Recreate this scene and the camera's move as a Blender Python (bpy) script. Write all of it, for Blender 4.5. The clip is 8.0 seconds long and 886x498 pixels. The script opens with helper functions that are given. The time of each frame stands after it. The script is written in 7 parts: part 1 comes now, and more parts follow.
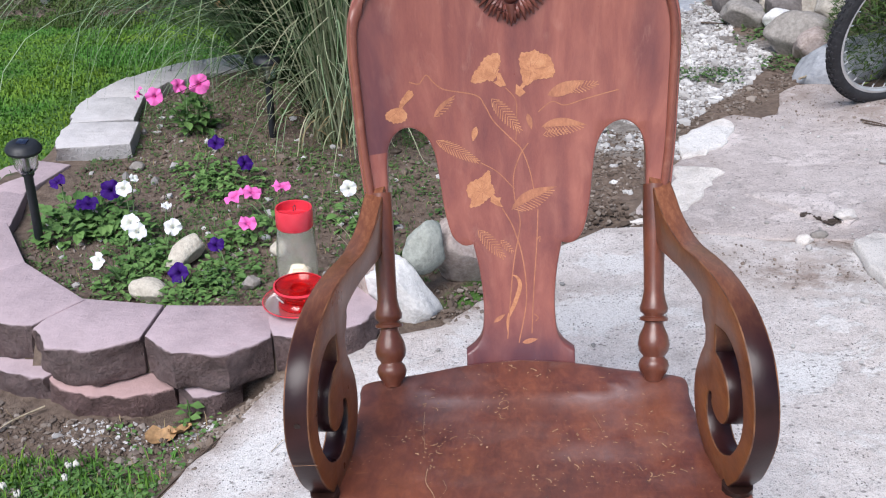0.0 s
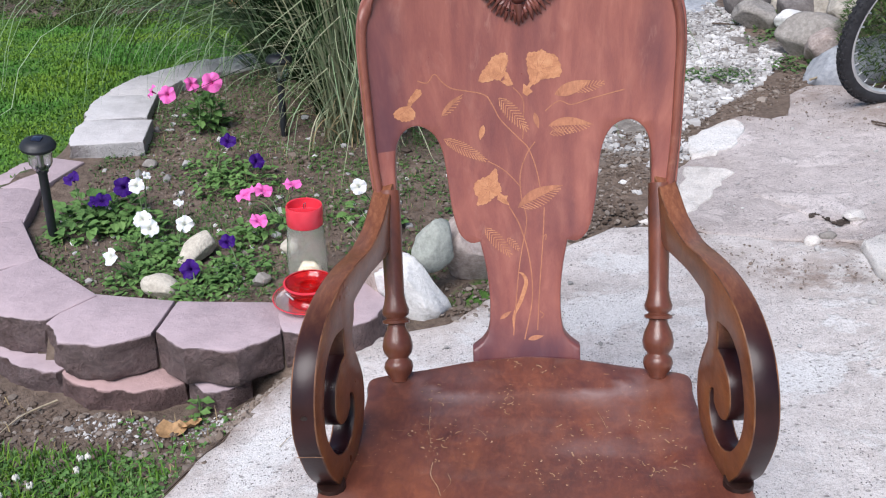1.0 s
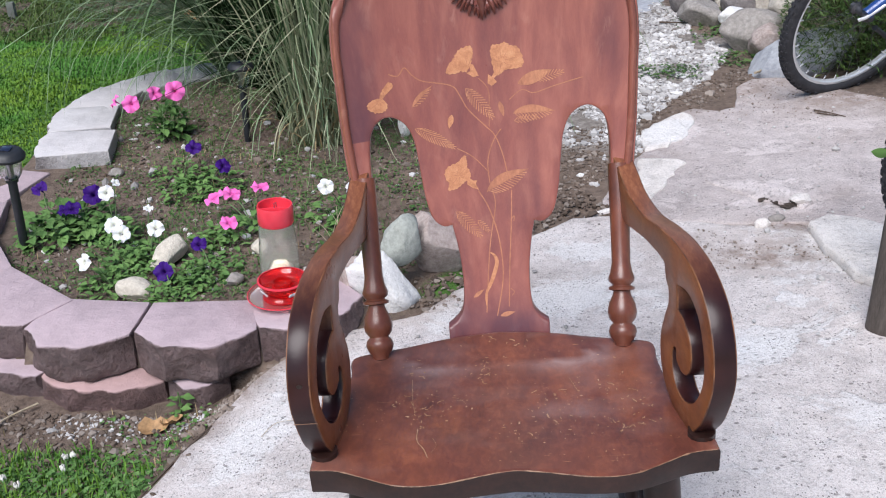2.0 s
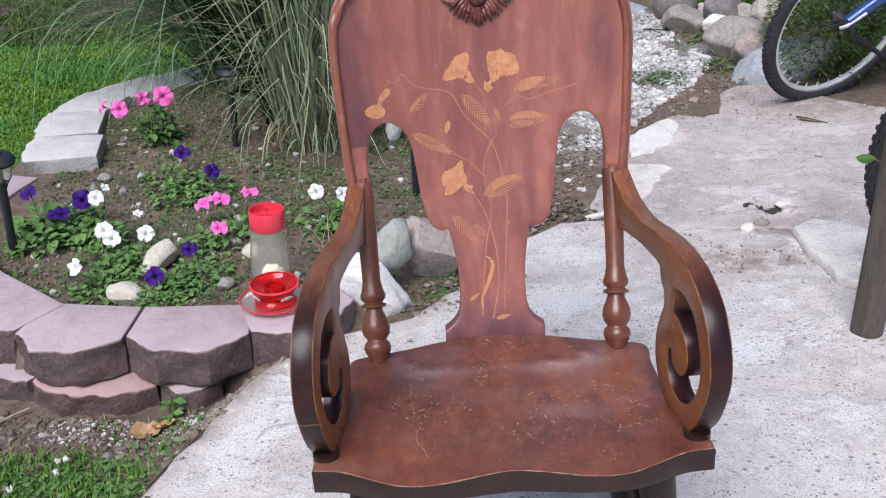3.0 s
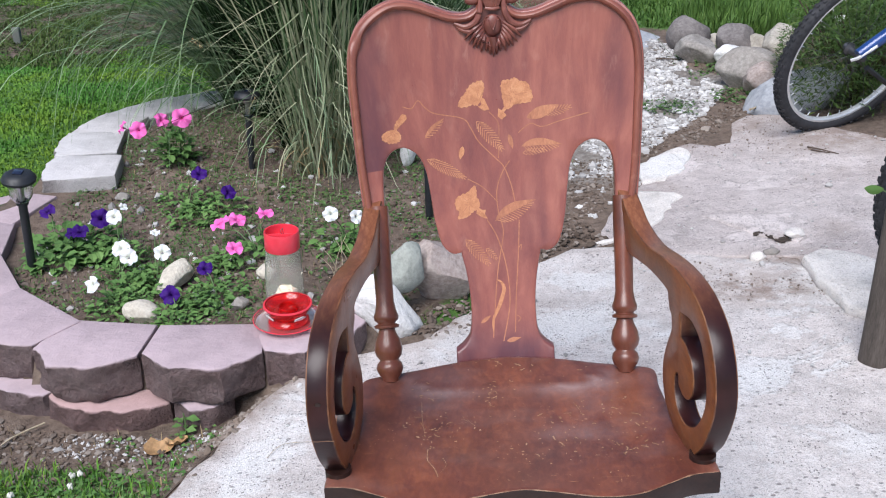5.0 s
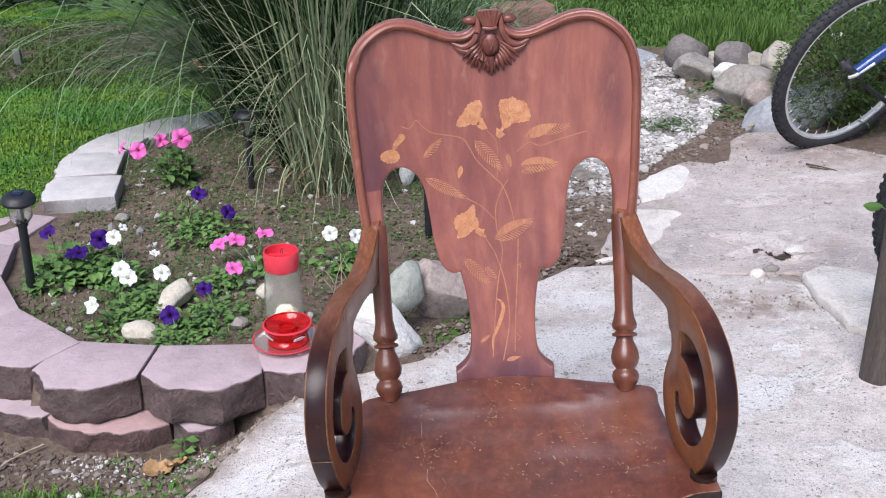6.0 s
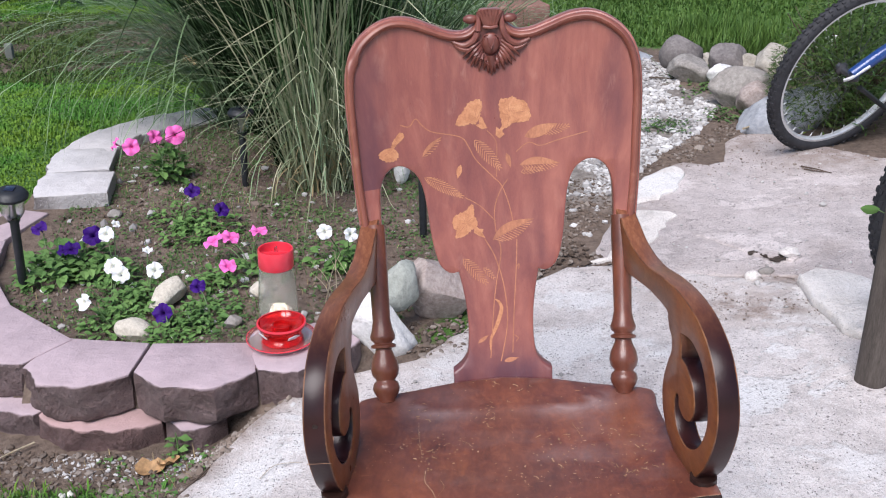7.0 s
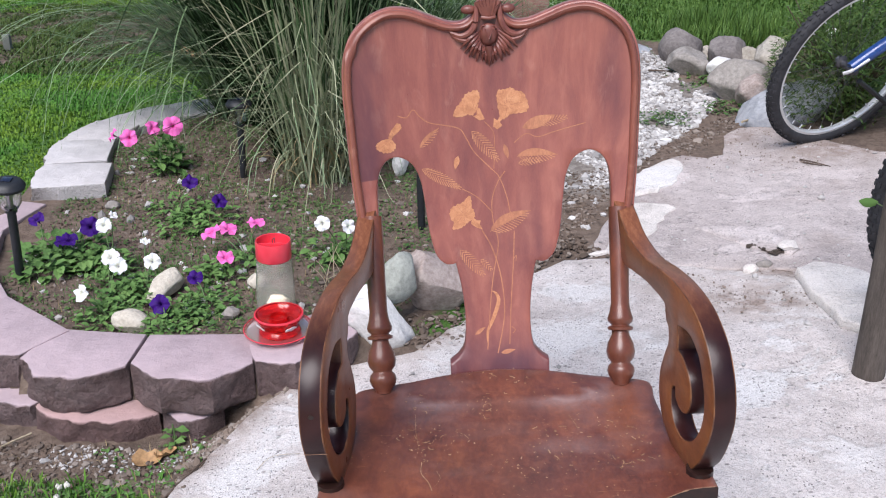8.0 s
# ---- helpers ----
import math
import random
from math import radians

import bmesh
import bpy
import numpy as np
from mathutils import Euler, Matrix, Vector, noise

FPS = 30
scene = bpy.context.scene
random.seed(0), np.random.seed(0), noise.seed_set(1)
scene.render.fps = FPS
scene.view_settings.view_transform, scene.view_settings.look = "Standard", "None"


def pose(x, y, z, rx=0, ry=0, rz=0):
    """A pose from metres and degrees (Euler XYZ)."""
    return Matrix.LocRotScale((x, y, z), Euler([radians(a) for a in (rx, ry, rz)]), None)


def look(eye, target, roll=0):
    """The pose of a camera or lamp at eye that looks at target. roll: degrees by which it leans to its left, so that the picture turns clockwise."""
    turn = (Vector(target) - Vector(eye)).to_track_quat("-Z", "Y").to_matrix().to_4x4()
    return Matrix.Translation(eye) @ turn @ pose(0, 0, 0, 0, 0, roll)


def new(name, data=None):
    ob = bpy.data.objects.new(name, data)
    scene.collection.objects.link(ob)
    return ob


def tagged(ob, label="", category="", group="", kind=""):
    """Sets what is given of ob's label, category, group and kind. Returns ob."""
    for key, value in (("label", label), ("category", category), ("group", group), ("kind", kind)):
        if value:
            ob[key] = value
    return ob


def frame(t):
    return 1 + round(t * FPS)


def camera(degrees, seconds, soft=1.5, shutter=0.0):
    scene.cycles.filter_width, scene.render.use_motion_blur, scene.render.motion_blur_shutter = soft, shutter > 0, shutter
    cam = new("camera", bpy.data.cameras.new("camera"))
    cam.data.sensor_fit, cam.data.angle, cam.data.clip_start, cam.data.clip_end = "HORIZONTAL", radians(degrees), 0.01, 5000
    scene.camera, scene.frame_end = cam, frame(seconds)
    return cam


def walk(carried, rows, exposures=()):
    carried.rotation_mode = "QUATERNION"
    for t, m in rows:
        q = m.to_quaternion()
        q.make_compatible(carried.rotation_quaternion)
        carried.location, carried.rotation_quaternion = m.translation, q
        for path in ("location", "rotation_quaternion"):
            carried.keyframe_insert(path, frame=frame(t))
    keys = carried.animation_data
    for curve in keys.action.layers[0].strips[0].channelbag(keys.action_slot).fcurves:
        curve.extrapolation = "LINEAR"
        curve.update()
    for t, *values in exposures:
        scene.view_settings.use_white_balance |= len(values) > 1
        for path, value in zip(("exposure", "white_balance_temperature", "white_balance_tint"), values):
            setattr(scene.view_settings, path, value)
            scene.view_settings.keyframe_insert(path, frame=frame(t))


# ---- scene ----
cam = camera(49.1, 8.0, 1.1)
PATH = [
    (0, (0.008, 0.133, 1.262), (0.0, 1.911, 0.346), -0.7),
    (0.5, (0.015, 0.135, 1.264), (-0.012, 1.915, 0.352), -0.2),
    (1, (0.015, 0.116, 1.266), (-0.017, 1.894, 0.35), -0.7),
    (1.5, (-0.002, 0.085, 1.261), (0.004, 1.861, 0.343), -2.2),
    (1.7, (-0.005, 0.051, 1.267), (0.021, 1.830, 0.355), -2.0),
    (2.8, (-0.038, 0.004, 1.273), (0.057, 1.791, 0.382), -0.9),
    (3, (-0.039, 0.004, 1.277), (0.057, 1.791, 0.385), -0.9),
    (3.5, (-0.04, -0.008, 1.28), (0.053, 1.787, 0.404), -0.6),
    (4, (-0.039, -0.019, 1.282), (0.05, 1.782, 0.417), -0.5),
    (4.5, (-0.044, -0.021, 1.286), (0.042, 1.781, 0.424), -0.1),
    (4.7, (-0.045, -0.025, 1.289), (0.036, 1.780, 0.431), -0.1),
    (5.8, (-0.036, -0.027, 1.289), (0.029, 1.798, 0.475), -0.7),
    (6, (-0.041, -0.025, 1.29), (0.034, 1.801, 0.478), -0.6),
    (6.5, (-0.048, -0.017, 1.288), (0.041, 1.809, 0.477), -0.1),
    (7, (-0.053, -0.014, 1.287), (0.041, 1.81, 0.473), 0.1),
    (7.5, (-0.052, -0.013, 1.285), (0.041, 1.81, 0.468), 0.1),
    (8, (-0.05, -0.012, 1.283), (0.046, 1.806, 0.456), 0.3),
]
walk(cam, [(t, look(eye, target, roll)) for t, eye, target, roll in PATH],
     ((0.0, 0.2, 6420, 8.5), (1.7, 0.2, 6400, 8.5), (3.0, 0.16, 6380, 8.3), (4.0, 0.15, 6330, 7.6), (4.5, 0.24, 6280, 7.0), (6.0, 0.25, 6450, 10), (8.0, 0.25, 6450, 10.5)))

# ---- world and light: soft evening overcast ----
world = bpy.data.worlds.new("sky_world")
scene.world = world
world.use_nodes = True
wn = world.node_tree.nodes
sky = wn.new("ShaderNodeTexSky")
sky.sky_type = 'NISHITA'
sky.sun_disc = False
sky.sun_elevation = radians(58)
sky.sun_rotation = radians(208)
sky.air_density = 1.0
sky.dust_density = 1.0
wn["Background"].inputs[1].default_value = 0.1
world.node_tree.links.new(sky.outputs[0], wn["Background"].inputs[0])
sun_data = bpy.data.lights.new("sun", 'SUN')
sun_data.energy = 3.6
sun_data.angle = radians(40)
sun_data.color = (1.0, 0.955, 0.97)
sun = new("sun", sun_data)
sun.matrix_world = look((-1.6, -1.75, 4.65), (0, 1.4, 0))
scene.view_settings.exposure = 0.25

# ---- materials ----


class Mat:
    """A small node-graph builder."""

    def __init__(self, name, rough=0.7, metal=0.0, coat=0.0):
        self.m = bpy.data.materials.new(name)
        self.m.use_nodes = True
        self.t = self.m.node_tree
        self.b = self.t.nodes["Principled BSDF"]
        self.b.inputs["Roughness"].default_value = rough
        self.b.inputs["Metallic"].default_value = metal
        self.b.inputs["Coat Weight"].default_value = coat
        self.c = self.t.nodes.new("ShaderNodeTexCoord")
        self.o = self.t.nodes.new("ShaderNodeObjectInfo")
        self.g = self.t.nodes.new("ShaderNodeNewGeometry")

    def link(self, a, b):
        self.t.links.new(a, b)

    def coords(self, scale=(1, 1, 1)):
        n = self.t.nodes.new("ShaderNodeMapping")
        n.inputs["Scale"].default_value = scale
        self.link(self.c.outputs["Object"], n.inputs[0])
        return n.outputs[0]

    def noise(self, scale, detail=4.0, rough=0.55, stretch=(1, 1, 1), warp=0.0):
        n = self.t.nodes.new("ShaderNodeTexNoise")
        n.inputs["Scale"].default_value = scale
        n.inputs["Detail"].default_value = detail
        n.inputs["Roughness"].default_value = rough
        n.inputs["Distortion"].default_value = warp
        self.link(self.coords(stretch), n.inputs["Vector"])
        return n.outputs["Fac"]

    def cells(self, scale, what="Distance", stretch=(1, 1, 1)):
        n = self.t.nodes.new("ShaderNodeTexVoronoi")
        n.inputs["Scale"].default_value = scale
        self.link(self.coords(stretch), n.inputs["Vector"])
        return n.outputs[what]

    def ramp(self, fac, stops):
        n = self.t.nodes.new("ShaderNodeValToRGB")
        e = n.color_ramp.elements
        while len(e) < len(stops):
            e.new(0.5)
        for el, (p, col) in zip(e, stops):
            el.position = p
            el.color = (*col, 1) if len(col) == 3 else (col[0],) * 3 + (1,)
        self.link(fac, n.inputs[0])
        return n.outputs[0]

    def band(self, fac, lo, hi):
        if lo > hi:
            return self.ramp(fac, [(hi, (1.0,)), (lo, (0.0,))])
        return self.ramp(fac, [(lo, (0.0,)), (hi, (1.0,))])

    def mix(self, fac, a, b, kind='MIX'):
        n = self.t.nodes.new("ShaderNodeMix")
        n.data_type, n.blend_type = 'RGBA', kind
        for sock, v in ((n.inputs[0], fac), (n.inputs[6], a), (n.inputs[7], b)):
            if isinstance(v, (int, float)):
                sock.default_value = v
            elif isinstance(v, tuple):
                sock.default_value = (*v, 1)
            else:
                self.link(v, sock)
        return n.outputs[2]

    def attr(self, name):
        n = self.t.nodes.new("ShaderNodeAttribute")
        n.attribute_name = name
        return n.outputs["Fac"]

    def color(self, c):
        self.link(c, self.b.inputs["Base Color"])

    def rough(self, fac, lo, hi):
        self.link(self.ramp(fac, [(0.25, (lo,)), (0.75, (hi,))]), self.b.inputs["Roughness"])

    def bump(self, height, strength=0.3, dist=0.005):
        n = self.t.nodes.new("ShaderNodeBump")
        n.inputs["Strength"].default_value = strength
        n.inputs["Distance"].default_value = dist
        self.link(height, n.inputs["Height"])
        if self.b.inputs["Normal"].is_linked:
            self.link(self.b.inputs["Normal"].links[0].from_socket, n.inputs["Normal"])
        self.link(n.outputs[0], self.b.inputs["Normal"])


def wood(name, dark, mid, light, along, rough=(0.3, 0.5), coat=0.15, worn=None, fine=1.0, band=7.0, mixin=0.45):
    """Finished wood; along: the stretch that lays the grain."""
    k = Mat(name, 0.4, 0, coat)
    k.b.inputs["Coat Roughness"].default_value = 0.35
    big = k.noise(band, 4, 0.5, along, 0.6)
    grain = k.noise(60 * fine, 6, 0.65, along, 0.3)
    col = k.ramp(big, [(0.28, dark), (0.5, mid), (0.72, light)])
    col = k.mix(mixin, col, k.ramp(grain, [(0.3, tuple(0.6 * v for v in dark)), (0.7, light)]), 'MIX')
    if worn:
        w = k.band(k.noise(23, 8, 0.7), 0.56, 0.66)
        col = k.mix(k.mix(0.5, (0, 0, 0), w), col, worn)
    k.color(col)
    k.rough(k.noise(14, 5), *rough)
    k.bump(grain, 0.12, 0.0015)
    return k.m


M = {}


def back_material():
    """Old mahogany veneer: vertical figure, pale scuffs, darker purple along the rims and at the foot."""
    k = Mat("back_wood", 0.4, 0, 0.35)
    k.b.inputs["Coat Roughness"].default_value = 0.3
    big = k.noise(2.4, 4, 0.5, (9, 9, 1.0), 0.6)
    streak = k.noise(4.0, 4, 0.55, (12, 12, 0.7), 0.5)
    grain = k.noise(60, 6, 0.65, (9, 9, 1.0), 0.3)
    col = k.ramp(big, [(0.3, (0.16, 0.046, 0.045)), (0.5, (0.285, 0.086, 0.066)), (0.7, (0.44, 0.155, 0.11))])
    col = k.mix(0.4, col, k.ramp(streak, [(0.32, (0.2, 0.056, 0.052)), (0.52, (0.3, 0.094, 0.074)), (0.7, (0.47, 0.18, 0.13))]))
    col = k.mix(0.1, col, k.ramp(grain, [(0.3, (0.09, 0.026, 0.024)), (0.7, (0.44, 0.16, 0.115))]))
    scuff = k.band(k.noise(13, 7, 0.68, (3.2, 3.2, 0.9), 0.5), 0.56, 0.7)
    zone = k.band(k.noise(3.5, 3, 0.5), 0.42, 0.62)
    col = k.mix(k.mix(0.4, (0, 0, 0), k.mix(1.0, scuff, zone, 'MULTIPLY')), col, (0.52, 0.27, 0.21))
    dark_fac = k.mix(1.0, k.attr("dark_tone"), k.ramp(k.noise(7, 5, 0.6, (2, 2, 0.6), 0.6), [(0.28, (0.35,)), (0.6, (1.0,))]), 'MULTIPLY')
    col = k.mix(dark_fac, col, (0.1, 0.032, 0.045))
    k.color(col)
    k.rough(k.noise(14, 5), 0.26, 0.46)
    k.bump(streak, 0.06, 0.002)
    k.bump(grain, 0.12, 0.0015)
    return k.m


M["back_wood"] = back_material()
M["frame_wood"] = wood("frame_wood", (0.15, 0.044, 0.034), (0.25, 0.078, 0.055), (0.35, 0.125, 0.085), (3, 3, 1), (0.32, 0.48), 0.2, (0.4, 0.18, 0.125), 1.0, 5.0, 0.2)
M["arm_wood"] = wood("arm_wood", (0.1, 0.028, 0.012), (0.2, 0.06, 0.019), (0.31, 0.11, 0.033), (5, 1, 2.5), (0.25, 0.42), 0.35, (0.3, 0.14, 0.05))


def arm_edge_material():
    k = Mat("arm_edge", 0.3, 0, 0.0)
    k.b.inputs["Specular IOR Level"].default_value = 0.32
    k.b.inputs["Coat Roughness"].default_value = 0.34
    n = k.noise(9, 5, 0.6)
    fine = k.noise(45, 6, 0.65, (4, 1, 4), 0.4)
    dark = k.ramp(n, [(0.3, (0.013, 0.005, 0.007)), (0.7, (0.045, 0.014, 0.013))])
    worn = k.ramp(fine, [(0.3, (0.15, 0.052, 0.03)), (0.52, (0.23, 0.086, 0.043)), (0.72, (0.33, 0.14, 0.072))])
    col = k.mix(k.attr("wear"), dark, worn)
    k.color(col)
    k.rough(n, 0.26, 0.38)
    k.bump(fine, 0.1, 0.0015)
    return k.m


M["arm_edge"] = arm_edge_material()
M["arris"] = wood("arm_arris", (0.035, 0.013, 0.01), (0.085, 0.03, 0.016), (0.34, 0.15, 0.065), (1, 1, 1), (0.4, 0.55), 0.05, None, 1.0, 22.0, 0.25)
M["spindle_wood"] = wood("spindle_wood", (0.075, 0.022, 0.014), (0.15, 0.044, 0.025), (0.24, 0.075, 0.04), (3, 3, 1), (0.25, 0.4), 0.35, None, 1.0, 5.0, 0.25)
M["carve_wood"] = wood("carve_wood", (0.085, 0.025, 0.022), (0.175, 0.053, 0.042), (0.29, 0.098, 0.07), (2, 2, 2), (0.36, 0.5), 0.15, None, 1.0, 9.0, 0.25)
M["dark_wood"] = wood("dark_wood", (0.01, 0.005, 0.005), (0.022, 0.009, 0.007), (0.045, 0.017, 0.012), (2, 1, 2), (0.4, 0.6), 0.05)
M["edge_wood"] = wood("edge_wood", (0.07, 0.026, 0.016), (0.2, 0.09, 0.05), (0.5, 0.31, 0.19), (3, 3, 3), (0.45, 0.65), 0.0)
M["inlay"] = wood("inlay", (0.4, 0.15, 0.07), (0.57, 0.24, 0.115), (0.67, 0.33, 0.165), (4, 4, 4), (0.36, 0.48), 0.2, None, 2.0, 22.0, 0.3)
M["scratch"] = wood("scratch", (0.26, 0.13, 0.07), (0.42, 0.25, 0.14), (0.6, 0.42, 0.27), (3, 3, 3), (0.5, 0.7), 0.0)
M["inlay_line"] = wood("inlay_line", (0.14, 0.042, 0.026), (0.2, 0.065, 0.036), (0.26, 0.09, 0.05), (4, 4, 1.5), (0.36, 0.48), 0.2)
M["inlay_stripe"] = wood("inlay_stripe", (0.38, 0.14, 0.072), (0.54, 0.225, 0.115), (0.64, 0.3, 0.155), (4, 4, 4), (0.36, 0.48), 0.2, None, 2.0, 22.0, 0.3)
M["inlay_dull"] = wood("inlay_dull", (0.33, 0.115, 0.066), (0.47, 0.18, 0.095), (0.57, 0.25, 0.13), (4, 4, 1.5), (0.36, 0.48), 0.2)


def seat_material():
    k = Mat("seat_wood", 0.4, 0, 0.3)
    k.b.inputs["Coat Roughness"].default_value = 0.35
    big = k.noise(3.2, 5, 0.6, (2.2, 0.8, 2), 0.8)
    mid = k.noise(14, 6, 0.65, (1.5, 0.6, 1), 0.6)
    grain = k.noise(60, 5, 0.65, (5, 0.8, 4), 0.2)
    col = k.ramp(big, [(0.36, (0.045, 0.015, 0.016)), (0.5, (0.13, 0.037, 0.027)), (0.64, (0.25, 0.074, 0.037))])
    col = k.mix(0.4, col, k.ramp(mid, [(0.35, (0.09, 0.026, 0.019)), (0.65, (0.26, 0.082, 0.043))]))
    col = k.mix(0.16, col, k.ramp(grain, [(0.3, (0.07, 0.022, 0.013)), (0.72, (0.27, 0.09, 0.045))]))
    col = k.mix(k.mix(0.55, (0, 0, 0), k.band(k.noise(6.5, 4, 0.6, (2.0, 0.7, 1), 0.4), 0.54, 0.68)), col, (0.3, 0.098, 0.042))
    spot = k.noise(46, 6, 0.7, (1.2, 0.8, 1), 0.5)
    col = k.mix(0.24, col, k.ramp(spot, [(0.34, (0.03, 0.011, 0.012)), (0.5, (0.14, 0.04, 0.029)), (0.66, (0.36, 0.125, 0.065))]))
    zone = k.band(k.noise(7, 4, 0.65), 0.47, 0.6)
    fleck = k.band(k.noise(150, 2, 0.5), 0.7, 0.74)
    col = k.mix(k.mix(1.0, fleck, zone, 'MULTIPLY'), col, (0.6, 0.38, 0.2))
    scuff = k.band(k.noise(38, 3, 0.6, (0.5, 2.4, 1), 1.5), 0.68, 0.73)
    col = k.mix(k.mix(0.6, (0, 0, 0), k.mix(1.0, scuff, zone, 'MULTIPLY')), col, (0.5, 0.26, 0.12))
    # soft gloss painted into the colour: scattered bloom, then the placed patches
    bloom = k.band(k.noise(5.2, 3, 0.55, (1, 1.7, 1)), 0.53, 0.7)
    col = k.mix(k.mix(0.22, (0, 0, 0), bloom), col, (0.34, 0.24, 0.22))
    col = k.mix(k.mix(1.0, k.attr("sheen_scuff"), k.ramp(k.noise(16, 5, 0.6, (1, 1, 1), 0.5), [(0.3, (0.25,)), (0.6, (1.0,))]), 'MULTIPLY'), col, (0.42, 0.31, 0.29))
    k.color(col)
    k.rough(k.noise(8, 6), 0.24, 0.5)
    k.bump(mid, 0.08, 0.004)
    k.bump(grain, 0.1, 0.0015)
    return k.m


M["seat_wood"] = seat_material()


def concrete(name, tone, pale, speck=1.0, blotch=0.5):
    k = Mat(name, 0.9)
    big = k.noise(2.2, 6, 0.62, (1, 1, 1), 0.5)
    mid = k.noise(19, 7, 0.72)
    fine = k.noise(120, 5, 0.75)
    dark = tuple(0.66 * v for v in tone)
    white = tuple(min(0.85, 1.22 * v) for v in pale)
    col = k.ramp(big, [(0.38, dark), (0.49, tone), (0.6, pale)])
    col = k.mix(0.5, col, k.ramp(mid, [(0.36, dark), (0.52, tone), (0.66, pale)]))
    # smooth pale laitance left in patches with broken edges
    skin = k.noise(4.5, 10, 0.66, (1, 1.5, 1), 0.5)
    flake = k.mix(1.0, k.band(skin, 0.53, 0.56), k.band(k.noise(1.3, 4, 0.6), 0.42, 0.58), 'MULTIPLY')
    col = k.mix(k.mix(blotch, (0, 0, 0), flake), col, white)
    dirt = k.band(k.noise(3.4, 8, 0.68, (1, 1.5, 1), 0.9), 0.55, 0.72)
    col = k.mix(k.mix(0.4 * blotch + 0.1, (0, 0, 0), dirt), col, (0.3, 0.225, 0.185))
    # bleached skin left on some spots
    film = k.mix(1.0, k.attr("laitance"), (1.6, 1.6, 1.6), 'MULTIPLY')
    film = k.band(k.mix(0.5, film, k.ramp(k.noise(11, 12, 0.78, (1, 1, 1), 0.4), [(0.36, (0.0,)), (0.64, (1.0,))])), 0.48, 0.66)
    col = k.mix(k.mix(0.62, (0, 0, 0), film), col, k.mix(0.25, white, k.ramp(fine, [(0.35, tone), (0.6, white)])))
    grain = k.mix(0.6, (0, 0, 0), k.band(fine, 0.56, 0.64))
    col = k.mix(grain, col, tuple(0.5 * v for v in tone))
    col = k.mix(k.mix(0.35, (0, 0, 0), k.band(fine, 0.43, 0.36)), col, white)
    sand = k.noise(280, 3, 0.6)
    col = k.mix(k.mix(0.45, (0, 0, 0), k.band(sand, 0.57, 0.64)), col, tuple(0.42 * v for v in tone))
    col = k.mix(k.mix(0.45, (0, 0, 0), k.band(sand, 0.42, 0.36)), col, white)
    # sparse dark pits and stone flecks of two sizes
    pick = k.band(k.noise(9, 6, 0.75), 0.49, 0.57)
    dot = k.band(k.cells(40, "Distance", (1, 1.4, 1)), 0.25 * speck, 0.16 * speck)
    pit = k.mix(1.0, pick, dot, 'MULTIPLY')
    col = k.mix(k.mix(0.65, (0, 0, 0), pit), col, (0.18, 0.155, 0.145))
    dot2 = k.band(k.cells(95, "Distance", (1.4, 1, 1)), 0.27 * speck, 0.18 * speck)
    col = k.mix(k.mix(1.0, k.band(k.noise(14, 5, 0.7), 0.48, 0.56), dot2, 'MULTIPLY'), col, (0.2, 0.18, 0.175))
    # soil washed over the surface
    wash = k.mix(1.0, k.attr("soil"), k.ramp(k.noise(13, 8, 0.72), [(0.36, (0.0,)), (0.56, (0.9,))]), 'MULTIPLY')
    col = k.mix(wash, col, k.ramp(fine, [(0.3, (0.2, 0.145, 0.12)), (0.55, (0.34, 0.265, 0.225)), (0.75, (0.5, 0.43, 0.39))]))
    k.color(col)
    k.bump(mid, 0.6, 0.015)
    k.bump(flake, 0.5, 0.006)
    k.bump(fine, 0.7, 0.005)
    k.bump(k.mix(1.0, (1, 1, 1), pit, 'SUBTRACT'), 0.5, 0.006)
    return k.m


M["slab"] = concrete("slab_concrete", (0.665, 0.605, 0.585), (0.78, 0.73, 0.71), 1.0, 0.6)
M["old_slab"] = concrete("old_slab_concrete", (0.53, 0.468, 0.455), (0.65, 0.59, 0.575), 1.0, 0.45)
M["pale_slab"] = concrete("pale_concrete", (0.84, 0.785, 0.74), (0.87, 0.825, 0.785), 0.4, 0.1)


def block_material(name, top, face, stain):
    """Split-faced wall block: smooth cast top, rough dark face."""
    k = Mat(name, 0.92)
    n1 = k.noise(11, 7, 0.68)
    n2 = k.noise(70, 6, 0.7)
    tone = k.ramp(n1, [(0.3, tuple(0.75 * v for v in top)), (0.65, top)])
    tone = k.mix(0.08, tone, k.ramp(n2, [(0.3, tuple(0.6 * v for v in top)), (0.7, tuple(1.2 * v for v in top))]))
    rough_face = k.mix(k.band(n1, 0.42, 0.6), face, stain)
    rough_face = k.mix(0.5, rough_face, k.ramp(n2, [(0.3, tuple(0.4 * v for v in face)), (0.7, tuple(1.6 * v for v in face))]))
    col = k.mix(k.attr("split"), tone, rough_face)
    col = k.mix(0.09, col, k.ramp(k.o.outputs["Random"], [(0.0, (0.18, 0.16, 0.17)), (0.5, (0.42, 0.3, 0.3)), (1.0, (0.45, 0.4, 0.42))]))
    k.color(col)
    k.bump(n1, 0.5, 0.02)
    k.bump(k.mix(k.attr("split"), k.mix(0.93, n2, (0.5, 0.5, 0.5)), n2), 1.0, 0.025)
    k.bump(k.noise(240, 3), 0.4, 0.002)
    return k.m


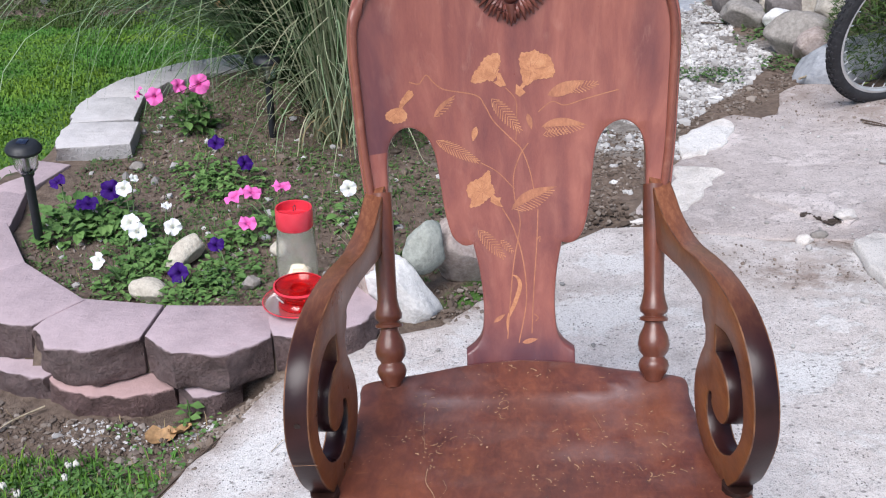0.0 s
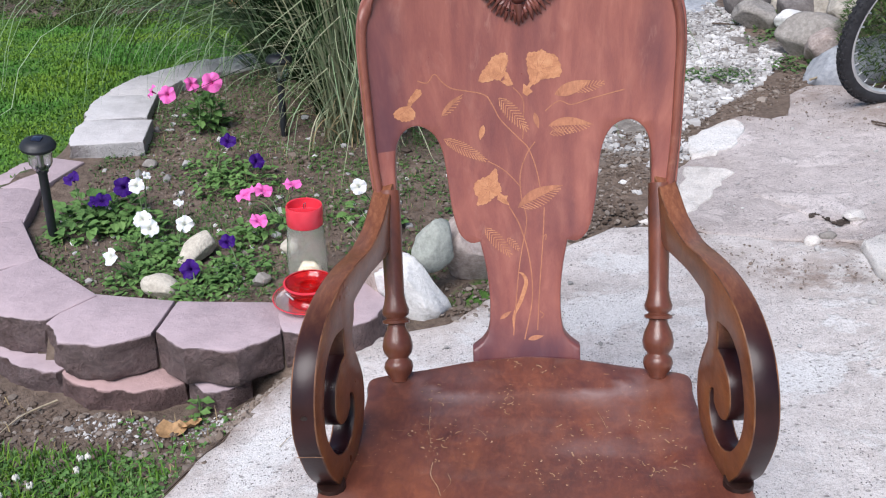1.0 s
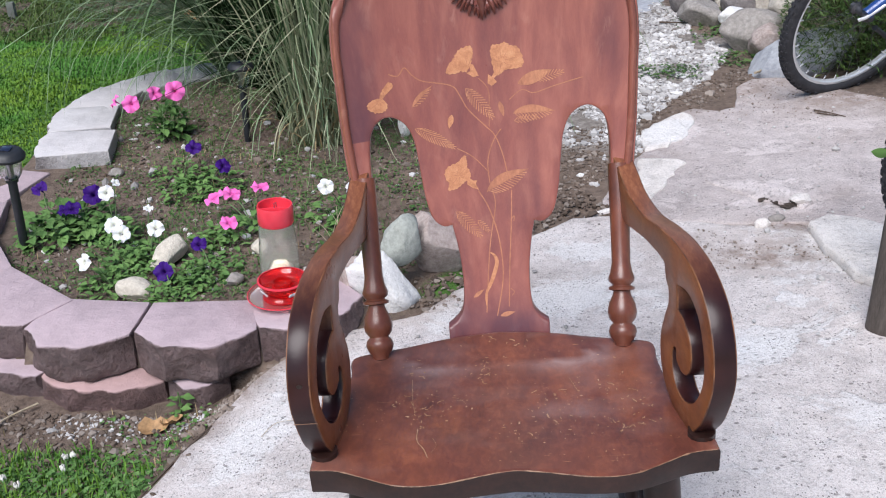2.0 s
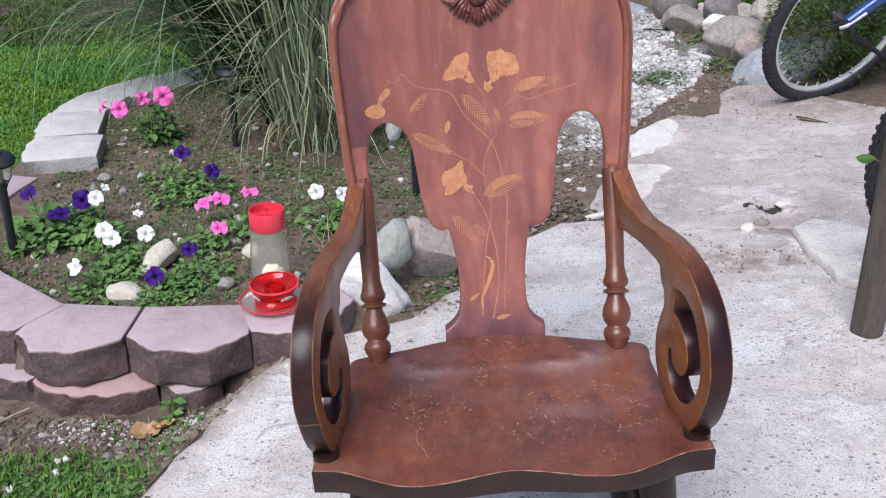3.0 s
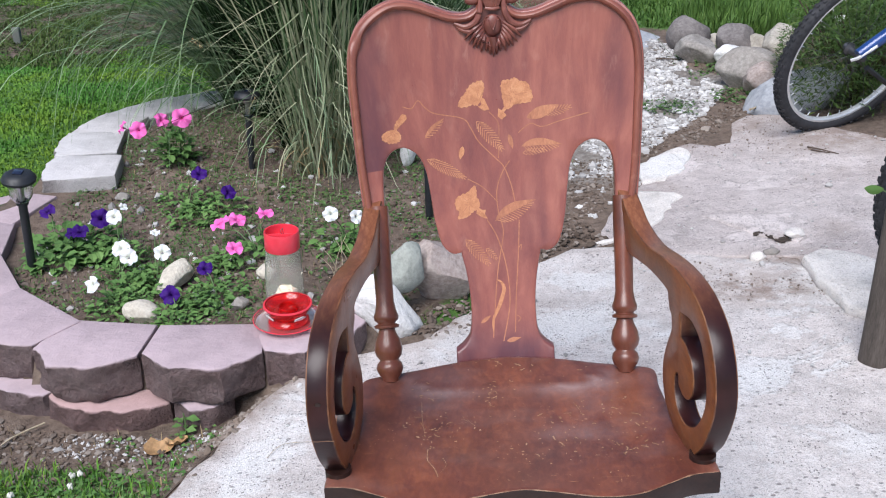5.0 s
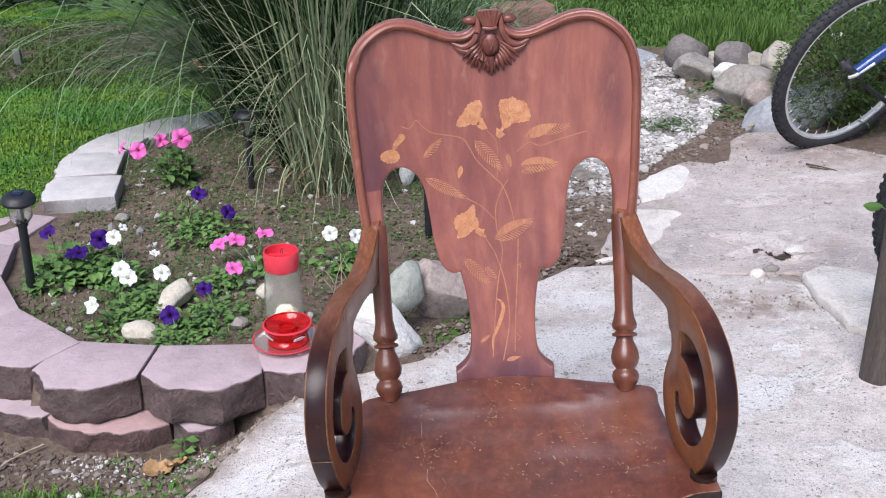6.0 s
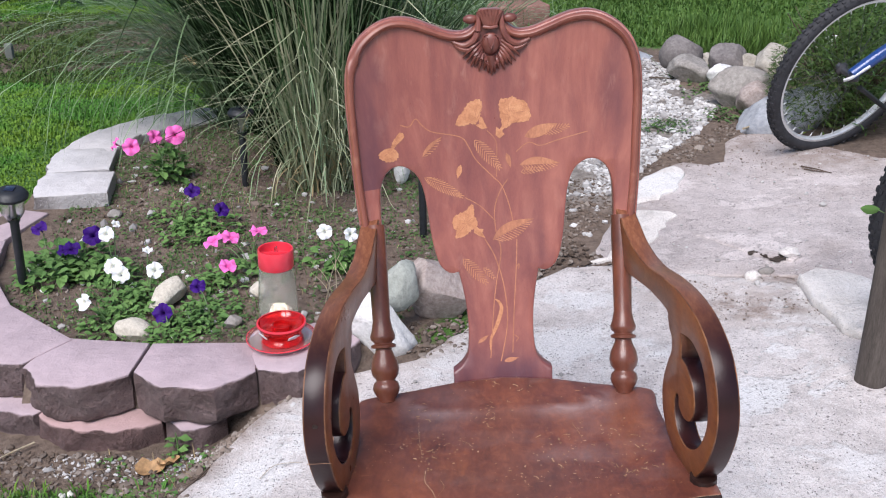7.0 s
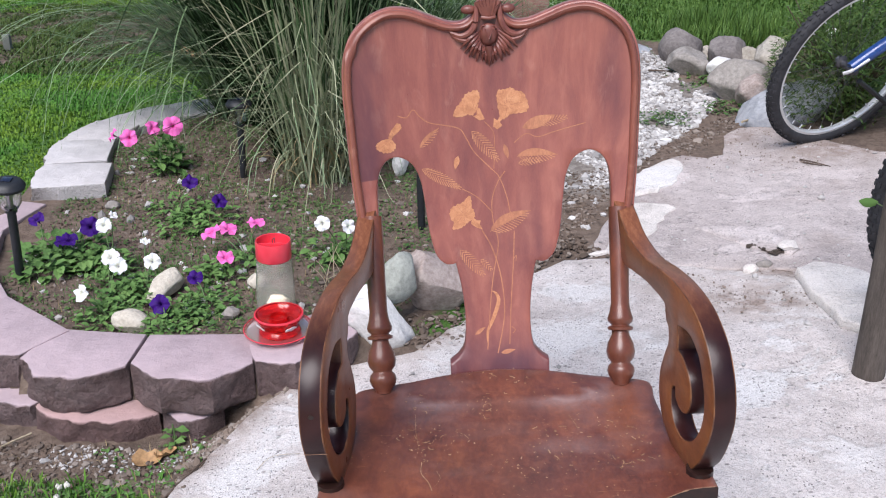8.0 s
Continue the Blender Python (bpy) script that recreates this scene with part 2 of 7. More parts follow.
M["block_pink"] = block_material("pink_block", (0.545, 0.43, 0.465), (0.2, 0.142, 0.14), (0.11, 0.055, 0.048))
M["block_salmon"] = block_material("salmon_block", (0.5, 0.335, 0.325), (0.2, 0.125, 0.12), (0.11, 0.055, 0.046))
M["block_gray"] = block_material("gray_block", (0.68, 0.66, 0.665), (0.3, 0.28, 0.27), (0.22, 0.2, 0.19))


def rock_material(name, a, b, c, scale=9, bump=0.6):
    k = Mat(name, 0.85)
    n1 = k.noise(scale, 7, 0.65, (1, 1, 1), 0.8)
    n2 = k.noise(scale * 6, 6, 0.65)
    col = k.ramp(n1, [(0.3, a), (0.5, b), (0.7, c)])
    col = k.mix(0.4, col, k.ramp(n2, [(0.32, tuple(0.5 * v for v in a)), (0.68, c)]))
    k.color(col)
    k.bump(n1, 0.4, 0.02)
    k.bump(n2, bump, 0.006)
    return k.m


M["white_rock"] = rock_material("white_rock", (0.7, 0.69, 0.68), (0.84, 0.83, 0.82), (0.89, 0.88, 0.87), 16)
M["green_rock"] = rock_material("green_rock", (0.26, 0.28, 0.25), (0.38, 0.4, 0.36), (0.5, 0.52, 0.48), 13, 0.3)
M["brown_rock"] = rock_material("brown_rock", (0.25, 0.19, 0.17), (0.45, 0.365, 0.335), (0.6, 0.525, 0.49), 14)
M["cream_rock"] = rock_material("cream_rock", (0.54, 0.48, 0.39), (0.68, 0.62, 0.52), (0.77, 0.72, 0.63), 18, 0.4)
M["grey_rock"] = rock_material("grey_rock", (0.11, 0.095, 0.095), (0.19, 0.17, 0.165), (0.3, 0.275, 0.265), 12)
M["blue_rock"] = rock_material("blue_rock", (0.27, 0.29, 0.33), (0.4, 0.42, 0.46), (0.54, 0.55, 0.58), 8)
M["tan_rock"] = rock_material("tan_rock", (0.18, 0.16, 0.145), (0.31, 0.285, 0.262), (0.46, 0.43, 0.4), 12)
M["pale_tan_rock"] = rock_material("pale_tan_rock", (0.3, 0.265, 0.22), (0.46, 0.42, 0.36), (0.58, 0.545, 0.485), 11)
M["red_brick"] = rock_material("red_brick", (0.2, 0.09, 0.07), (0.3, 0.14, 0.11), (0.4, 0.24, 0.2), 10)


def island(name, cols, rough=0.6, gloss=0.3, sub=0.0, patch=None):
    """A material that differs from piece to piece of one mesh."""
    k = Mat(name, rough)
    n = len(cols) - 1
    col = k.ramp(k.g.outputs["Random Per Island"], [(i / n, c) for i, c in enumerate(cols)])
    if patch:
        col = k.mix(k.mix(0.65, (0, 0, 0), k.band(k.noise(1.7, 6, 0.62), 0.41, 0.58)), col, patch)
    else:
        col = k.mix(0.3, col, k.ramp(k.noise(3.0, 4), [(0.3, tuple(0.55 * v for v in cols[0])), (0.7, cols[-1])]))
    k.color(col)
    k.b.inputs["Specular IOR Level"].default_value = gloss
    k.b.inputs["Subsurface Weight"].default_value = sub
    return k.m


M["pebble"] = island("pebble", [(0.17, 0.16, 0.155), (0.58, 0.56, 0.55), (0.3, 0.28, 0.27), (0.8, 0.79, 0.78), (0.22, 0.19, 0.17), (0.66, 0.65, 0.64), (0.36, 0.34, 0.335), (0.82, 0.81, 0.8)], 0.85)
M["crumb"] = island("crumb", [(0.07, 0.05, 0.038), (0.17, 0.125, 0.098), (0.1, 0.073, 0.056), (0.4, 0.35, 0.31), (0.13, 0.095, 0.073), (0.24, 0.195, 0.165)], 0.95)
M["pale_crumb"] = island("pale_crumb", [(0.2, 0.155, 0.125), (0.34, 0.28, 0.24), (0.26, 0.205, 0.17), (0.5, 0.45, 0.41), (0.15, 0.115, 0.09)], 0.95)
M["dark_crumb"] = island("dark_crumb", [(0.045, 0.035, 0.03), (0.09, 0.07, 0.06), (0.06, 0.048, 0.04)], 0.95)
M["lawn"] = island("lawn_grass", [(0.06, 0.19, 0.03), (0.09, 0.24, 0.04), (0.07, 0.21, 0.035), (0.105, 0.26, 0.045), (0.08, 0.22, 0.038)], 0.65, 0.2, 0.0, (0.2, 0.3, 0.034))
M["dull_grass"] = island("dull_grass", [(0.06, 0.11, 0.028), (0.1, 0.16, 0.042), (0.08, 0.135, 0.034), (0.125, 0.165, 0.055)], 0.7, 0.15)
M["far_grass"] = island("rough_grass", [(0.04, 0.105, 0.022), (0.085, 0.17, 0.033), (0.06, 0.14, 0.026), (0.13, 0.22, 0.045)], 0.6)
M["weed"] = island("weed_leaf", [(0.045, 0.11, 0.03), (0.1, 0.19, 0.05), (0.06, 0.14, 0.035), (0.15, 0.23, 0.08)], 0.55)
M["petunia_leaf"] = island("petunia_leaf", [(0.06, 0.14, 0.04), (0.13, 0.25, 0.07), (0.09, 0.19, 0.052), (0.19, 0.32, 0.1)], 0.7, 0.2)
M["grass_green"] = island("tall_grass_green", [(0.045, 0.095, 0.035), (0.11, 0.19, 0.08), (0.065, 0.13, 0.05), (0.22, 0.31, 0.16), (0.08, 0.155, 0.06)], 0.5)
M["grass_light"] = island("tall_grass_light", [(0.13, 0.22, 0.1), (0.27, 0.38, 0.21), (0.19, 0.29, 0.15), (0.42, 0.5, 0.34)], 0.5)
M["grass_pale"] = island("tall_grass_pale", [(0.13, 0.19, 0.09), (0.33, 0.38, 0.23), (0.19, 0.26, 0.13), (0.48, 0.5, 0.34), (0.24, 0.3, 0.17), (0.5, 0.46, 0.32)], 0.55)
M["straw"] = island("straw", [(0.3, 0.22, 0.12), (0.45, 0.36, 0.2), (0.38, 0.28, 0.15)], 0.7)
M["shrub_leaf"] = island("shrub_leaf", [(0.035, 0.075, 0.022), (0.085, 0.15, 0.035), (0.055, 0.11, 0.028), (0.15, 0.2, 0.05)], 0.55)
# near-black: the clumps' inner shade is put in this colour; also far shrubs
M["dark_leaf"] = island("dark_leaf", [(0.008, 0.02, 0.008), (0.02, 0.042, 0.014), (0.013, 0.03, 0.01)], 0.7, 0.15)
M["mulch"] = island("leaf_mulch", [(0.06, 0.08, 0.033), (0.085, 0.1, 0.045), (0.07, 0.092, 0.036), (0.095, 0.095, 0.055), (0.062, 0.095, 0.032)], 0.85, 0.1)
M["clover"] = island("clover_leaf", [(0.06, 0.15, 0.035), (0.11, 0.23, 0.06), (0.16, 0.28, 0.085)], 0.55)


def plain(name, col, rough=0.5, metal=0.0, coat=0.0, vary=0.25, scale=20, bump=0.0):
    k = Mat(name, rough, metal, coat)
    n = k.noise(scale, 5, 0.6)
    k.color(k.ramp(n, [(0.3, tuple((1 - vary) * v for v in col)), (0.7, tuple(min(1, (1 + vary) * v) for v in col))]))
    k.rough(k.noise(scale * 1.7, 4), max(0.02, rough - 0.1), min(1, rough + 0.12))
    if bump:
        k.bump(k.noise(scale * 4, 4), bump, 0.003)
    return k.m


def petal(name, rim, heart):
    """A petal whose veins run from the throat to the rim."""
    k = Mat(name, 0.6)
    k.b.inputs["Subsurface Weight"].default_value = 0.15
    k.b.inputs["Specular IOR Level"].default_value = 0.15
    k.b.inputs["Subsurface Radius"].default_value = (0.004, 0.003, 0.003)
    col = k.mix(k.attr("throat"), rim, heart)
    col = k.mix(0.25, col, k.ramp(k.noise(160, 3), [(0.3, tuple(0.7 * v for v in rim)), (0.7, tuple(min(0.9, 1.15 * v) for v in rim))]))
    k.color(col)
    return k.m


M["pink_petal"] = petal("pink_petal", (0.85, 0.18, 0.52), (0.45, 0.03, 0.22))
M["purple_petal"] = petal("purple_petal", (0.045, 0.008, 0.17), (0.015, 0.004, 0.05))
M["white_petal"] = petal("white_petal", (0.74, 0.75, 0.77), (0.55, 0.57, 0.4))
M["rubber"] = plain("tyre_rubber", (0.03, 0.03, 0.035), 0.75, 0, 0, 0.3, 30, 0.3)
M["rim_metal"] = plain("rim_metal", (0.72, 0.73, 0.74), 0.35, 0.45, 0, 0.1)
M["spoke_metal"] = plain("dull_spoke", (0.12, 0.12, 0.13), 0.5, 0.8, 0, 0.2)
M["steel"] = plain("steel", (0.55, 0.56, 0.58), 0.3, 1.0, 0, 0.15)
M["blue_paint"] = plain("blue_paint", (0.016, 0.055, 0.21), 0.3, 0.1, 0.5, 0.2)
M["black_plastic"] = plain("black_plastic", (0.018, 0.02, 0.025), 0.5, 0, 0, 0.3, 40)
M["solar_cell"] = plain("solar_cell", (0.015, 0.02, 0.05), 0.15, 0, 0.6, 0.3, 40)
M["post_wood"] = wood("post_wood", (0.042, 0.033, 0.028), (0.082, 0.066, 0.056), (0.145, 0.12, 0.104), (5, 5, 0.7), (0.75, 0.9), 0.0)
M["raw_wood"] = wood("raw_wood", (0.2, 0.12, 0.08), (0.33, 0.21, 0.15), (0.43, 0.3, 0.22), (1, 5, 5), (0.7, 0.9), 0.0)
M["dry_leaf"] = plain("dry_leaf", (0.38, 0.23, 0.11), 0.7, 0, 0, 0.4, 60, 0.3)
M["stem"] = plain("green_stem", (0.1, 0.17, 0.06), 0.6)
M["cane"] = plain("dry_cane", (0.17, 0.095, 0.06), 0.8, 0, 0, 0.35, 30, 0.2)
M["twig"] = plain("twig_bark", (0.09, 0.065, 0.05), 0.85, 0, 0, 0.4, 60)
M["pale_twig"] = plain("pale_twig", (0.42, 0.35, 0.25), 0.85, 0, 0, 0.3, 60)
M["white_paint"] = plain("weathered_white", (0.14, 0.15, 0.135), 0.7, 0, 0, 0.2)
M["clover_flower"] = plain("clover_flower", (0.7, 0.68, 0.62), 0.7, 0, 0, 0.2, 90)
M["sugar_crust"] = plain("sugar_crust", (0.6, 0.55, 0.43), 0.8, 0, 0, 0.2, 60, 0.4)


def clear_plastic(name, tint, rough=0.05, trans=1.0, ior=1.45):
    k = Mat(name, rough)
    k.b.inputs["Base Color"].default_value = (*tint, 1)
    k.b.inputs["Transmission Weight"].default_value = trans
    k.b.inputs["IOR"].default_value = ior
    return k.m


M["glass"] = clear_plastic("clear_bottle", (0.93, 0.93, 0.9), 0.16, 0.94, 1.25)
M["lens"] = clear_plastic("lamp_lens", (0.9, 0.92, 0.93), 0.12)
M["red_plastic"] = clear_plastic("red_plastic", (0.8, 0.02, 0.022), 0.08, 0.7)
M["saucer"] = clear_plastic("saucer_plastic", (0.93, 0.42, 0.43), 0.12, 0.85)
M["pink_plastic"] = plain("faded_red_plastic", (0.75, 0.045, 0.075), 0.35, 0, 0.2, 0.12)


def ground_material():
    k = Mat("ground_soil", 0.97)
    n1 = k.noise(4, 7, 0.65)
    n2 = k.noise(38, 6, 0.7)
    soil = k.ramp(n1, [(0.3, (0.06, 0.04, 0.03)), (0.5, (0.11, 0.075, 0.058)), (0.72, (0.19, 0.138, 0.11))])
    soil = k.mix(0.45, soil, k.ramp(n2, [(0.3, (0.05, 0.035, 0.026)), (0.7, (0.36, 0.28, 0.22))]))
    turf = k.ramp(n2, [(0.3, (0.04, 0.1, 0.018)), (0.55, (0.075, 0.17, 0.028)), (0.75, (0.12, 0.22, 0.035))])
    grit = k.ramp(n2, [(0.3, (0.13, 0.105, 0.09)), (0.7, (0.36, 0.33, 0.3))])
    col = k.mix(k.attr("turf"), soil, turf)
    col = k.mix(k.attr("grit"), col, grit)
    k.color(col)
    k.bump(n2, 0.7, 0.015)
    k.bump(k.noise(150, 4), 0.6, 0.005)
    return k.m


M["ground"] = ground_material()

# ---- building helpers ----


def part(name, bm, material, parent=None, label="", smooth=40):
    """Links a bmesh as one mesh object under a thing or a part."""
    me = bpy.data.meshes.new(name)
    bm.to_mesh(me)
    bm.free()
    me.materials.append(M[material])
    if smooth:
        me.shade_smooth()
        me.set_sharp_from_angle(angle=radians(smooth))
    ob = new(name, me)
    ob.parent = parent
    if label:
        tagged(ob, label)
    return ob


def raw_mesh(name, verts, faces, material, parent=None, label="", smooth=False):
    """A large mesh straight from arrays."""
    me = bpy.data.meshes.new(name)
    me.from_pydata(verts, [], faces)
    me.materials.append(M[material])
    if smooth:
        me.shade_smooth()
    ob = new(name, me)
    ob.parent = parent
    if label:
        tagged(ob, label)
    return ob


def thing(name, m, label, category, group=""):
    ob = new(name)
    ob.matrix_world = m
    ob.empty_display_size = 0.1
    return tagged(ob, label, category, group)


def spline(points, steps=8, closed=False):
    """Catmull-Rom through the points; a repeated point makes a corner."""
    p = [Vector(q) for q in points]
    n = len(p)
    out = []
    last = n if closed else n - 1
    for i in range(last):
        if closed:
            a, b, c, d = p[i - 1], p[i], p[(i + 1) % n], p[(i + 2) % n]
        else:
            a, b, c, d = p[max(i - 1, 0)], p[i], p[i + 1], p[min(i + 2, n - 1)]
        if (b - c).length < 1e-6:
            continue
        for s in range(steps):
            t = s / steps
            out.append(0.5 * (2 * b + (c - a) * t + (2 * a - 5 * b + 4 * c - d) * t * t + (3 * b - a - 3 * c + d) * t ** 3))
    if not closed:
        out.append(p[-1].copy())
    return out


def inset(loop, d):
    """A closed plane loop moved inwards (it runs anticlockwise) by d."""
    out = []
    n = len(loop)
    for i in range(n):
        a, b, c = loop[i - 1], loop[i], loop[(i + 1) % n]
        u, v = (b - a), (c - b)
        if u.length < 1e-9 or v.length < 1e-9:
            out.append(b.copy())
            continue
        u.normalize()
        v.normalize()
        nn = Vector((-u.y - v.y, u.x + v.x))
        if nn.length < 1e-6:
            out.append(b.copy())
            continue
        nn.normalize()
        k = max(0.45, nn.dot(Vector((-u.y, u.x))))
        out.append(b + nn * d / k)
    return out


def area(loop):
    return 0.5 * sum(loop[i - 1].x * loop[i].y - loop[i].x * loop[i - 1].y for i in range(len(loop)))


def board(outer, thick, edge=0.003, holes=()):
    """A flat board from a plane outline with holes, rounded on both rims; depth runs along z from 0 to -thick."""
    bm = bmesh.new()
    caps = {0: [], 1: []}
    for k, loop in enumerate((outer, *holes)):
        loop = [Vector(q) for q in loop]
        if (area(loop) < 0) != (k > 0):
            loop.reverse()
        rings = []
        for dist, z in ((edge, 0.0), (edge * 0.3, -edge * 0.3), (0.0, -edge), (0.0, -thick + edge), (edge * 0.3, -thick + edge * 0.3), (edge, -thick)):
            pts = inset(loop, dist) if dist else loop
            rings.append([bm.verts.new((q.x, q.y, z)) for q in pts])
        n = len(loop)
        for a, b in zip(rings, rings[1:]):
            for i in range(n):
                j = (i + 1) % n
                bm.faces.new((a[j], a[i], b[i], b[j]))
        for side, ring in ((0, rings[0]), (1, rings[-1])):
            for i in range(n):
                caps[side].append(bm.edges.get((ring[i], ring[(i + 1) % n])))
    for side in (0, 1):
        bmesh.ops.triangle_fill(bm, use_beauty=True, use_dissolve=False, edges=caps[side])
    bmesh.ops.recalc_face_normals(bm, faces=bm.faces)
    return bm


def slice_up(bm, axis, positions):
    """Cuts the mesh by planes, so that it can be bent."""
    for p in positions:
        co, no = Vector((0, 0, 0)), Vector((0, 0, 0))
        co[axis], no[axis] = p, 1
        bmesh.ops.bisect_plane(bm, geom=bm.verts[:] + bm.edges[:] + bm.faces[:], dist=1e-5, plane_co=co, plane_no=no)


def lathe(profile, seg=24, cap=True):
    """Turned shape about z; profile: (radius, z) pairs."""
    bm = bmesh.new()
    rings = []
    for r, z in profile:
        rings.append([bm.verts.new((r * math.cos(2 * math.pi * i / seg), r * math.sin(2 * math.pi * i / seg), z)) for i in range(seg)])
    for a, b in zip(rings, rings[1:]):
        for i in range(seg):
            j = (i + 1) % seg
            bm.faces.new((a[i], a[j], b[j], b[i]))
    if cap:
        bm.faces.new(rings[0][::-1])
        bm.faces.new(rings[-1])
    bmesh.ops.recalc_face_normals(bm, faces=bm.faces)
    return bm


def sweep(path, radius, seg=8, bm=None, flat=1.0, up=None):
    """A tube along a path; radius: a number or a function of 0..1; flat squeezes it along its second axis."""
    bm = bm or bmesh.new()
    path = [Vector(q) for q in path]
    n = len(path)
    rings = []
    ref = Vector(up) if up else Vector((0.31, 0.2, 0.93))
    for i, q in enumerate(path):
        d = (path[min(i + 1, n - 1)] - path[max(i - 1, 0)]).normalized()
        a = d.cross(ref)
        if a.length < 1e-3:
            a = d.cross(Vector((1, 0, 0)))
        a.normalize()
        b = d.cross(a).normalized()
        r = radius(i / (n - 1)) if callable(radius) else radius
        rings.append([bm.verts.new(q + r * (math.cos(2 * math.pi * k / seg) * a + flat * math.sin(2 * math.pi * k / seg) * b)) for k in range(seg)])
    for r0, r1 in zip(rings, rings[1:]):
        for k in range(seg):
            j = (k + 1) % seg
            bm.faces.new((r0[k], r0[j], r1[j], r1[k]))
    bm.faces.new(rings[0][::-1])
    bm.faces.new(rings[-1])
    return bm


def moved(bm, m):
    bmesh.ops.transform(bm, matrix=m, verts=bm.verts)
    return bm


def joined(*bms):
    """One bmesh out of several."""
    out = bms[0]
    for other in bms[1:]:
        me = bpy.data.meshes.new("tmp")
        other.to_mesh(me)
        other.free()
        out.from_mesh(me)
        bpy.data.meshes.remove(me)
    return out


def ball(radius, detail=2, squash=(1, 1, 1), at=(0, 0, 0)):
    bm = bmesh.new()
    bmesh.ops.create_icosphere(bm, subdivisions=detail, radius=radius)
    return moved(bm, Matrix.Translation(at) @ Matrix.Diagonal((*squash, 1)))


def box(sx, sy, sz, bevel=0.0, at=(0, 0, 0), seg=2):
    bm = bmesh.new()
    bmesh.ops.create_cube(bm, size=1)
    moved(bm, Matrix.Translation(at) @ Matrix.Diagonal((sx, sy, sz, 1)))
    if bevel:
        bmesh.ops.bevel(bm, geom=bm.edges[:], offset=bevel, segments=seg, affect='EDGES', profile=0.5)
    return bm


def smoothstep(a, b, x):
    t = np.clip((np.asarray(x, float) - a) / (b - a), 0, 1)
    return t * t * (3 - 2 * t)


def inside(poly, x, y):
    """Which points of the arrays x, y lie in the polygon."""
    x, y = np.asarray(x, float), np.asarray(y, float)
    hit = np.zeros(x.shape, bool)
    n = len(poly)
    for i in range(n):
        (x0, y0), (x1, y1) = poly[i - 1], poly[i]
        cross = ((y0 > y) != (y1 > y)) & (x < (x1 - x0) * (y - y0) / (y1 - y0 + 1e-12) + x0)
        hit ^= cross
    return hit


def rough_noise(x, y, s, seed=0.0):
    """Cheap smooth noise on arrays, about -1 to 1."""
    r = np.random.RandomState(int(seed) + 5)
    v = np.zeros(np.shape(x))
    for k in range(6):
        a, ph, f = r.uniform(0, 6.28), r.uniform(0, 6.28), s * r.uniform(0.7, 1.9)
        v = v + np.sin(f * (x * math.cos(a) + y * math.sin(a)) + ph)
    return v / 3.2


# ---- lie of the land ----
SLOPE = 0.075
CHAIR = pose(0.131, 1.2, 0.009, 0, -2.6, -2.5)
# outer seam points of the curved bed wall, from the patio round to the tall grass
SEAMS = [(-0.15, 2.19), (-0.40, 2.047), (-0.703, 2.046), (-0.982, 2.1), (-1.24, 2.335), (-1.41, 2.62), (-1.465, 2.93),
         (-1.39, 3.21), (-1.4, 3.52), (-1.40, 3.855), (-1.29, 4.13), (-1.085, 4.36), (-0.85, 4.46), (-0.58, 4.48), (-0.3, 4.44)]
BED = [(x, y) for x, y in SEAMS] + [(0.3, 4.3), (0.5, 3.6), (0.35, 2.75), (0.1, 2.4), (-0.1, 2.25)]
PATIO = [(-1.1, -2.5), (-0.95, 0.2), (-0.74, 1.25), (-0.6, 1.55), (-0.528, 1.69), (-0.473, 1.8), (-0.405, 1.93), (-0.348, 2.03), (-0.29, 2.095), (-0.15, 2.14),
         (-0.014, 2.17), (0.113, 2.3), (0.27, 2.5), (0.46, 2.64), (0.6, 2.64), (0.72, 2.56), (0.92, 2.485), (1.1, 2.44), (1.3, 2.37), (1.9, 2.3), (4.5, 2.2), (4.5, -2.5)]
OLD = [(0.56, 2.72), (0.605, 2.646), (0.723, 2.566), (0.922, 2.491), (1.102, 2.446), (1.302, 2.376), (1.902, 2.306), (4.5, 2.206), (4.5, 3.2), (2.2, 3.25), (1.75, 3.33), (1.62, 3.5), (1.47, 3.72), (1.353, 3.735),
       (1.27, 3.66), (1.235, 3.54), (1.2, 3.44), (1.13, 3.42), (1.05, 3.47), (0.95, 3.42), (0.86, 3.34), (0.8, 3.13), (0.66, 2.95)]
GRAVEL = [(0.42, 2.78), (0.52, 2.8), (0.66, 2.98), (0.79, 3.15), (0.84, 3.38), (0.97, 3.58), (1.1, 3.68), (1.2, 3.86), (1.3, 3.98), (1.4, 4.15), (1.36, 4.6), (1.34, 5.05), (1.3, 5.25), (1.02, 5.3), (0.78, 4.8), (0.6, 4.1), (0.42, 3.5), (0.36, 3.0)]


def slab_z(x, y):
    x, y = np.asarray(x, float), np.asarray(y, float)
    z = SLOPE * np.minimum(x, 2.6)
    d = x - 0.14
    return z - 0.033 * d * np.exp(-(d / 0.32) ** 2 - ((y - 1.3) / 0.6) ** 2)


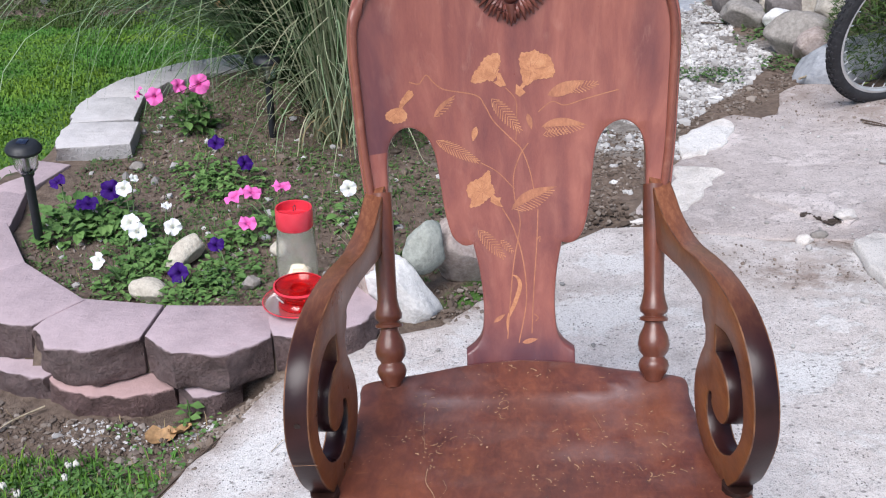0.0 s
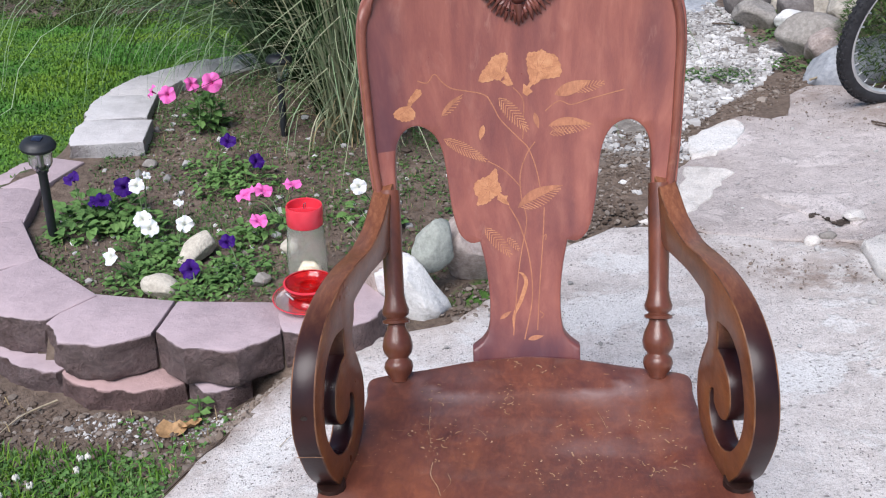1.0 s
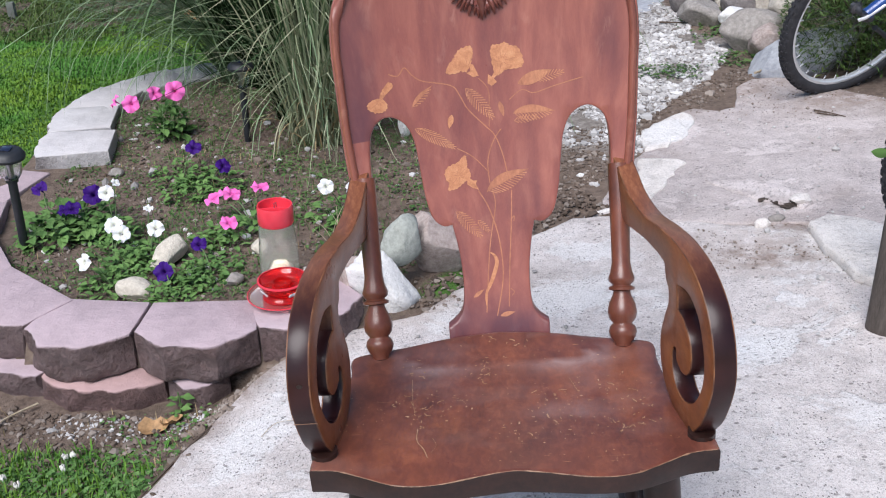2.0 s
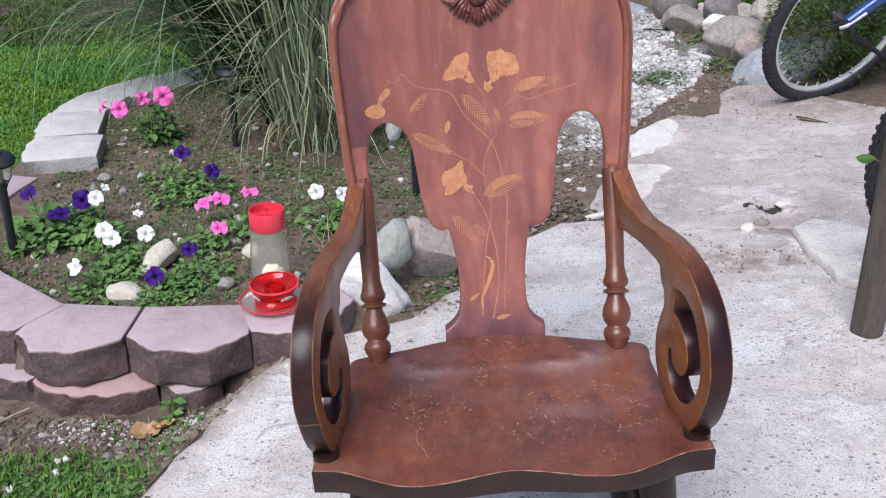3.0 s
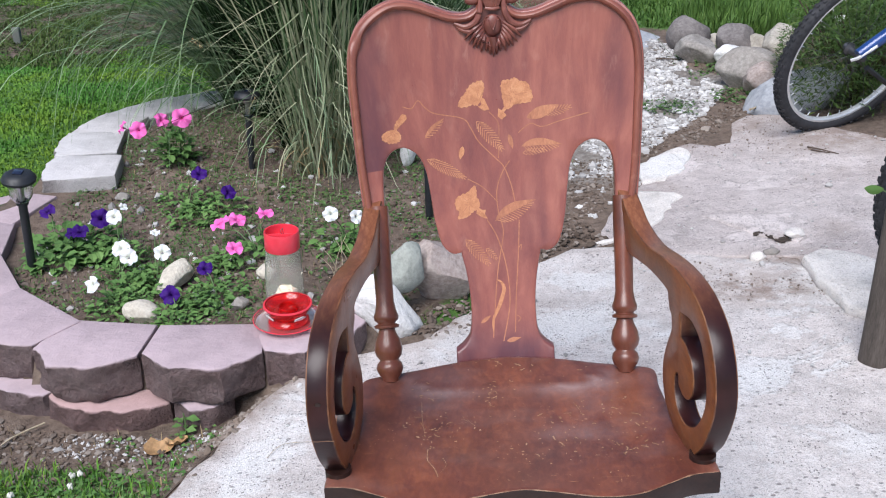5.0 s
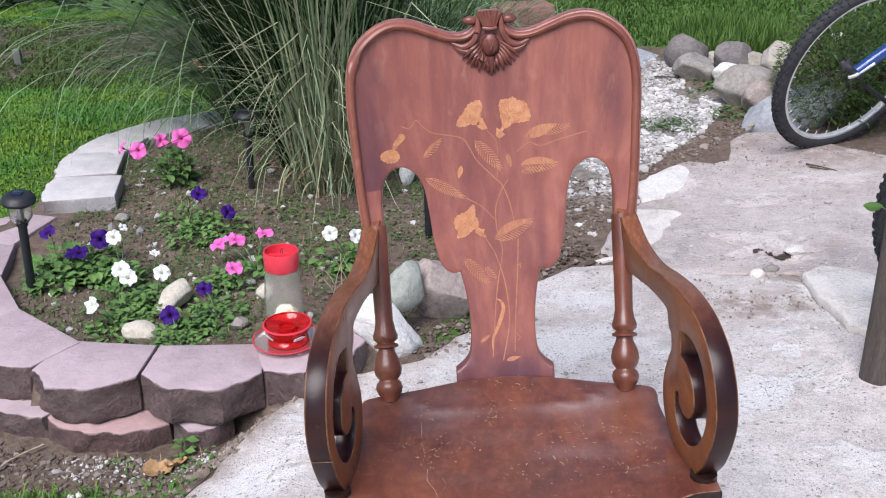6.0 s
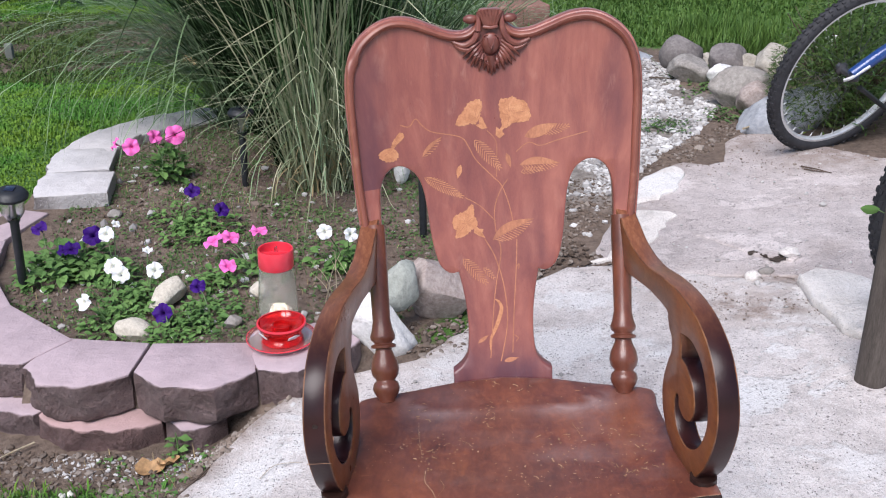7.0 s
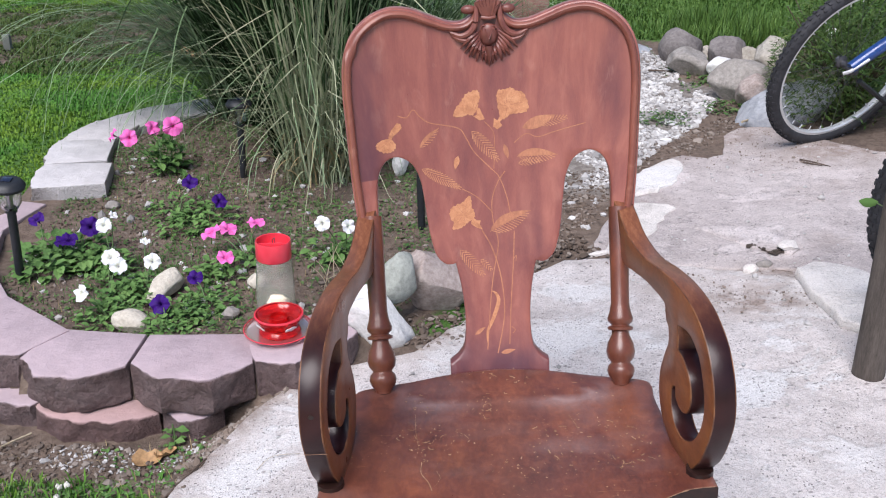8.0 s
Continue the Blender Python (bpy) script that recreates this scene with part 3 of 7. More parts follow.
def ground_z(x, y):
    x, y = np.asarray(x, float), np.asarray(y, float)
    hidden = np.maximum(smoothstep(1.9, 2.2, x) * smoothstep(3.3, 3.0, y), smoothstep(1.5, 1.1, y) * smoothstep(-0.5, -0.2, x))
    right = slab_z(x, y) - 0.008 - 0.04 * hidden
    low = -0.115 + 0.06 * smoothstep(2.2, 3.6, y)
    edge = np.interp(y, [-2.5, 0.2, 1.25, 1.55, 1.69, 1.8, 1.93, 2.1, 2.6, 4.3, 6.0], [-1.1, -0.95, -0.74, -0.6, -0.528, -0.473, -0.4, -0.29, -0.4, -0.3, 0.2])
    z = low + (right - low) * smoothstep(-0.16, 0.03, x - edge)
    bed = 0.012 + 0.03 * smoothstep(2.5, 3.6, y) + 0.05 * np.exp(-((x + 0.74) / 0.2) ** 2 - ((y - 3.8) / 0.22) ** 2) + 0.012 * rough_noise(x, y, 9, 3)
    mask = inside(BED, x, y) * smoothstep(0.35, -0.15, x)
    z = z + (np.maximum(bed, right) - z) * mask
    far = smoothstep(6.0, 14.0, np.hypot(x, y - 2))
    z = z * (1 - far) + 0.05 * far
    return z + 0.004 * rough_noise(x, y, 21, 1) + 0.02 * far * rough_noise(x, y, 0.6, 2)


def ground_sheet():
    def lines(lo, hi, step, reach):
        core = list(np.arange(lo, hi + 1e-6, step))
        out, d = [], step
        a, b = lo, hi
        left, right = [], []
        while b < reach:
            d *= 1.35
            a, b = a - d, b + d
            left.append(a)
            right.append(b)
        return np.array(left[::-1] + core + right)
    xs, ys = lines(-2.6, 2.9, 0.03, 400), lines(0.9, 6.2, 0.03, 400)
    gx, gy = np.meshgrid(xs, ys)
    gz = ground_z(gx, gy)
    nx, ny = len(xs), len(ys)
    verts = np.stack([gx.ravel(), gy.ravel(), gz.ravel()], 1)
    i = np.arange(nx * ny).reshape(ny, nx)
    faces = np.stack([i[:-1, :-1].ravel(), i[:-1, 1:].ravel(), i[1:, 1:].ravel(), i[1:, :-1].ravel()], 1)
    ob = raw_mesh("ground", verts.tolist(), faces.tolist(), "ground", None, "bare brown garden soil running into rough lawn", True)
    tagged(ob, category="ground", kind="structure")
    x, y = verts[:, 0], verts[:, 1]
    wob = 0.08 * rough_noise(x, y, 7, 8)
    turf = lawn_mask(x + wob, y + wob)
    grit = inside(GRAVEL, x + 0.5 * wob, y + 0.5 * wob) * smoothstep(3.0, 3.3, y + wob)
    for name, v in (("turf", turf), ("grit", grit)):
        a = ob.data.attributes.new(name, 'FLOAT', 'POINT')
        a.data.foreach_set("value", v.astype(np.float32))
    return ob


def lawn_mask(x, y):
    """1 where turf grows."""
    back_left = (~inside(BED, x, y)) & (x < 0.2) & (y > 2.3)
    front_left = (y <= 2.3) & (x < np.interp(y, [0, 1.2, 1.6, 1.75, 1.95, 2.3], [-0.95, -0.75, -0.62, -0.75, -1.3, -1.5]))
    back_right = (y > np.interp(x, [0.2, 1.0, 1.35, 1.9, 3.0], [5.0, 5.35, 5.45, 4.95, 4.6])) & (x >= 0.2)
    side = (x > 2.1) & (y > 3.5)
    mulch = (x < -0.9) & (y > 5.75 + 0.05 * x + 0.2 * rough_noise(x, y, 3, 1) + 0.12 * rough_noise(x, y, 17, 2)) & (y < 7.1 + 0.15 * rough_noise(x, y, 5, 6))
    outer = (y < -2.6) | (x > 4.6)
    return ((outer | back_left | front_left | back_right | side) & ~mulch) * 1.0


ground_sheet()


def joint_dip(x, y):
    """1 along the worn lips of the joint between the slabs."""
    joint = np.interp(x, [0.3, 0.5, 0.74, 0.93, 1.12, 1.32, 1.9, 4.0], [2.6, 2.72, 2.57, 2.5, 2.45, 2.38, 2.31, 2.25])
    return np.exp(-((y - joint) / 0.05) ** 2) * smoothstep(0.3, 0.6, x)


def blobs(x, y, table):
    """Soft oval patches: (x, y, half length, half width, turn in degrees, strength)."""
    v = np.zeros(np.shape(x))
    for cx, cy, rx, ry, turn, k in table:
        c, s = math.cos(radians(turn)), math.sin(radians(turn))
        u, w = ((x - cx) * c + (y - cy) * s) / rx, ((y - cy) * c - (x - cx) * s) / ry
        v = np.maximum(v, k * np.exp(-(u * u + w * w)))
    return v


SOIL = [(0.9, 2.3, 0.2, 0.1, -12, 1.0), (1.07, 2.43, 0.14, 0.05, -15, 1.0), (0.72, 2.4, 0.14, 0.1, -30, 0.7), (0.66, 2.58, 0.1, 0.06, -20, 0.9), (1.68, 3.4, 0.4, 0.2, 0, 0.9),
        (1.3, 3.62, 0.25, 0.12, 0, 0.9), (0.06, 2.24, 0.2, 0.09, 20, 1.0), (1.25, 2.62, 0.1, 0.05, 20, 0.6), (0.82, 3.05, 0.09, 0.08, 0, 0.5), (1.0, 3.45, 0.1, 0.06, 0, 0.7)]
LAITANCE = [(1.03, 2.7, 0.16, 0.035, -35, 1.0), (0.48, 2.42, 0.13, 0.06, -25, 0.9), (1.45, 3.17, 0.18, 0.08, -20, 0.7), (1.2, 3.02, 0.12, 0.07, 20, 0.6), (1.33, 2.65, 0.12, 0.05, -40, 0.8),
            (0.72, 1.86, 0.14, 0.06, 10, 0.8), (0.37, 2.18, 0.15, 0.09, 20, 0.9), (0.12, 2.15, 0.14, 0.06, 10, 0.9), (0.9, 3.25, 0.14, 0.1, 30, 1.0), (0.62, 2.1, 0.12, 0.07, -30, 0.6), (-0.1, 1.9, 0.2, 0.1, 30, 0.6), (-0.38, 1.72, 0.16, 0.08, 60, 0.75)]


def soil_wash(x, y):
    """How much soil lies on the concrete: in washed patches, by the gravel, below the shrub and along the crumbled edge."""
    e = x - np.interp(y, [1.25, 1.55, 1.69, 1.8, 1.93, 2.1], [-0.74, -0.6, -0.528, -0.473, -0.4, -0.29])
    f = 0.9 * np.exp(-(e / 0.035) ** 2) * (y < 2.12) * (y > 1.2)
    b = smoothstep(3.4, 3.7, y + 0.1 * rough_noise(x, y, 7, 3)) * 0.7
    return np.clip(np.maximum(np.maximum(blobs(x, y, SOIL) * (1.0 + 0.35 * rough_noise(x, y, 8, 9)), b), f), 0, 1)


def slab(name, poly, thick, material, label, wob=0.012, lift=0.0, step=0.05, seed=1):
    """A cast slab that follows the slope, with a crumbled edge."""
    ring = []
    for i in range(len(poly)):
        a, b = Vector(poly[i]), Vector(poly[(i + 1) % len(poly)])
        n = max(1, int((b - a).length / 0.035)) if (b - a).length < 1.5 else 2
        ring += [a.lerp(b, k / n) for k in range(n)]
    rr = random.Random(seed)
    ring = [q + Vector((rr.uniform(-wob, wob), rr.uniform(-wob, wob))) for q in ring]
    bm = board(ring, thick, 0.006)
    xs = [q.x for q in ring]
    ys = [q.y for q in ring]
    slice_up(bm, 0, np.arange(max(min(xs), -1.2), min(max(xs), 2.2), step))
    slice_up(bm, 1, np.arange(max(min(ys), 0.6), max(ys), step))
    if max(xs) > 2.6:
        slice_up(bm, 0, (2.4, 2.6))
        slice_up(bm, 1, (-0.6, -0.2, 0.2, 0.4))
    vx, vy = np.array([v.co.x for v in bm.verts]), np.array([v.co.y for v in bm.verts])
    soil = soil_wash(vx, vy) * (0.15 if lift > 0.005 else 1.0)
    pale = blobs(vx, vy, LAITANCE)
    lay, lay2 = bm.verts.layers.float.new("soil"), bm.verts.layers.float.new("laitance")
    for v, q, p in zip(bm.verts, soil, pale):
        v[lay], v[lay2] = float(q), float(p)
    for v in bm.verts:
        z = float(slab_z(v.co.x, v.co.y))
        w = 0.0 if v.co.z < -thick + 0.004 else noise.noise(Vector((v.co.x * 5, v.co.y * 5, seed))) * 0.004 + noise.noise(Vector((v.co.x * 17, v.co.y * 17, seed))) * 0.002
        v.co.z += z + w + lift - (0.0025 * float(joint_dip(v.co.x, v.co.y)) if lift < 0.005 else 0.0)
    ob = part(name, bm, material, None, label, 50)
    return tagged(ob, category="paving", kind="structure")


slab("pavement_front", PATIO, 0.06, "slab", "light grey speckled concrete patio with a crumbling edge", 0.007, seed=2)
slab("pavement_back", OLD, 0.06, "old_slab", "old pitted concrete slab stained with washed-off soil", 0.004, 0.0, seed=5)

# ---- the rocking chair ----
chair = thing("rocking_chair", CHAIR, "antique reddish mahogany rocking chair with inlaid flowers on its back", "chair")


def back_y(x, z):
    """The dished, reclining face of the back."""
    s = z - 0.43
    return 0.17 + 0.45 * s - 0.26 * s * s - 0.8 * x * x


def back_half():
    foot = [(0.0, 0.415), (0.0, 0.415), (0.082, 0.415), (0.082, 0.415), (0.082, 0.438), (0.082, 0.438), (0.066, 0.449), (0.0565, 0.466), (0.054, 0.505), (0.058, 0.55), (0.0665, 0.591), (0.0665, 0.591)]
    wing = [(0.082, 0.591), (0.098, 0.607), (0.108, 0.645), (0.1135, 0.69), (0.119, 0.725), (0.13, 0.75), (0.148, 0.764), (0.165, 0.765), (0.18, 0.753), (0.188, 0.726), (0.189, 0.67), (0.189, 0.67)]
    side = [(0.2225, 0.67), (0.2225, 0.67), (0.2295, 0.745), (0.2335, 0.825), (0.2355, 0.88), (0.232, 0.926), (0.218, 0.961), (0.192, 0.984), (0.16, 0.9955), (0.127, 0.9925), (0.095, 0.98), (0.066, 0.969), (0.042, 0.968), (0.024, 0.982), (0.016, 0.998), (0.0, 0.999), (0.0, 0.999)]
    return foot + wing + side


def add_backboard():
    half = spline([Vector(q) for q in back_half()], 5)
    loop = [q for q in half] + [Vector((-q.x, q.y)) for q in reversed(half[1:-1])]
    clean = []
    for q in loop:
        if not clean or (q - clean[-1]).length > 4e-4:
            clean.append(q)
    bm = board(clean, 0.022, 0.0035)
    slice_up(bm, 0, np.arange(-0.22, 0.221, 0.022))
    slice_up(bm, 1, np.arange(0.44, 0.99, 0.03))
    slice_up(bm, 1, (0.7355, 0.737))
    slice_up(bm, 0, (-0.205, -0.195, -0.185))
    # purple-dark along the left rim, fainter on the right, strong at the foot
    lay = bm.verts.layers.float.new("dark_tone")
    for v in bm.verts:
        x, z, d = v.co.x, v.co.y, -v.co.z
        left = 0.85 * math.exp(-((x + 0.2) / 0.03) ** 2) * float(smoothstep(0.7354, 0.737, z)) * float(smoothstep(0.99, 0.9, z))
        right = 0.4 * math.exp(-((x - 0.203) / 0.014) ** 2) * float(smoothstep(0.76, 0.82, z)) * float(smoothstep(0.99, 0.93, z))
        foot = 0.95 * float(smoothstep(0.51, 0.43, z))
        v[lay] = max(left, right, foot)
        v.co = (x, back_y(x, z) + d, z)
    bmesh.ops.recalc_face_normals(bm, faces=bm.faces)
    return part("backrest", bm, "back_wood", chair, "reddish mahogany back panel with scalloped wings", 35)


backrest = add_backboard()


def on_back(x, z, lift=0.0):
    return Vector((x, back_y(x, z) - lift, z))


def add_molding(side):
    """The half-round bead along the rim of the back."""
    pts = [(0.2125, 0.671), (0.2205, 0.745), (0.2245, 0.825), (0.2265, 0.88), (0.223, 0.922), (0.2105, 0.954), (0.187, 0.9755), (0.159, 0.9865), (0.128, 0.9835), (0.096, 0.971), (0.066, 0.9605), (0.04, 0.96), (0.024, 0.97), (0.0165, 0.985), (0.0155, 0.998)]
    path = [on_back(side * q.x, q.y, 0.001) for q in spline([Vector(p) for p in pts], 5)]
    bm = sweep(path, lambda t: 0.0094 - 0.0035 * t ** 6, 12, None, 0.68)
    return part("rim_molding", bm, "frame_wood", backrest, "rounded rim moulding")


for side in (-1, 1):
    add_molding(side)


def add_carving():
    """Leaf-and-shield crest at the middle of the top rail."""
    bm = ball(0.0145, 3, (1.0, 0.6, 1.3), on_back(0, 0.9475, 0.005))
    bits = [bm]
    # crown that flares towards the top
    for k in range(-3, 4):
        part("crown_rib", sweep([on_back(0.0026 * k, 0.975, 0.007), on_back(0.0042 * k, 0.99, 0.012), on_back(0.0058 * k, 1.002 - 0.0006 * abs(k), 0.012)], lambda t: 0.0034 + 0.0018 * t, 6), "carve_wood", backrest)
    bits.append(sweep([on_back(-0.011, 0.9745, 0.009), on_back(0, 0.9735, 0.013), on_back(0.011, 0.9745, 0.009)], 0.003, 6))
    for s in (-1, 1):
        # chevron ridge on the shield
        bits.append(sweep([on_back(s * 0.006, 0.958, 0.0135), on_back(s * 0.0035, 0.95, 0.0145), on_back(0, 0.942, 0.0155)], 0.0011, 5))
        # small volute beside it
        bits.append(sweep([on_back(s * (0.0078 + 0.0034 * math.cos(q)), 0.9595 + 0.0034 * math.sin(q), 0.0118) for q in np.linspace(-2.2 if s > 0 else -0.9, 3.4 if s > 0 else 4.4, 9)], 0.0009, 5))
        # scroll that runs from the top rail down beside the shield
        sc = spline([on_back(s * 0.062, 0.954, 0.004), on_back(s * 0.045, 0.9475, 0.007), on_back(s * 0.03, 0.953, 0.01), on_back(s * 0.021, 0.966, 0.011), on_back(s * 0.0185, 0.983, 0.01), on_back(s * 0.02, 0.998, 0.008)], 5)
        part("carved_scroll", sweep(sc, lambda t: 0.0012 + 0.0042 * math.sin(math.pi * min(1, t * 0.95 + 0.05)) ** 0.7, 8), "carve_wood", backrest)
        # volute knob behind the scroll
        part("volute", ball(0.0095, 2, (1.35, 0.8, 0.8), on_back(s * 0.031, 0.9865, 0.003)), "carve_wood", backrest)
        # acanthus leaves
        for bx, bz, ex, ez, wd in ((0.0165, 0.953, 0.046, 0.927, 0.003), (0.016, 0.948, 0.0395, 0.92, 0.0028), (0.0155, 0.943, 0.033, 0.914, 0.0032), (0.014, 0.938, 0.027, 0.913, 0.0028), (0.0125, 0.934, 0.0205, 0.906, 0.0032), (0.0075, 0.929, 0.0115, 0.907, 0.003), (0.004, 0.928, 0.0055, 0.902, 0.003)):
            lf = spline([on_back(s * bx, bz, 0.006), on_back(s * (bx * 0.45 + ex * 0.55), (bz + ez) / 2 + 0.002, 0.0105), on_back(s * ex, ez, 0.002)], 4)
            part("carved_leaf", sweep(lf, lambda t, w=wd: w * (0.12 + 0.92 * math.sin(math.pi * min(0.99, 0.12 + 0.88 * t)) ** 0.9), 6), "carve_wood", backrest)
        # outer feather below the rail
        lf = spline([on_back(s * 0.02, 0.953, 0.005), on_back(s * 0.033, 0.9405, 0.0075), on_back(s * 0.05, 0.943, 0.006), on_back(s * 0.063, 0.9535, 0.003)], 5)
        part("carved_leaf", sweep(lf, lambda t: 0.0008 + 0.0032 * math.sin(math.pi * min(1, t + 0.05)), 6), "carve_wood", backrest)
    bits.append(sweep([on_back(0, 0.93, 0.009), on_back(0, 0.915, 0.01), on_back(0, 0.8985, 0.002)], lambda t: 0.0075 * (1 - t) ** 0.8 + 0.0006, 7))
    return part("carved_crest", joined(*bits), "carve_wood", backrest, "carved leaf and shield crest", 60)


add_carving()


# inlaid flowers, leaves and stems, set a hair proud of the panel


def decal(name, loop, material="inlay", lift=0.0006):
    bm = bmesh.new()
    vs = [bm.verts.new((q[0], q[1], 0)) for q in loop]
    es = [bm.edges.new((vs[i - 1], vs[i])) for i in range(len(vs))]
    bmesh.ops.triangle_fill(bm, use_beauty=True, edges=es)
    for v in bm.verts:
        v.co = on_back(v.co.x, v.co.y, lift)
    bmesh.ops.recalc_face_normals(bm, faces=bm.faces)
    if bm.faces and sum(f.normal.y for f in bm.faces) > 0:
        bmesh.ops.reverse_faces(bm, faces=bm.faces)
    return part(name, bm, material, backrest, "", 0)


def flower_inlay(rim, calyx, throat, seed):
    """A trumpet flower: ruffled rim, toothed calyx, and folds engraved from the throat outwards."""
    rr = random.Random(seed)
    mid = sum((Vector(q) for q in rim), Vector((0, 0))) / len(rim)
    loop = []
    for i, q in enumerate(spline([Vector(p) for p in rim], 5, True)):
        d = q - mid
        loop.append(q + d.normalized() * (0.0009 * math.sin(2.1 * i + seed) + 0.0006 * rr.uniform(-1, 1)))
    decal("inlay_flower", [tuple(q) for q in tidy(loop)])
    if calyx:
        decal("inlay_calyx", calyx, "inlay", 0.0007)
    bm = bmesh.new()
    t = Vector(throat)
    for k in range(0, len(rim), 2):
        q = t.lerp(Vector(rim[k]), rr.uniform(0.55, 0.85))
        p = t.lerp(Vector(rim[k]), 0.18)
        e = (q - p).normalized()
        m = Vector((-e.y, e.x)) * 0.0005
        bm.faces.new([bm.verts.new(on_back(v.x, v.y, 0.0009)) for v in (p - m, p + m, q + m * 0.3, q - m * 0.3)])
    bmesh.ops.recalc_face_normals(bm, faces=bm.faces)
    part("inlay_folds", bm, "inlay_dull", backrest, "", 0)


def tidy(loop):
    """Drops points that lie on top of each other."""
    out = []
    for q in loop:
        if not out or (q - out[-1]).length > 6e-4:
            out.append(q)
    if (out[0] - out[-1]).length < 6e-4:
        out.pop()
    return out


flower_inlay([(-0.061, 0.823), (-0.057, 0.835), (-0.049, 0.844), (-0.041, 0.855), (-0.031, 0.86), (-0.02, 0.861), (-0.017, 0.85), (-0.02, 0.84), (-0.022, 0.832), (-0.029, 0.823), (-0.038, 0.824), (-0.049, 0.821)],
             [(-0.023, 0.835), (-0.018, 0.833), (-0.014, 0.824), (-0.01, 0.8155), (-0.019, 0.814), (-0.029, 0.821), (-0.023, 0.823)], (-0.027, 0.829), 1)
flower_inlay([(0.01, 0.851), (0.013, 0.86), (0.024, 0.861), (0.0325, 0.8635), (0.042, 0.859), (0.052, 0.856), (0.06, 0.842), (0.059, 0.827), (0.045, 0.8235), (0.032, 0.822), (0.022, 0.815), (0.0155, 0.818), (0.0115, 0.835)],
             [(0.015, 0.82), (0.021, 0.817), (0.0136, 0.8102), (0.018, 0.8047), (0.0095, 0.7988), (0.0032, 0.8035), (0.0046, 0.8167), (0.01, 0.813)], (0.027, 0.836), 2)
flower_inlay([(-0.151, 0.82), (-0.145, 0.813), (-0.1527, 0.805), (-0.162, 0.797), (-0.156, 0.787), (-0.158, 0.779), (-0.166, 0.776), (-0.175, 0.7765), (-0.185, 0.782), (-0.187, 0.79), (-0.178, 0.796), (-0.1675, 0.798), (-0.1645, 0.806), (-0.158, 0.814)],
             None, (-0.167, 0.793), 3)
flower_inlay([(-0.0735, 0.666), (-0.072, 0.677), (-0.0615, 0.684), (-0.05, 0.688), (-0.0405, 0.697), (-0.037, 0.69), (-0.0365, 0.679), (-0.032, 0.668), (-0.034, 0.661), (-0.042, 0.656), (-0.05, 0.65), (-0.059, 0.646), (-0.07, 0.646), (-0.0675, 0.655)],
             [(-0.037, 0.664), (-0.029, 0.6574), (-0.0225, 0.657), (-0.0246, 0.651), (-0.02, 0.6427), (-0.0294, 0.646), (-0.0386, 0.652)], (-0.05, 0.668), 4)


def leaf_inlay(x0, z0, x1, z1, wid, plain=1, striped=1, dull=True):
    """A pointed leaf along its midrib: 'plain' and 'striped' say which halves (1 upper, -1 lower, 0 none, 2 both) are solid or ruled."""
    a, b = Vector((x0, z0)), Vector((x1, z1))
    d = b - a
    n = Vector((-d.y, d.x)).normalized()
    if n.y < 0:
        n = -n
    shape = lambda q: wid * math.sin(math.pi * q ** 0.8)
    t = np.linspace(0, 1, 14)
    for s in (1, -1):
        if plain in (s, 2):
            loop = [a + d * q + n * s * shape(q) for q in t] + [a + d * q for q in t[-2:0:-1]]
            decal("inlay_leaf", [tuple(q) for q in loop], "inlay_dull" if dull else "inlay")
        if striped in (s, 2):
            bm = bmesh.new()
            count = max(6, int(d.length / 0.0058))
            for k in range(count):
                q = 0.06 + 0.8 * k / count
                p0 = a + d * q
                p1 = a + d * min(1, q + 0.13) + n * s * shape(min(1, q + 0.1))
                e = (p1 - p0).normalized()
                m = Vector((-e.y, e.x)) * 0.0008
                bm.faces.new([bm.verts.new(on_back(v.x, v.y, 0.0006)) for v in (p0 - m * 0.6, p0 + m * 0.6, p1 + m, p1 - m)])
            bmesh.ops.recalc_face_normals(bm, faces=bm.faces)
            part("leaf_stripes", bm, "inlay_stripe", backrest, "", 0)


leaf_inlay(0.05, 0.8, 0.104, 0.8205, 0.009, 2, 0)
leaf_inlay(0.075, 0.805, 0.128, 0.819, 0.0075, 0, 2)
leaf_inlay(0.04, 0.755, 0.107, 0.758, 0.012, 1, -1)
leaf_inlay(0.04, 0.744, 0.084, 0.752, 0.006, 0, 2)
leaf_inlay(-0.035, 0.801, 0.014, 0.745, 0.0105, 0, 2)
leaf_inlay(-0.118, 0.777, -0.084, 0.807, 0.0065, 1, -1)
leaf_inlay(-0.12, 0.747, -0.048, 0.706, 0.0085, 0, 2)
leaf_inlay(-0.008, 0.638, 0.061, 0.671, 0.0135, 1, -1)
leaf_inlay(-0.061, 0.615, -0.016, 0.566, 0.0095, 0, 2)
leaf_inlay(-0.026, 0.597, -0.004, 0.575, 0.005, 0, 2)
leaf_inlay(-0.056, 0.76, -0.062, 0.739, 0.0045, 2, 0, False)
leaf_inlay(0.003, 0.45, 0.027, 0.455, 0.0035, 2, 0)
leaf_inlay(-0.039, 0.48, -0.021, 0.491, 0.003, 2, 0)
leaf_inlay(0.02, 0.775, 0.026, 0.752, 0.004, 2, 0)


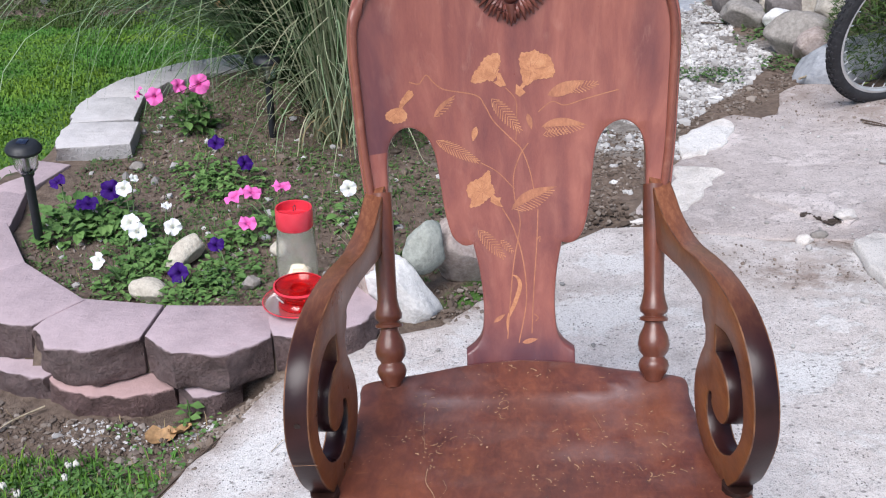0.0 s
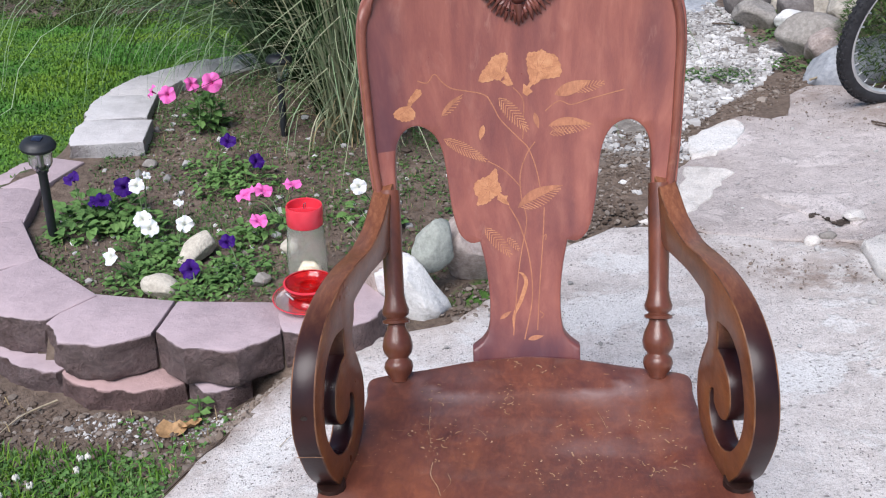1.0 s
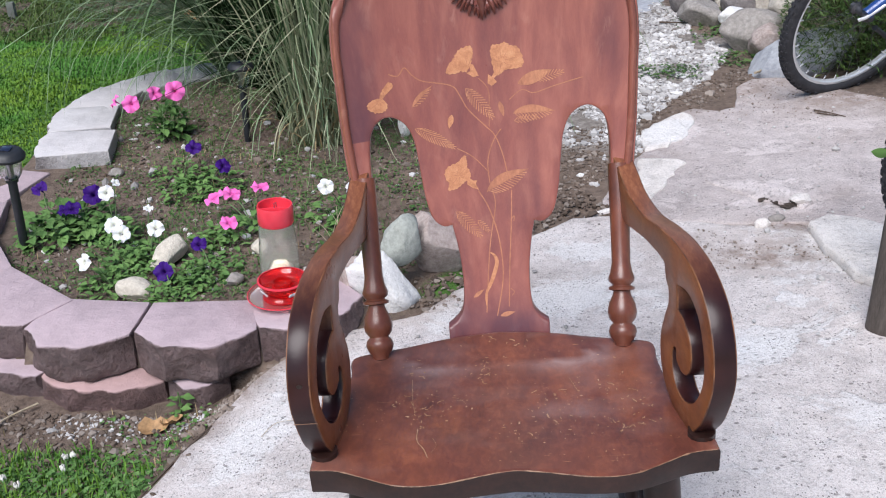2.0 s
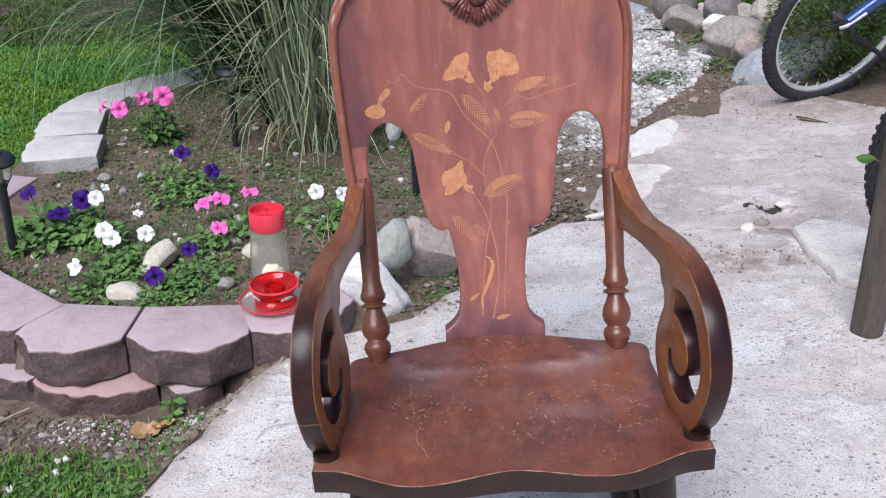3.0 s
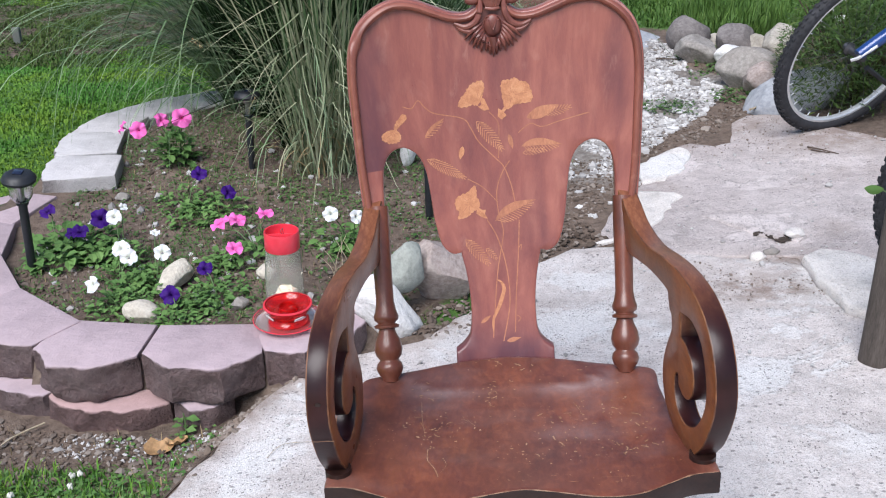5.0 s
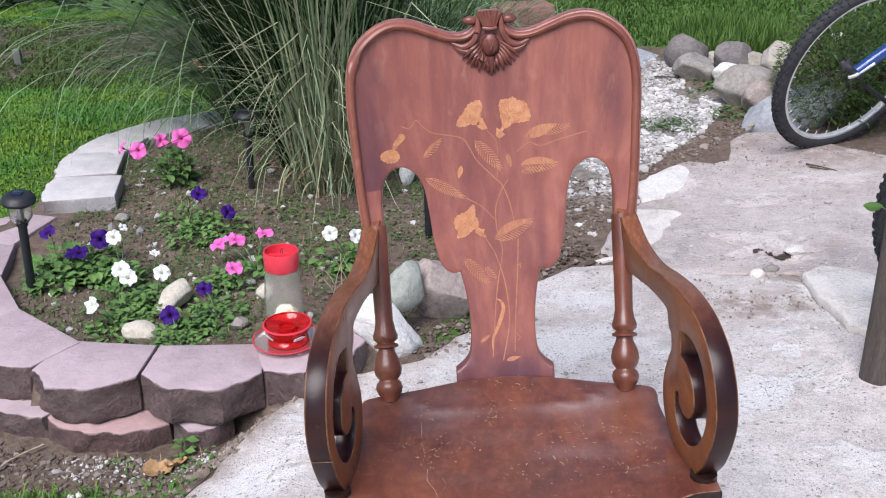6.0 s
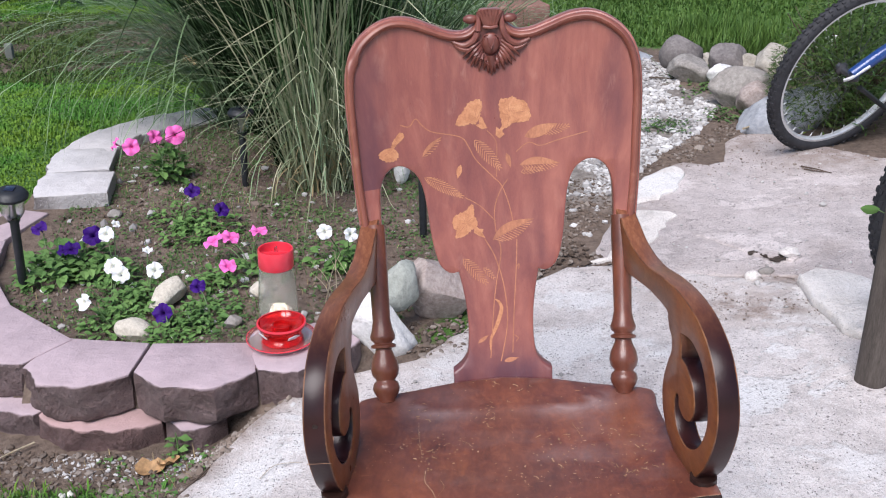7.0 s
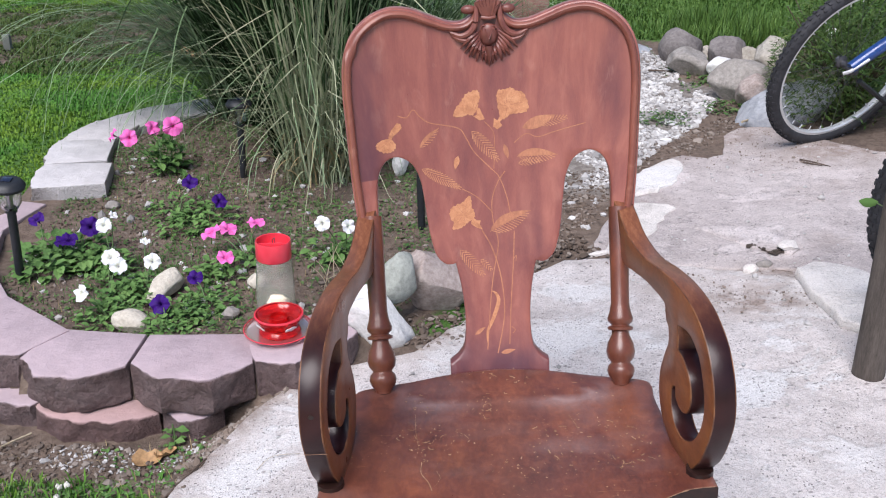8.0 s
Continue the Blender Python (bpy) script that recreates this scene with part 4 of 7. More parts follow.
def stem_inlay(pts, w=0.0009, material="inlay_dull"):
    path = spline([Vector(p) for p in pts], 7)
    bm = bmesh.new()
    rows = []
    for i, q in enumerate(path):
        d = path[min(i + 1, len(path) - 1)] - path[max(i - 1, 0)]
        n = Vector((-d.y, d.x)).normalized()
        t = i / (len(path) - 1)
        ww = w(t) if callable(w) else w
        rows.append((bm.verts.new(on_back(q.x + n.x * ww, q.y + n.y * ww, 0.0004)), bm.verts.new(on_back(q.x - n.x * ww, q.y - n.y * ww, 0.0004))))
    for a, b in zip(rows, rows[1:]):
        bm.faces.new((a[0], a[1], b[1], b[0]))
    bmesh.ops.recalc_face_normals(bm, faces=bm.faces)
    if sum(f.normal.y for f in bm.faces) > 0:
        bmesh.ops.reverse_faces(bm, faces=bm.faces)
    part("inlay_stem", bm, material, backrest, "", 0)


stem_inlay([(-0.151, 0.831), (-0.137, 0.827), (-0.126, 0.838), (-0.115, 0.826), (-0.099, 0.815), (-0.055, 0.804), (-0.042, 0.788), (-0.03, 0.766), (-0.004, 0.739), (0.01, 0.724), (0.021, 0.695), (0.027, 0.665)], 0.0008)
stem_inlay([(0.02, 0.733), (0.007, 0.715), (-0.003, 0.687), (-0.002, 0.654), (0.005, 0.621), (-0.004, 0.575), (-0.01, 0.538), (-0.019, 0.456)], 0.0008)
stem_inlay([(-0.011, 0.812), (0.003, 0.795), (0.004, 0.77), (0.002, 0.738)], 0.0006)
stem_inlay([(-0.051, 0.708), (-0.026, 0.693), (-0.002, 0.668)], 0.0007)
stem_inlay([(-0.021, 0.641), (-0.005, 0.612), (0.008, 0.565), (0.011, 0.509), (-0.002, 0.45)], 0.0009)
stem_inlay([(0.032, 0.639), (0.029, 0.592), (0.022, 0.518), (0.018, 0.463)], 0.0008)
stem_inlay([(0.036, 0.777), (0.056, 0.791), (0.075, 0.786), (0.104, 0.795), (0.151, 0.809)], 0.0007)
stem_inlay([(-0.009, 0.546), (-0.002, 0.542), (0.002, 0.53), (-0.007, 0.505), (-0.018, 0.483), (-0.018, 0.463)], lambda t: 0.0006 + 0.0026 * math.sin(math.pi * t) ** 1.3, "inlay")
stem_inlay([(0.029, 0.595), (0.034, 0.6), (0.033, 0.592)], 0.0006)
stem_inlay([(0.022, 0.49), (0.028, 0.485), (0.024, 0.48)], 0.0006)


# seat


def seat_plane(x, y):
    """The saddled top of the seat."""
    z = 0.4645 - 0.1 * (y + 0.21)
    u = abs(x)
    lobes = math.exp(-((u - 0.105) / 0.075) ** 2) * math.exp(-((y + 0.1) / 0.14) ** 2)
    bowl = math.exp(-(x / 0.19) ** 4) * math.exp(-((y + 0.0) / 0.14) ** 4)
    front = math.exp(-((u - 0.12) / 0.07) ** 2) * math.exp(-((y + 0.235) / 0.06) ** 2)
    return z - 0.006 * lobes - 0.006 * bowl - 0.006 * front


def seat_loop():
    half = [(0.0, -0.226), (0.045, -0.231), (0.1, -0.2385), (0.15, -0.237), (0.19, -0.222), (0.225, -0.207), (0.262, -0.203), (0.262, -0.203), (0.262, -0.18), (0.258, -0.155), (0.247, -0.13), (0.238, -0.09), (0.233, -0.02), (0.232, 0.05), (0.236, 0.085), (0.231, 0.105), (0.205, 0.118), (0.15, 0.135), (0.08, 0.158), (0.0, 0.17)]
    h = spline([Vector(p) for p in half], 4)
    return h + [Vector((-q.x, q.y)) for q in reversed(h[1:-1])]


def add_seat():
    bm = board(seat_loop(), 0.033, 0.0035)
    slice_up(bm, 0, np.arange(-0.24, 0.241, 0.02))
    slice_up(bm, 1, np.arange(-0.22, 0.17, 0.02))
    for v in bm.verts:
        if v.co.z > -0.016:
            v.co.z += seat_plane(v.co.x, v.co.y)
        else:
            v.co.z += 0.4645 - 0.1 * (v.co.y + 0.21) - 0.004
    # painted sheen on two rear lobes, plus a pale scuffed oval on the right
    lay = bm.verts.layers.float.new("sheen_scuff")
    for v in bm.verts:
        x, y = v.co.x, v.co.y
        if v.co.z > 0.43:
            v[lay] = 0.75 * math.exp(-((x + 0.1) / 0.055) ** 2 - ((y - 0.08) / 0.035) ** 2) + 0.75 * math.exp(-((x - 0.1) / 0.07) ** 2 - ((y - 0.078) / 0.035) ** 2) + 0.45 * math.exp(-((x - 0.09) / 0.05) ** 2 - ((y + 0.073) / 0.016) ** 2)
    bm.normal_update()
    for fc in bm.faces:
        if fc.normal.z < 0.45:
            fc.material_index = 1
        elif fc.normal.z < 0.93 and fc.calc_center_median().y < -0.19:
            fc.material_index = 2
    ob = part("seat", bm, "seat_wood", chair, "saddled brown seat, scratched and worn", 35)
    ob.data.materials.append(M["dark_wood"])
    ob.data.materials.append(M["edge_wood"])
    # worn front arris
    front = [Vector((q.x, q.y, seat_plane(q.x, q.y) - 0.0006)) for q in spline([Vector((-0.258, -0.2035)), Vector((-0.225, -0.207)), Vector((-0.19, -0.222)), Vector((-0.15, -0.237)), Vector((-0.1, -0.2385)), Vector((-0.045, -0.231)), Vector((0, -0.226)), Vector((0.045, -0.231)), Vector((0.1, -0.2385)), Vector((0.15, -0.237)), Vector((0.19, -0.222)), Vector((0.225, -0.207)), Vector((0.258, -0.2035))], 5)]
    rr = random.Random(4)
    wear = [rr.uniform(0.3, 1) for _ in range(80)]
    bm = sweep([q + Vector((0, 0.0012, -0.0004)) for q in front], lambda t: 0.0003 + 0.001 * wear[int(t * 60)] ** 3, 6)
    part("worn_edge", bm, "edge_wood", ob, "pale worn front edge")
    # scratches
    bm = bmesh.new()
    rr = random.Random(11)
    spots = [(-0.07, -0.03), (-0.124, -0.063), (-0.12, -0.055), (-0.022, 0.083), (-0.044, 0.055), (0.056, -0.047), (0.058, -0.06), (0.073, -0.103), (0.103, -0.01), (0.144, -0.009), (0.167, -0.052), (0.159, -0.118), (0.175, -0.115), (0.15, -0.12), (0.008, -0.141), (0.006, -0.12), (-0.031, 0.029), (-0.137, 0.063), (-0.106, -0.043), (-0.138, -0.023), (0.0, 0.14), (0.03, 0.135)]
    for cx, cy in spots:
        for _ in range(9):
            a = rr.uniform(0, 3.14)
            ln = rr.choice((0.0012, 0.0018, 0.0025, 0.003, 0.004, 0.006, 0.011))
            x, y = cx + rr.gauss(0, 0.018), cy + rr.gauss(0, 0.02)
            bend = rr.uniform(-0.3, 0.3) * ln
            pts = [(x + (t - 0.5) * ln * math.cos(a) - bend * (1 - (2 * t - 1) ** 2) * math.sin(a), y + (t - 0.5) * ln * math.sin(a) + bend * (1 - (2 * t - 1) ** 2) * math.cos(a)) for t in np.linspace(0, 1, 5)]
            w = rr.uniform(0.0004, 0.0011)
            n = Vector((-math.sin(a), math.cos(a))) * w
            rows = [[bm.verts.new((px + s * n.x, py + s * n.y, seat_plane(px, py) + 0.0005)) for s in (-1, 1)] for px, py in pts]
            for p, q in zip(rows, rows[1:]):
                bm.faces.new((p[0], q[0], q[1], p[1]))
    # the one long hooked scratch
    path = spline([Vector((-0.126, -0.104)), Vector((-0.126, -0.135)), Vector((-0.116, -0.159)), Vector((-0.111, -0.179))], 6)
    rows = [[bm.verts.new((q.x + s * 0.0005, q.y, seat_plane(q.x, q.y) + 0.0006)) for s in (-1, 1)] for q in path]
    for p, q in zip(rows, rows[1:]):
        bm.faces.new((p[0], q[0], q[1], p[1]))
    for pts in (((0.095, 0.015), (0.1, -0.005), (0.104, -0.026)), ((-0.078, -0.022), (-0.066, -0.03), (-0.058, -0.044)), ((-0.1, -0.04), (-0.08, -0.034), (-0.062, -0.032)), ((-0.138, 0.03), (-0.137, -0.01), (-0.132, -0.06)), ((-0.105, -0.13), (-0.1, -0.15), (-0.108, -0.17))):
        path = spline([Vector(p) for p in pts], 5)
        rows = [[bm.verts.new((q.x + s * 0.00022, q.y + s * 0.00012, seat_plane(q.x, q.y) + 0.0006)) for s in (-1, 1)] for q in path]
        for p, q in zip(rows, rows[1:]):
            bm.faces.new((p[0], q[0], q[1], p[1]))
    bmesh.ops.recalc_face_normals(bm, faces=bm.faces)
    tagged(part("scratch", bm, "scratch", ob, "pale scratches in the varnish", 0), kind="stuff")
    return ob


add_seat()


# arms: sawn boards that sweep forward and roll down into a scroll


def arm_outline():
    top = [(0.24, 0.69), (0.24, 0.69), (0.205, 0.68), (0.155, 0.665), (0.08, 0.664), (0.0, 0.681), (-0.07, 0.691), (-0.135, 0.688), (-0.187, 0.667), (-0.217, 0.63), (-0.2275, 0.586), (-0.218, 0.545), (-0.198, 0.502), (-0.175, 0.472), (-0.163, 0.4565), (-0.163, 0.4565)]
    under = [(-0.09, 0.449), (-0.09, 0.449), (-0.052, 0.464), (-0.03, 0.492), (-0.026, 0.53), (-0.04, 0.568), (-0.053, 0.595), (-0.05, 0.615), (-0.05, 0.615), (-0.04, 0.621), (-0.033, 0.632), (-0.022, 0.642), (0.05, 0.635), (0.12, 0.62), (0.175, 0.611), (0.235, 0.64), (0.235, 0.64)]
    return spline([Vector(p) for p in top + under], 5)


def arm_hole():
    c = [(-0.085, 0.638), (-0.085, 0.638), (-0.125, 0.648), (-0.165, 0.637), (-0.19, 0.603), (-0.196, 0.572), (-0.187, 0.54), (-0.163, 0.507), (-0.128, 0.487), (-0.1, 0.489), (-0.08, 0.508), (-0.076, 0.533), (-0.09, 0.545), (-0.095, 0.53), (-0.115, 0.524), (-0.138, 0.533), (-0.15, 0.558), (-0.14, 0.588), (-0.115, 0.601), (-0.09, 0.603), (-0.09, 0.603)]
    return spline([Vector(p) for p in c], 4)


def add_arm(side):
    bm = board(tidy(arm_outline()), 0.029, 0.0022, (tidy(arm_hole()),))
    for v in bm.verts:
        y, z, d = v.co.x, v.co.y, -v.co.z
        v.co = (side * (0.233 - 0.1 * (y + 0.168) + d), y, z)
    bmesh.ops.recalc_face_normals(bm, faces=bm.faces)
    lay = bm.verts.layers.float.new("wear")
    for v in bm.verts:
        if v.co.z > 0.615:
            v[lay] = float(smoothstep(-0.19, -0.06, v.co.y)) * 0.9
    for fc in bm.faces:
        if abs(fc.normal.x) < 0.75:
            fc.material_index = 2 if abs(fc.normal.x) > 0.35 else 1
    arm = part("arm", bm, "arm_wood", chair, "scrolled armrest, orange-brown with near-black edges", 35)
    arm.data.materials.append(M["arm_edge"])
    arm.data.materials.append(M["arris"])
    bm = sweep([(side * (0.246 - 0.1 * (y + 0.168)), y, z) for y, z in ((-0.168, 0.452), (-0.168, 0.468))], 0.018, 12)
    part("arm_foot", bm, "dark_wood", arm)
    if side < 0:
        peg = lathe([(0.0042, 0), (0.0042, 0.0012), (0.0025, 0.002)], 10)
        part("peg", moved(peg, Matrix.Translation((-0.252, -0.2235, 0.607)) @ Matrix.Rotation(radians(97), 4, 'X')), "dark_wood", arm)
        part("crack", sweep([(-0.2365 - 0.0105 * k, -0.2215 - 0.0004 * (k % 2), 0.5505 + 0.0007 * (k % 2)) for k in range(4)], 0.0004, 5), "edge_wood", arm, "hairline crack across the scroll")
    # turned spindle between the seat and the upright of the back
    prof = [(0.0125, 0.0), (0.0135, 0.006), (0.0195, 0.014), (0.022, 0.022), (0.02, 0.03), (0.0155, 0.0345), (0.0155, 0.036), (0.021, 0.043), (0.023, 0.053), (0.0205, 0.066), (0.0145, 0.079), (0.0135, 0.083), (0.0135, 0.0855), (0.02, 0.0875), (0.0205, 0.0915), (0.0145, 0.094), (0.0145, 0.0955), (0.0195, 0.1), (0.0205, 0.106), (0.017, 0.116), (0.0145, 0.13), (0.015, 0.18), (0.0165, 0.25), (0.0165, 0.285)]
    a, b = Vector((side * 0.19, 0.103, 0.428)), Vector((side * 0.2, 0.238, 0.69))
    rot = (b - a).to_track_quat('Z', 'Y').to_matrix().to_4x4()
    part("spindle", moved(lathe(prof, 24), Matrix.Translation(a) @ rot), "spindle_wood", chair, "dark turned spindle", 50)


for side in (-1, 1):
    add_arm(side)


# legs, stretchers and rockers


def rocker_z(y):
    return 0.022 + 0.38 * (y + 0.0) ** 2 * 0.55


def add_underframe():
    legs = {}
    for s in (-1, 1):
        for name, ty, by in (("front", -0.15, -0.2), ("rear", 0.07, 0.16)):
            a = Vector((s * 0.195, ty, 0.4645 - 0.1 * (ty + 0.21) - 0.03))
            b = Vector((s * 0.222, by, rocker_z(by) + 0.035))
            prof = [(0.013, 0), (0.016, 0.03), (0.021, 0.09), (0.019, 0.12), (0.022, 0.13), (0.0175, 0.142), (0.022, 0.2), (0.0245, 0.26), (0.026, (a - b).length)]
            rot = (a - b).to_track_quat('Z', 'Y').to_matrix().to_4x4()
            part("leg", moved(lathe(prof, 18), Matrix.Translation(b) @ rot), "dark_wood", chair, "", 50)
            legs[s, name] = (a, b)
        side_loop = [Vector((y, rocker_z(y) - 0.022)) for y in np.linspace(-0.36, 0.48, 25)] + [Vector((y, rocker_z(y) + 0.018 + 0.012 * math.exp(-((y + 0.2) / 0.05) ** 2) + 0.012 * math.exp(-((y - 0.16) / 0.05) ** 2))) for y in np.linspace(0.48, -0.36, 25)]
        bm = board(side_loop, 0.026, 0.003)
        for v in bm.verts:
            v.co = (s * (0.209 - v.co.z), v.co.x, v.co.y)
        bmesh.ops.recalc_face_normals(bm, faces=bm.faces)
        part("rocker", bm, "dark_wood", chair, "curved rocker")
        f, r = legs[s, "front"], legs[s, "rear"]
        bm = sweep([f[0].lerp(f[1], 0.6), r[0].lerp(r[1], 0.6)], lambda t: 0.009 + 0.005 * math.sin(math.pi * t), 10)
        part("stretcher", bm, "dark_wood", chair)
    for name in ("front", "rear"):
        for q in ((0.42, 0.62) if name == "front" else (0.5,)):
            a, b = legs[-1, name], legs[1, name]
            bm = sweep([a[0].lerp(a[1], q).lerp(b[0].lerp(b[1], q), t) for t in np.linspace(0, 1, 13)], lambda t: 0.0085 + 0.006 * math.sin(math.pi * t) ** 2, 10)
            part("stretcher", bm, "dark_wood", chair)


add_underframe()

# ---- rocks ----


def rock(name, at, size, material, label, seed, turn=(0, 0, 0), rough=0.25, flat=0.0, detail=4, group="", cuts=9):
    """A boulder: a ball cut by random planes, then roughened; 'at' is the middle of its foot."""
    rr = random.Random(seed)
    bm = bmesh.new()
    bmesh.ops.create_icosphere(bm, subdivisions=detail, radius=1)
    planes = []
    for _ in range(cuts):
        n = Vector((rr.gauss(0, 1), rr.gauss(0, 1), rr.gauss(0, 1))).normalized()
        planes.append((n, rr.uniform(0.72, 0.95) - 0.3 * flat * rr.random()))
    off = Vector((seed * 3.7, seed * 1.3, 0))
    for v in bm.verts:
        p = v.co.copy()
        for n, d in planes:
            h = p.dot(n) - d
            if h > 0:
                p -= n * h * (0.9 + 0.08 * (flat > 0))
        k = noise.fractal(p * 1.6 + off, 1.0, 2.0, 4)
        k2 = noise.fractal(p * 6 + off, 1.0, 2.0, 3)
        v.co = p * (1 + rough * 0.35 * k + rough * 0.1 * k2)
    moved(bm, Matrix.LocRotScale(None, Euler([radians(a) for a in turn]), None) @ Matrix.Diagonal((size[0] / 2, size[1] / 2, size[2] / 2, 1)))
    low = min(v.co.z for v in bm.verts)
    moved(bm, Matrix.Translation((0, 0, -low - 0.06 * size[2])))
    ob = part(name, bm, material, None, "", 60)
    ob.matrix_world = pose(*at)
    return tagged(ob, label, "rock", group)


def gz(x, y):
    return float(ground_z(x, y))


def sz(x, y):
    return float(slab_z(x, y))


rock("white_rock", (-0.085, 2.24, gz(-0.085, 2.245) - 0.01), (0.155, 0.14, 0.3), "white_rock", "white pitted rock propped among darker stones", 27, (0, -34, 15), 0.42, 0.9, 4, "", 18)
rock("green_rock", (-0.05, 2.32, 0.075), (0.135, 0.09, 0.15), "green_rock", "smooth grey-green stone resting between two rocks", 8, (0, 10, 30), 0.12, 0.2, 4, "", 10)
rock("brown_rock", (0.06, 2.4, gz(0.06, 2.4) - 0.01), (0.21, 0.15, 0.29), "brown_rock", "brown-grey veined rock beside the patio", 19, (0, -38, 10), 0.32, 0.9, 4, "", 16)
rock("low_rock", (-0.17, 2.29, gz(-0.17, 2.29)), (0.12, 0.11, 0.1), "brown_rock", "low grey-brown rock beside the wall end", 15, (0, 0, 40))
rock("cream_stone", (-0.705, 2.485, gz(-0.715, 2.49)), (0.075, 0.155, 0.07), "cream_rock", "cream oblong stone lying among the petunias", 5, (16, 0, -32), 0.1, 0.25, 4, "", 7)
rock("pale_stone", (-0.765, 2.315, gz(-0.765, 2.315)), (0.105, 0.08, 0.062), "cream_rock", "pale rounded stone at the inner edge of the wall", 6, (0, 8, -15), 0.08, 0, 4, "", 4)
rock("bed_stone", (-0.505, 2.34, gz(-0.505, 2.34)), (0.055, 0.04, 0.045), "tan_rock", "small pale angular stone in the flower bed", 7, (10, 0, 30), 0.25, 0.5)
rock("bed_stone", (-0.455, 2.5, gz(-0.455, 2.5)), (0.05, 0.05, 0.05), "cream_rock", "small yellowish stone behind the feeder", 9, (0, 0, 10))
rock("bed_stone", (-1.02, 3.13, gz(-1.02, 3.13)), (0.05, 0.04, 0.035), "tan_rock", "small pale stone beside the grey blocks", 17, (0, 0, 10))
rock("quartz_rock", (-0.03, 3.42, gz(-0.02, 3.4)), (0.065, 0.05, 0.11), "white_rock", "upright white quartz stone in the weedy bed", 21, (0, 15, 20), 0.3, 0.8)
rock("slab_stone", (1.12, 2.575, sz(1.12, 2.575) + 0.004), (0.075, 0.06, 0.028), "pale_slab", "flat pale chip of broken concrete", 23, (0, 0, 30), 0.2, 0.6)
rock("slab_stone", (0.97, 2.46, sz(0.97, 2.46) - 0.012), (0.05, 0.035, 0.035), "pale_slab", "pale pebble in the joint between the slabs", 24)
rock("slab_stone", (1.02, 2.49, sz(1.02, 2.49) - 0.012), (0.05, 0.03, 0.03), "tan_rock", "small stone in the joint between the slabs", 25)

rg = "rocks along the gravel path"
rock("round_boulder", (1.435, 4.92, 0.075), (0.225, 0.21, 0.215), "grey_rock", "round grey-brown boulder at the end of the path", 31, (0, 0, 0), 0.12, 0, 4, rg, 4)
rock("boulder", (1.41, 4.64, 0.07), (0.27, 0.22, 0.17), "tan_rock", "squat tan boulder below the round one", 32, (0, 4, 20), 0.24, 0.8, 4, rg, 13)
rock("boulder", (1.57, 4.95, 0.085), (0.13, 0.12, 0.11), "pale_tan_rock", "pale small boulder between two larger ones", 33, (0, 20, 70), 0.22, 0.7, 4, rg, 12)
rock("boulder", (1.635, 4.78, 0.08), (0.24, 0.2, 0.2), "grey_rock", "dark grey boulder against the grass", 34, (0, 12, 10), 0.22, 0.5, 4, rg, 9)
rock("boulder", (1.725, 4.72, 0.085), (0.12, 0.11, 0.14), "pale_tan_rock", "pale yellowish stone wedged among boulders", 35, (0, 25, 10), 0.2, 0.6, 4, rg, 12)
rock("boulder", (1.79, 4.6, 0.08), (0.27, 0.22, 0.22), "pale_tan_rock", "rounded tan boulder behind the bicycle wheel", 36, (0, 14, 50), 0.2, 0.6, 4, rg, 11)
rock("boulder", (1.555, 4.5, 0.09), (0.23, 0.16, 0.14), "white_rock", "whitish angular rock behind a flat grey one", 37, (0, 12, 10), 0.3, 0.9, 4, rg, 15)
rock("boulder", (1.53, 4.16, 0.075), (0.35, 0.25, 0.22), "tan_rock", "flat-topped grey-tan rock edging the path", 38, (0, 16, -12), 0.2, 0.9, 4, rg, 14)
rock("boulder", (1.545, 3.98, 0.07), (0.3, 0.23, 0.22), "brown_rock", "pale grey rock with a brown tinge edging the path", 39, (5, -14, -20), 0.22, 0.9, 4, rg, 13)
rock("boulder", (1.6, 3.84, 0.065), (0.52, 0.28, 0.19), "blue_rock", "slanting blue-grey slab-like rock by the wheel", 40, (8, -14, 8), 0.18, 0.9, 4, rg, 13)
rock("boulder", (2.17, 5.0, 0.1), (0.14, 0.13, 0.11), "tan_rock", "rounded brown stone under the shrub", 41, (0, 0, 5), 0.24, 0.7, 4, rg, 13)
rock("boulder", (2.31, 5.1, 0.1), (0.13, 0.12, 0.13), "white_rock", "pale round stone at the back of the shrub", 42, (0, 0, 45), 0.15, 0.2, 4, rg, 6)
rock("flat_stone", (1.22, 5.2, 0.06), (0.42, 0.5, 0.06), "blue_rock", "flat grey stepping stone at the end of the path", 43, (0, 0, 10), 0.1, 0.9, 4, "")
red = joined(box(0.36, 0.22, 0.16, 0.012))
ob = part("brick_block", red, "red_brick", None, "reddish wall block standing behind the tall grass", 50)
ob.matrix_world = pose(0.74, 6.2, 0.13, 0, 0, 12)
tagged(ob, category="block")


def white_piece(name, poly, seed, lift, label, mat="pale_slab"):
    ob = slab(name, poly, 0.03, mat, label, 0.01, lift, 0.05, seed)
    return ob


